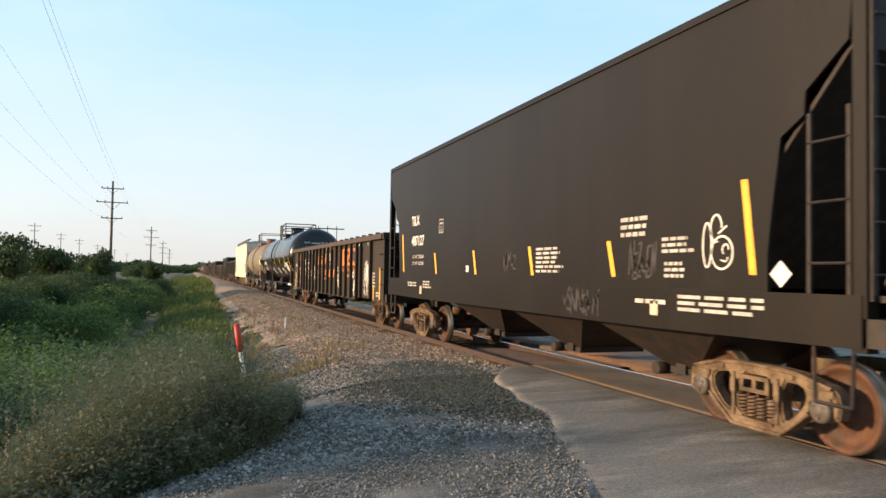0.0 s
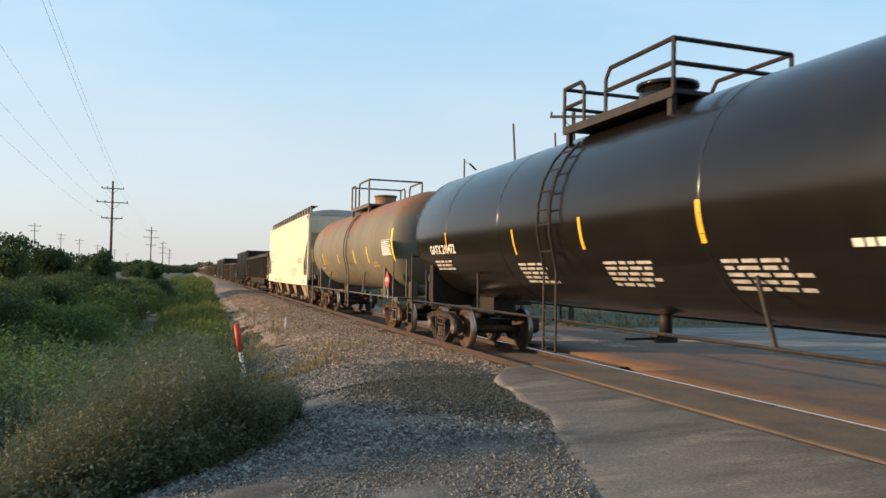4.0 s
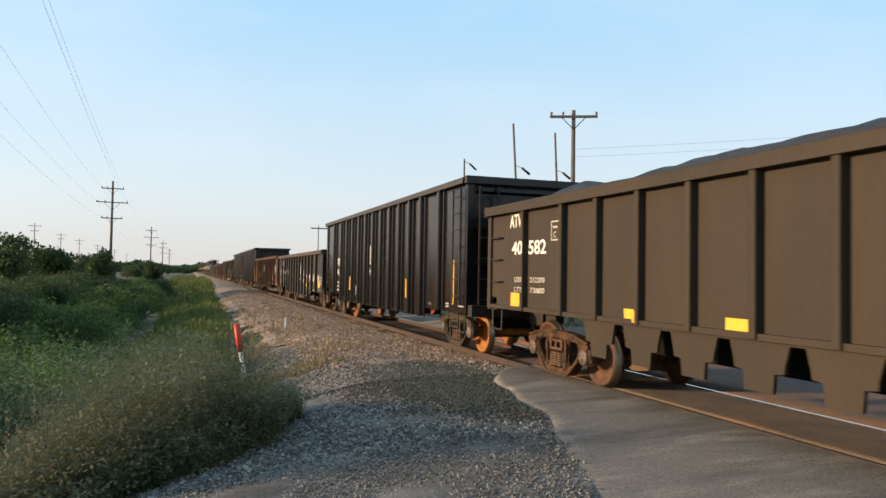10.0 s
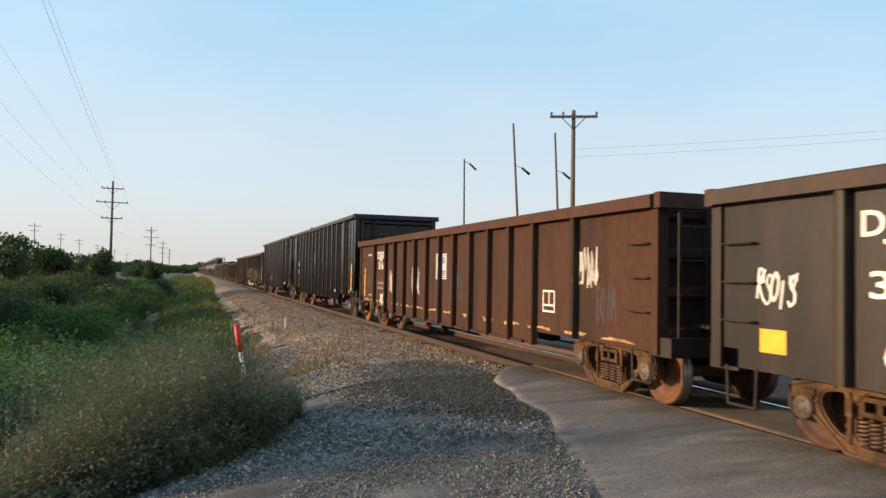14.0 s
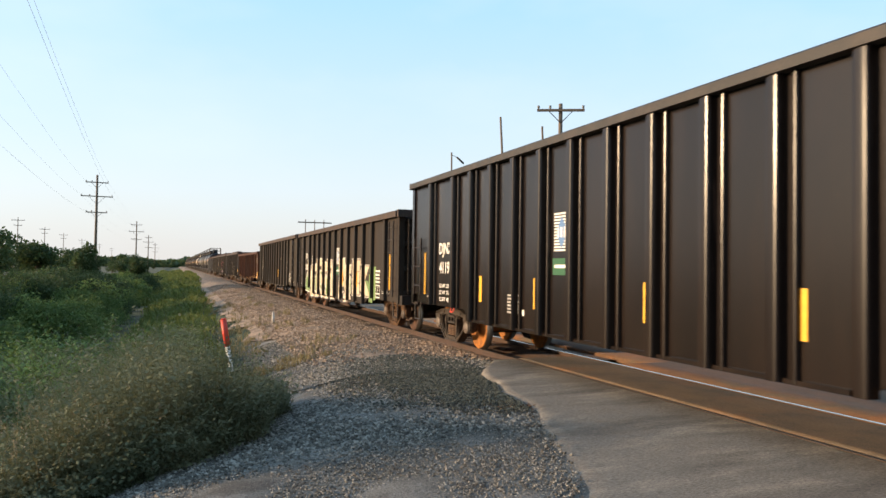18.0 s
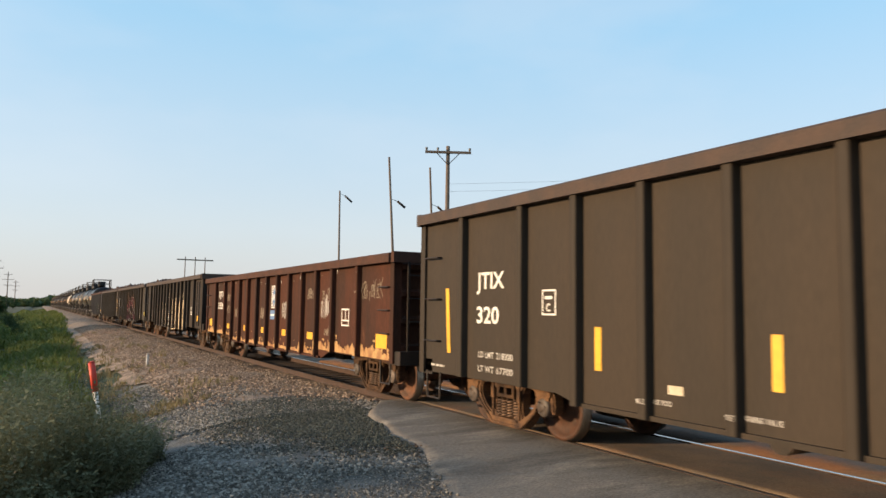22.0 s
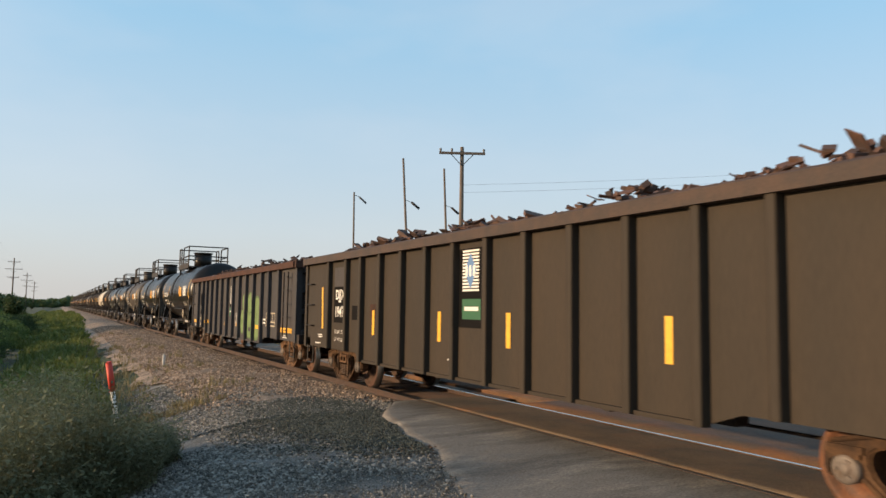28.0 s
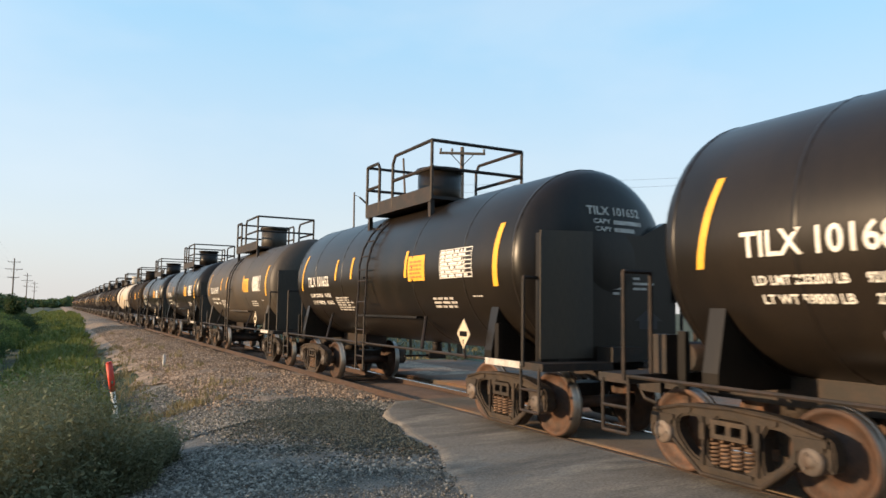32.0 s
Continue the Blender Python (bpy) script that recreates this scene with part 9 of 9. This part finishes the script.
def weed_edge(y):
    """Where the weeds give way to the gravel."""
    return -1.0 + 2.35 * smooth(6.2, 9.4, y) + 0.055 * max(0, y - 9.4) + wob(y, 0.7, 0.30, 3.0)


# bushy weeds beside the gravel: a fine-leaved dull mass along its edge, greener leafy stalks behind
scrub, green = [], []
for _ in range(3300):
    y = 6.9 + 9.6 * r.random() ** 1.15
    d = 2.6 * r.random() ** 1.25
    x = weed_edge(y) - d
    if noise.noise((x * 1.1, y * 0.9, 2.0)) < r.uniform(-0.75, -0.15):
        continue
    tall = (0.62 + 0.80 * smooth(0.0, 0.9, d)) * (0.40 + 0.60 * smooth(6.8, 8.9, y)) * (0.82 + 0.75 * noise.noise((x * 0.9, y * 0.8, 1.0))) * r.uniform(0.7, 1.2) * (1 - 0.72 * smooth(10.2, 12.6, y) * smooth(-0.6, 0.5, x))
    scrub.append((x, y, height(x, y), tall, 0.75, 3, 24, 0.044))
# more weeds left of the view, unseen, added to shade the foreground gravel
for _ in range(1500):
    y = 1.0 + 6.6 * r.random()
    x = -0.25 * y - 0.25 - 3.6 * r.random() ** 0.8
    scrub.append((x, y, height(x, y), 1.05 * (0.85 + 0.6 * noise.noise((x * 0.9, y * 0.8, 1.0))) * r.uniform(0.75, 1.2), 0.75, 3, 22, 0.044))
forbs("bushy_weeds", scrub, M_SCRUB, "dense dull green bushy weeds beside the gravel, with unseen ones shading it", 5)
for _ in range(3600):
    y = 6.6 + 15 * r.random() ** 1.3
    x = weed_edge(y) - 1.0 - (7.0 + 0.45 * y) * r.random() ** 1.2
    if noise.noise((x * 0.7, y * 0.6, 5.0)) < r.uniform(-0.8, 0.0):
        continue
    tall = (0.40 + 0.60 * smooth(6.8, 10.0, y)) * (0.85 + 0.6 * noise.noise((x * 0.6, y * 0.5, 1.0))) * r.uniform(0.75, 1.2)
    green.append((x, y, height(x, y), tall, 0.45, 3, 15, 0.062))
for _ in range(1500):
    y = 14.5 + 13 * r.random() ** 1.2
    x = 1.1 - 4.6 * r.random() - 0.04 * (y - 14)
    if x > 0.05 + 0.03 * (y - 14) and y < 18:
        continue
    green.append((x, y, height(x, y), (0.45 + 0.40 * r.random()) * (1 + 0.7 * noise.noise((x * 0.8, y * 0.5, 7.0))), 0.5, 3, 15, 0.062))
forbs("leafy_weeds", green, M_WEED, "tall leafy green weeds on the verge", 15)
# dry stalks standing out of the weeds nearest the road
dry = []
for _ in range(560):
    y = 5.6 + 5.0 * r.random() ** 1.5
    x = weed_edge(y) - 0.4 - 4.5 * r.random() ** 0.9
    dry.append((x, y, height(x, y), 0.42 + 0.35 * r.random() + 0.10 * (y - 5.6), 0.30, 2, 1, 0.006))
tips = blades("dry_stalks", [(x, y, z, h * 1.15, 0.35, 2, 0.003) for x, y, z, h, *_ in dry], M_DRY, "thin dry brown stalks among the weeds", "weeds", 27, seeds=0.9)
leafy("seed_heads", [(x + 0.012 * math.sin(k * 9), y, z - 0.028 * k) for x, y, z in tips for k in range(6)], M_SEED, 0.030, 8)
tagged(bpy.data.objects["seed_heads"], "pale dry seed heads on the stalks", "weeds", kind="stuff")
# pale flowers caught in the weeds
leafy("pale_blooms", [(x + 0.05 * math.sin(i), y, z + h * 0.93) for i, (x, y, z, h, *_) in enumerate(green[::26])], M_DIMWHITE, 0.055, 10)
tagged(bpy.data.objects["pale_blooms"], "scattered pale blooms among the weeds", "flowers", kind="stuff")
# grass on the bank and in the ditch
plants = []
for _ in range(13000):
    y = 17 + 210 * r.random() ** 2.0
    x = 3.6 - 5.4 * r.random() + wob(y, 0.3, 0.5, 6.0)
    if x > 1.15 + 0.02 * (y - 16) + wob(y, 0.35, 0.5, 8.0) + r.uniform(-0.9, 0.3):
        continue
    plants.append((x, y, height(x, y), (0.26 + 0.34 * r.random()) * (1 + 0.7 * noise.noise((x * 0.9, y * 0.35, 9.0))), 0.9, 4, 0.014 + 0.0003 * y))
blades("bank_grass", plants, M_GRASS, "sunlit yellow-green grass on the bank", "grass", 6)
plants = []
for _ in range(3200):
    y = 60 + 260 * r.random() ** 1.4
    x = 1.9 - 7.0 * r.random()
    plants.append((x, y, height(x, y), 0.40 + 0.4 * r.random(), 0.9, 5, 0.05 + 0.0005 * y))
blades("far_bank_grass", plants, M_GRASS, "tall grass along the far bank", "grass", 26)
plants = []
for _ in range(5200):
    y = 14 + 34 * r.random() ** 1.2
    x = -0.9 - (4 + y * 0.5) * r.random()
    if y > 26 and x > -2.6:
        continue
    plants.append((x, y, height(x, y), (0.55 + 0.60 * r.random()) * (1 + 0.75 * noise.noise((x * 0.55, y * 0.4, 4.0))), 0.6, 2, 13, 0.085 + 0.0012 * y))
forbs("field_weeds", plants, M_FIELD, "tall broad-leaved green weeds of the ditch and field", 7)
plants = []
for _ in range(2600):
    x, y = TRACK + 3.2 + 22 * r.random(), 23.5 + 110 * r.random() ** 1.5
    plants.append((x, y, height(x, y), (0.16 + 0.22 * r.random()) * (0.7 + 0.9 * smooth(30, 70, y)), 0.9, 5, 0.012 + 0.0005 * y))
blades("far_side_weeds", plants, M_DRY, "weeds on the far side of the track", "weeds", 8)

kinds = [bush_kind(100 + i, w, h, n, s, m, lab) for i, (w, h, n, s, m, lab) in enumerate((
    (3.2, 2.3, 5200, 0.115, M_LEAF, "leafy green bush in the ditch"), (4.0, 2.6, 6000, 0.12, M_LEAF, "broad leafy green bush"),
    (2.6, 2.1, 4400, 0.11, M_LEAFDK, "dense dark green bush"), (3.6, 2.4, 5200, 0.12, M_LEAF, "ragged leafy green bush"), (4.6, 2.9, 6400, 0.14, M_LEAFDK, "large dark green bush")))]
trees = [bush_kind(200 + i, w, h, 2600, 0.34, M_LEAFDK, "rounded dark green field tree", "tree", 1.0) for i, (w, h) in enumerate(((5.5, 6.2), (6.5, 5.2), (4.5, 5.6)))]
placed = []
for i in range(190):
    y = 27 + 120 * r.random() ** 1.5
    x = -3.0 - 0.004 * y - (5 + 0.60 * y) * r.random() ** 1.25
    placed.append((x, y, i % 5, 0.45 + 0.50 * r.random()))
for i in range(14):
    placed.append((-3.2 - 0.9 * r.random(), 38 + 5.0 * i, (0, 2, 4)[i % 3], 0.62 + 0.3 * r.random()))
for x, y, k, s in placed[5:]:
    copy_thing(kinds[k], pose(x, y, height(x, y) - 0.1, 0, 0, r.uniform(0, 360)) @ Matrix.Diagonal((s, s, s, 1)))
for b, (x, y, k, s) in zip(kinds, placed):
    b.matrix_basis = pose(x, y, height(x, y) - 0.1)
spots = [(-14.4, 70, 0), (-11.9, 76, 1), (-10.4, 95, 2), (-17.5, 82, 0), (-15.0, 98, 1), (-13.0, 104, 0), (-10.6, 106, 2), (-12.2, 118, 1), (-4.6, 108, 2), (-18.5, 112, 0), (-7.6, 125, 1), (-30, 120, 1), (-22, 150, 0), (-14, 190, 1), (-9, 230, 2), (-40, 160, 0), (-52, 190, 1), (-60, 170, 2), (-30, 210, 2), (-19, 260, 0), (-14, 300, 1), (-9.5, 345, 2), (-6, 420, 0), (-3, 520, 1), (5, 640, 2), (-70, 240, 0), (-45, 260, 1)]
for i, (x, y, k) in enumerate(spots):
    s = 0.62 + 0.25 * r.random()
    m = pose(x, y, height(x, y) - 0.2, 0, 0, 70 * i) @ Matrix.Diagonal((s, s, s, 1))
    if i < 3:
        trees[i].matrix_basis = pose(x, y, height(x, y) - 0.2)
    else:
        copy_thing(trees[k], m)
# far wood along the horizon
pts = []
for _ in range(26000):
    a = r.uniform(-0.45, 0.62)
    d = r.uniform(650, 900)
    top = 5.5 + 3.5 * noise.noise((a * 22, 0.3, 0.0)) + 2.0 * noise.noise((a * 70, 0.3, 2.0))
    pts.append((d * math.sin(a), d * math.cos(a), -1 + (top + 1) * r.random() ** 0.7))
leafy("far_woods", pts, M_LEAFDK, 5.0, 12)
tagged(bpy.data.objects["far_woods"], "low dark woods along the horizon", "woods", kind="stuff")


def stones(name, spots, material, label, seed):
    """Loose crushed stones, each an uneven lump."""
    q = rnd(seed)
    V, F = [], []
    for x, y, z, s in spots:
        k = len(V)
        m = Euler((q.uniform(0, 3), q.uniform(0, 3), q.uniform(0, 3))).to_matrix()
        for p in ((1, 0, 0), (-1, 0, 0), (0, 1, 0), (0, -1, 0), (0, 0, 1), (0, 0, -1)):
            v = m @ (Vector(p) * s * q.uniform(0.6, 1.25))
            V.append((x + v.x, y + v.y, z + v.z * 0.75))
        F += [tuple(k + i for i in t) for t in ((0, 2, 4), (2, 1, 4), (1, 3, 4), (3, 0, 4), (2, 0, 5), (1, 2, 5), (3, 1, 5), (0, 3, 5))]
    me = bpy.data.meshes.new(name)
    me.from_pydata(V, [], F)
    me.materials.append(material)
    return tagged(new(name, me), label, "stones", kind="stuff")


sp = []
while len(sp) < 78000:
    y = 3.6 + 15 * r.random() ** 1.35
    x = -1.5 + 7.2 * r.random()
    if x > min(apron_edge(y) + 0.22 * r.random() ** 3, 5.6) or x < weed_edge(y) - 0.6:
        continue
    coarse = smooth(7.0, 7.9, y - 0.25 * (x - 2.5) + 0.6 * noise.noise((x * 0.8, y * 0.8, 3.0)))
    if noise.noise((x * 0.9, y * 0.9, 8.0)) + 0.35 * coarse < r.uniform(-1.1, 0.30):
        continue
    sp.append((x, y, height(x, y) + 0.022, (0.006 + 0.012 * r.random() ** 2) * (1 - coarse) + (0.009 + 0.030 * r.random() ** 2.2) * coarse))


def patch_left(y):
    return 4.45 - 1.25 * math.sin(math.pi * min(1, max(0, (y - 8.3) / 6.4))) ** 0.7


dk = [(x, y, height(x, y) + 0.060, 0.008 + 0.014 * r.random()) for x, y in ((2.3 + 3.0 * r.random(), 8.3 + 6.6 * r.random()) for _ in range(30000)) if x < apron_edge(y) - 0.02 and x > patch_left(y) + 0.5 * noise.noise((x * 2, y * 2, 1)) - 1.3 * rnd(int(x * 9e5)).random() ** 3]
stones("fine_gravel", dk, M_DARKSTONE, "loose dark fine gravel by the road edge", 23)
stones("loose_gravel", sp, M_STONE, "loose pale crushed stones on the shoulder", 21)
# crumbled edge of the paving, with a few red-brown pieces
stones("edge_crumbs", [(apron_edge(y) + r.gauss(0.02, 0.09), y, -0.085 + 0.012 * r.random(), 0.008 + 0.020 * r.random() ** 2) for y in [4.6 + 8 * r.random() for _ in range(900)]], M_STONE, "crumbled stones along the paving edge", 31)
stones("rusty_crumbs", [(4.35 + r.gauss(0, 0.16), 8.75 + r.gauss(0, 0.10), -0.075 + 0.02 * r.random(), 0.010 + 0.022 * r.random()) for _ in range(70)], M_RUSTBED, "small heap of red-brown stones at the road edge", 32)
sp = [(TRACK - 0.95 - 3.3 * r.random(), 13.4 + 60 * r.random() ** 1.7, 0, 0.014 + 0.030 * r.random() ** 1.5) for _ in range(34000)]
sp = [(x, y, height(x, y) + 0.07, s) for x, y, _, s in sp if y > 15.8 + 1.6 * (4.6 - x) * 0.4 + 2.0 * noise.noise((x * 0.6, y * 0.4, 2.2)) + r.gauss(0, 1.2)]
gs = [(1.0 + 4.9 * r.random(), 12.4 + 9.5 * r.random() ** 1.2, 0.012 + 0.024 * r.random() ** 1.6) for _ in range(46000)]
gs = [(x, y, height(x, y) + 0.05, s) for x, y, s in gs if x > weed_edge(y) - 0.4 + 0.5 * r.random() and x < TRACK - 1.0 - 0.22 * (y - 13) + r.uniform(-0.8, 0.6)]
stones("bank_gravel", gs, M_STONE, "grey crushed stones on the bank below the track", 24)
stones("loose_ballast", sp, M_BALLASTSTONE, "loose tan ballast stones beside the rail", 22)
# ties
for i in range(150):
    tagged(again("tie", shared("tie", lambda bm: box(bm, -1.30, 1.30, -0.11, 0.11, -0.14, 0.035), M_TIE), at=pose(TRACK + 0.02 * math.sin(i * 7.1), 13.6 + i * 0.52, -0.165)), "dark weathered timber tie under the rails", "tie", "ties of the track")

# dry tufts on the bank
plants = []
for _ in range(800):
    y = 16.5 + 40 * r.random() ** 1.6
    x = 1.5 + 2.9 * r.random() + wob(y, 0.4, 0.4, 2.0)
    if noise.noise((x * 0.8, y * 0.5, 6.0)) > r.uniform(-0.1, 0.5) - 0.5 * smooth(3.2, 1.5, x):
        plants.append((x, y, height(x, y) + 0.02, 0.12 + 0.22 * r.random(), 1.0, 9, 0.007 + 0.0002 * y))
blades("dry_grass_tufts", plants, M_DRY, "dry straw-coloured grass tufts on the gravel bank", "grass", 16)

# marker post and small stub
mk = thing("marker_post", "leaning red and white plastic marker post in the weeds", "marker post", m=pose(1.22, 15.9, height(1.22, 15.9) - 0.05, 0, -9.5, 0))
part("base_sleeve", built(lambda bm: rod(bm, (0, 0, 0), (0, 0, 1.02), 0.045, 10)), M_WHITE, mk, "white lower sleeve")
part("top_sleeve", built(lambda bm: (rod(bm, (0, 0, 1.02), (0, 0, 1.58), 0.062, 12), rod(bm, (0, 0, 1.58), (0, 0, 1.61), 0.05, 12))), M_RED, mk, "red upper sleeve")
tagged(part("stub_post", built(lambda bm: (rod(bm, (0, 0, -0.1), (0, 0, 0.42), 0.05, 8), rod(bm, (0, 0, 0.42), (0, 0, 0.46), 0.035, 8))), M_DIMWHITE, at=pose(3.3, 26.5, height(3.3, 26.5))), "short weathered white stub post by the ballast", "post")


# ---- utility poles and lines ----
def utility_pole(x, y, h, arms, label, lean=(0, 0), r0=0.15, turn=0.0, braces=True, strut=None, ins=True, material=None):
    """A timber pole with cross-arms of (height, half length)."""
    z = height(x, y)
    h, arms = h - z, [(a - z, w) for a, w in arms]
    p = thing("utility_pole", label, "utility pole", "utility poles by the track", pose(x, y, z, lean[0], lean[1], turn))
    part("shaft", built(lambda bm: rod(bm, (0, 0, -0.5), (0, 0, h), r0, 10, r2=r0 * 0.65)), material or M_WOOD, p)
    for zz, w in arms:
        part("crossarm", built(lambda bm: box(bm, -w, w, -0.20, -0.09, zz - 0.07, zz + 0.07)), material or M_WOOD, p)
        if ins:
            for k in (-0.94, -0.45, 0.94) if w > 1 else (-0.9, 0.9):
                part("insulator", built(lambda bm: (rod(bm, (k * w, -0.145, zz + 0.07), (k * w, -0.145, zz + 0.22), 0.05, 8), rod(bm, (k * w, -0.145, zz + 0.15), (k * w, -0.145, zz + 0.27), 0.075, 8))), M_WIRE, p)
        if braces:
            for s in (-1, 1):
                part("brace", built(lambda bm: rod(bm, (s * w * 0.5, -0.15, zz - 0.05), (0, -0.12, zz - 0.55 * w), 0.025)), M_STEEL, p)
    if strut:
        za, dx, dz, L = strut
        part("strut_arm", built(lambda bm: rod(bm, (0.0, -0.05, za), (dx, -0.2, za - dz), 0.018)), M_STEEL, p)
        part("strut", built(lambda bm: rod(bm, (dx, -0.2, za - dz), (dx + L, -0.3, za - dz - L * 0.9), 0.07, 8)), M_STEEL, p)
    return p


def pole_x(y):
    return -10.86 - 0.003 * (y - 115) if y > 50 else -4.9


POLE_Y = (-14.0, 115.0, 235.0, 345.0, 470.0)
for i, y in enumerate(POLE_Y):
    utility_pole(pole_x(y), y, 14.4, [(13.3, 1.5), (11.3, 2.1), (9.0, 1.4)], "tall timber pole with three cross-arms", r0=0.22, turn=6)
for i, (x, y, h) in enumerate(((-41, 228, 14), (-43, 285, 14), (-44, 338, 14), (-45, 410, 14), (-45, 500, 14), (-47, 620, 14))):
    utility_pole(x, y, h, [(h - 0.8, 1.6), (h - 2.2, 1.0)], "distant timber pole beyond the bushes", turn=8, braces=False)
utility_pole(20.6, 36.9, 11.3, [(10.9, 1.35)], "weathered timber pole with a single cross-arm", r0=0.17, turn=-25)
utility_pole(17.75, 37.4, 10.35, [], "thin leaning timber pole with a strut", lean=(0, -3.6), r0=0.09, strut=(8.9, 0.32, 0.15, 0.42))
utility_pole(20.65, 38.2, 10.2, [], "thin leaning timber pole with a strut", lean=(0, -2.8), r0=0.09, strut=(8.9, 0.32, 0.15, 0.42))
utility_pole(18.5, 48.7, 10.05, [], "thin timber pole with a strut", lean=(0, -0.6), r0=0.09, strut=(10.8, 0.32, 0.15, 0.5))
for x, y in ((33.8, 190),):
    for k in (-2.4, 0, 2.4):
        utility_pole(x + k, y, 13.9 + 0.025 * (y - 190), [], "distant bare timber transmission pole", r0=0.16, ins=False)
    tagged(part("transmission_arm", built(lambda bm: box(bm, x - 4.4, x + 4.4, y - 0.1, y + 0.1, 13.0 + 0.025 * (y - 190), 13.3 + 0.025 * (y - 190))), M_WOOD), "long timber arm across the transmission poles", "cross-arm")


def line(name, pts, r, label):
    """A sagging wire through points."""
    bm = bmesh.new()
    out = []
    for p, q in zip(pts, pts[1:]):
        n = 18
        for i in range(n + 1 if q == pts[-1] else n):
            t = i / n
            v = Vector(p).lerp(Vector(q), t)
            v.z -= 0.9 * 4 * t * (1 - t) * (v - v + Vector(q) - Vector(p)).length / 100
            out.append(v)
    rings = [[bm.verts.new(v + Vector(o) * r) for o in ((-1, 0, 0), (0, 0, 1), (1, 0, 0), (0, 0, -1))] for v in out]
    for p, q in zip(rings, rings[1:]):
        for i in range(4):
            bm.faces.new((p[i], p[(i + 1) % 4], q[(i + 1) % 4], q[i]))
    return tagged(part(name, bm, M_WIRE), label, "wire", "wires of the pole line")


for dx, z in ((-1.45, 13.2), (1.45, 13.2), (-2.0, 11.2), (2.0, 11.2), (-1.3, 8.9)):
    line("overhead_wire", [(pole_x(y) + dx, y, z + 0.2) for y in POLE_Y], 0.0065, "thin overhead wire of the pole line")
for dz in (0.0, 0.45):
    line("overhead_wire", [(20.6, 36.9, 8.6 + dz), (52.0, 22.0, 11.3 + dz)], 0.006, "faint overhead wire beyond the train")
utility_pole(52.0, 22.0, 11.3, [(10.9, 1.35)], "weathered timber pole with a single cross-arm", r0=0.17, turn=-60)


# ---- motion ----
def gone(t):
    """Metres that the train has rolled by t seconds."""
    u = (t - 16) / 16
    return 10.472 * t + 16 * (0.003 * (u * u - 1) - 0.025 * (u ** 3 + 1))


def motions():
    for car in MOVING:
        y = car.location.y
        walk(car, [(t, pose(TRACK, y - gone(t), 0)) for t in range(0, 33, 4)])
    for w in SPINNING:
        x, y, z = w.location
        walk(w, [(i / 15, pose(x, y, z) @ Matrix.Rotation(gone(i / 15) / WHEEL_R, 4, "X")) for i in range(481)])


motions()
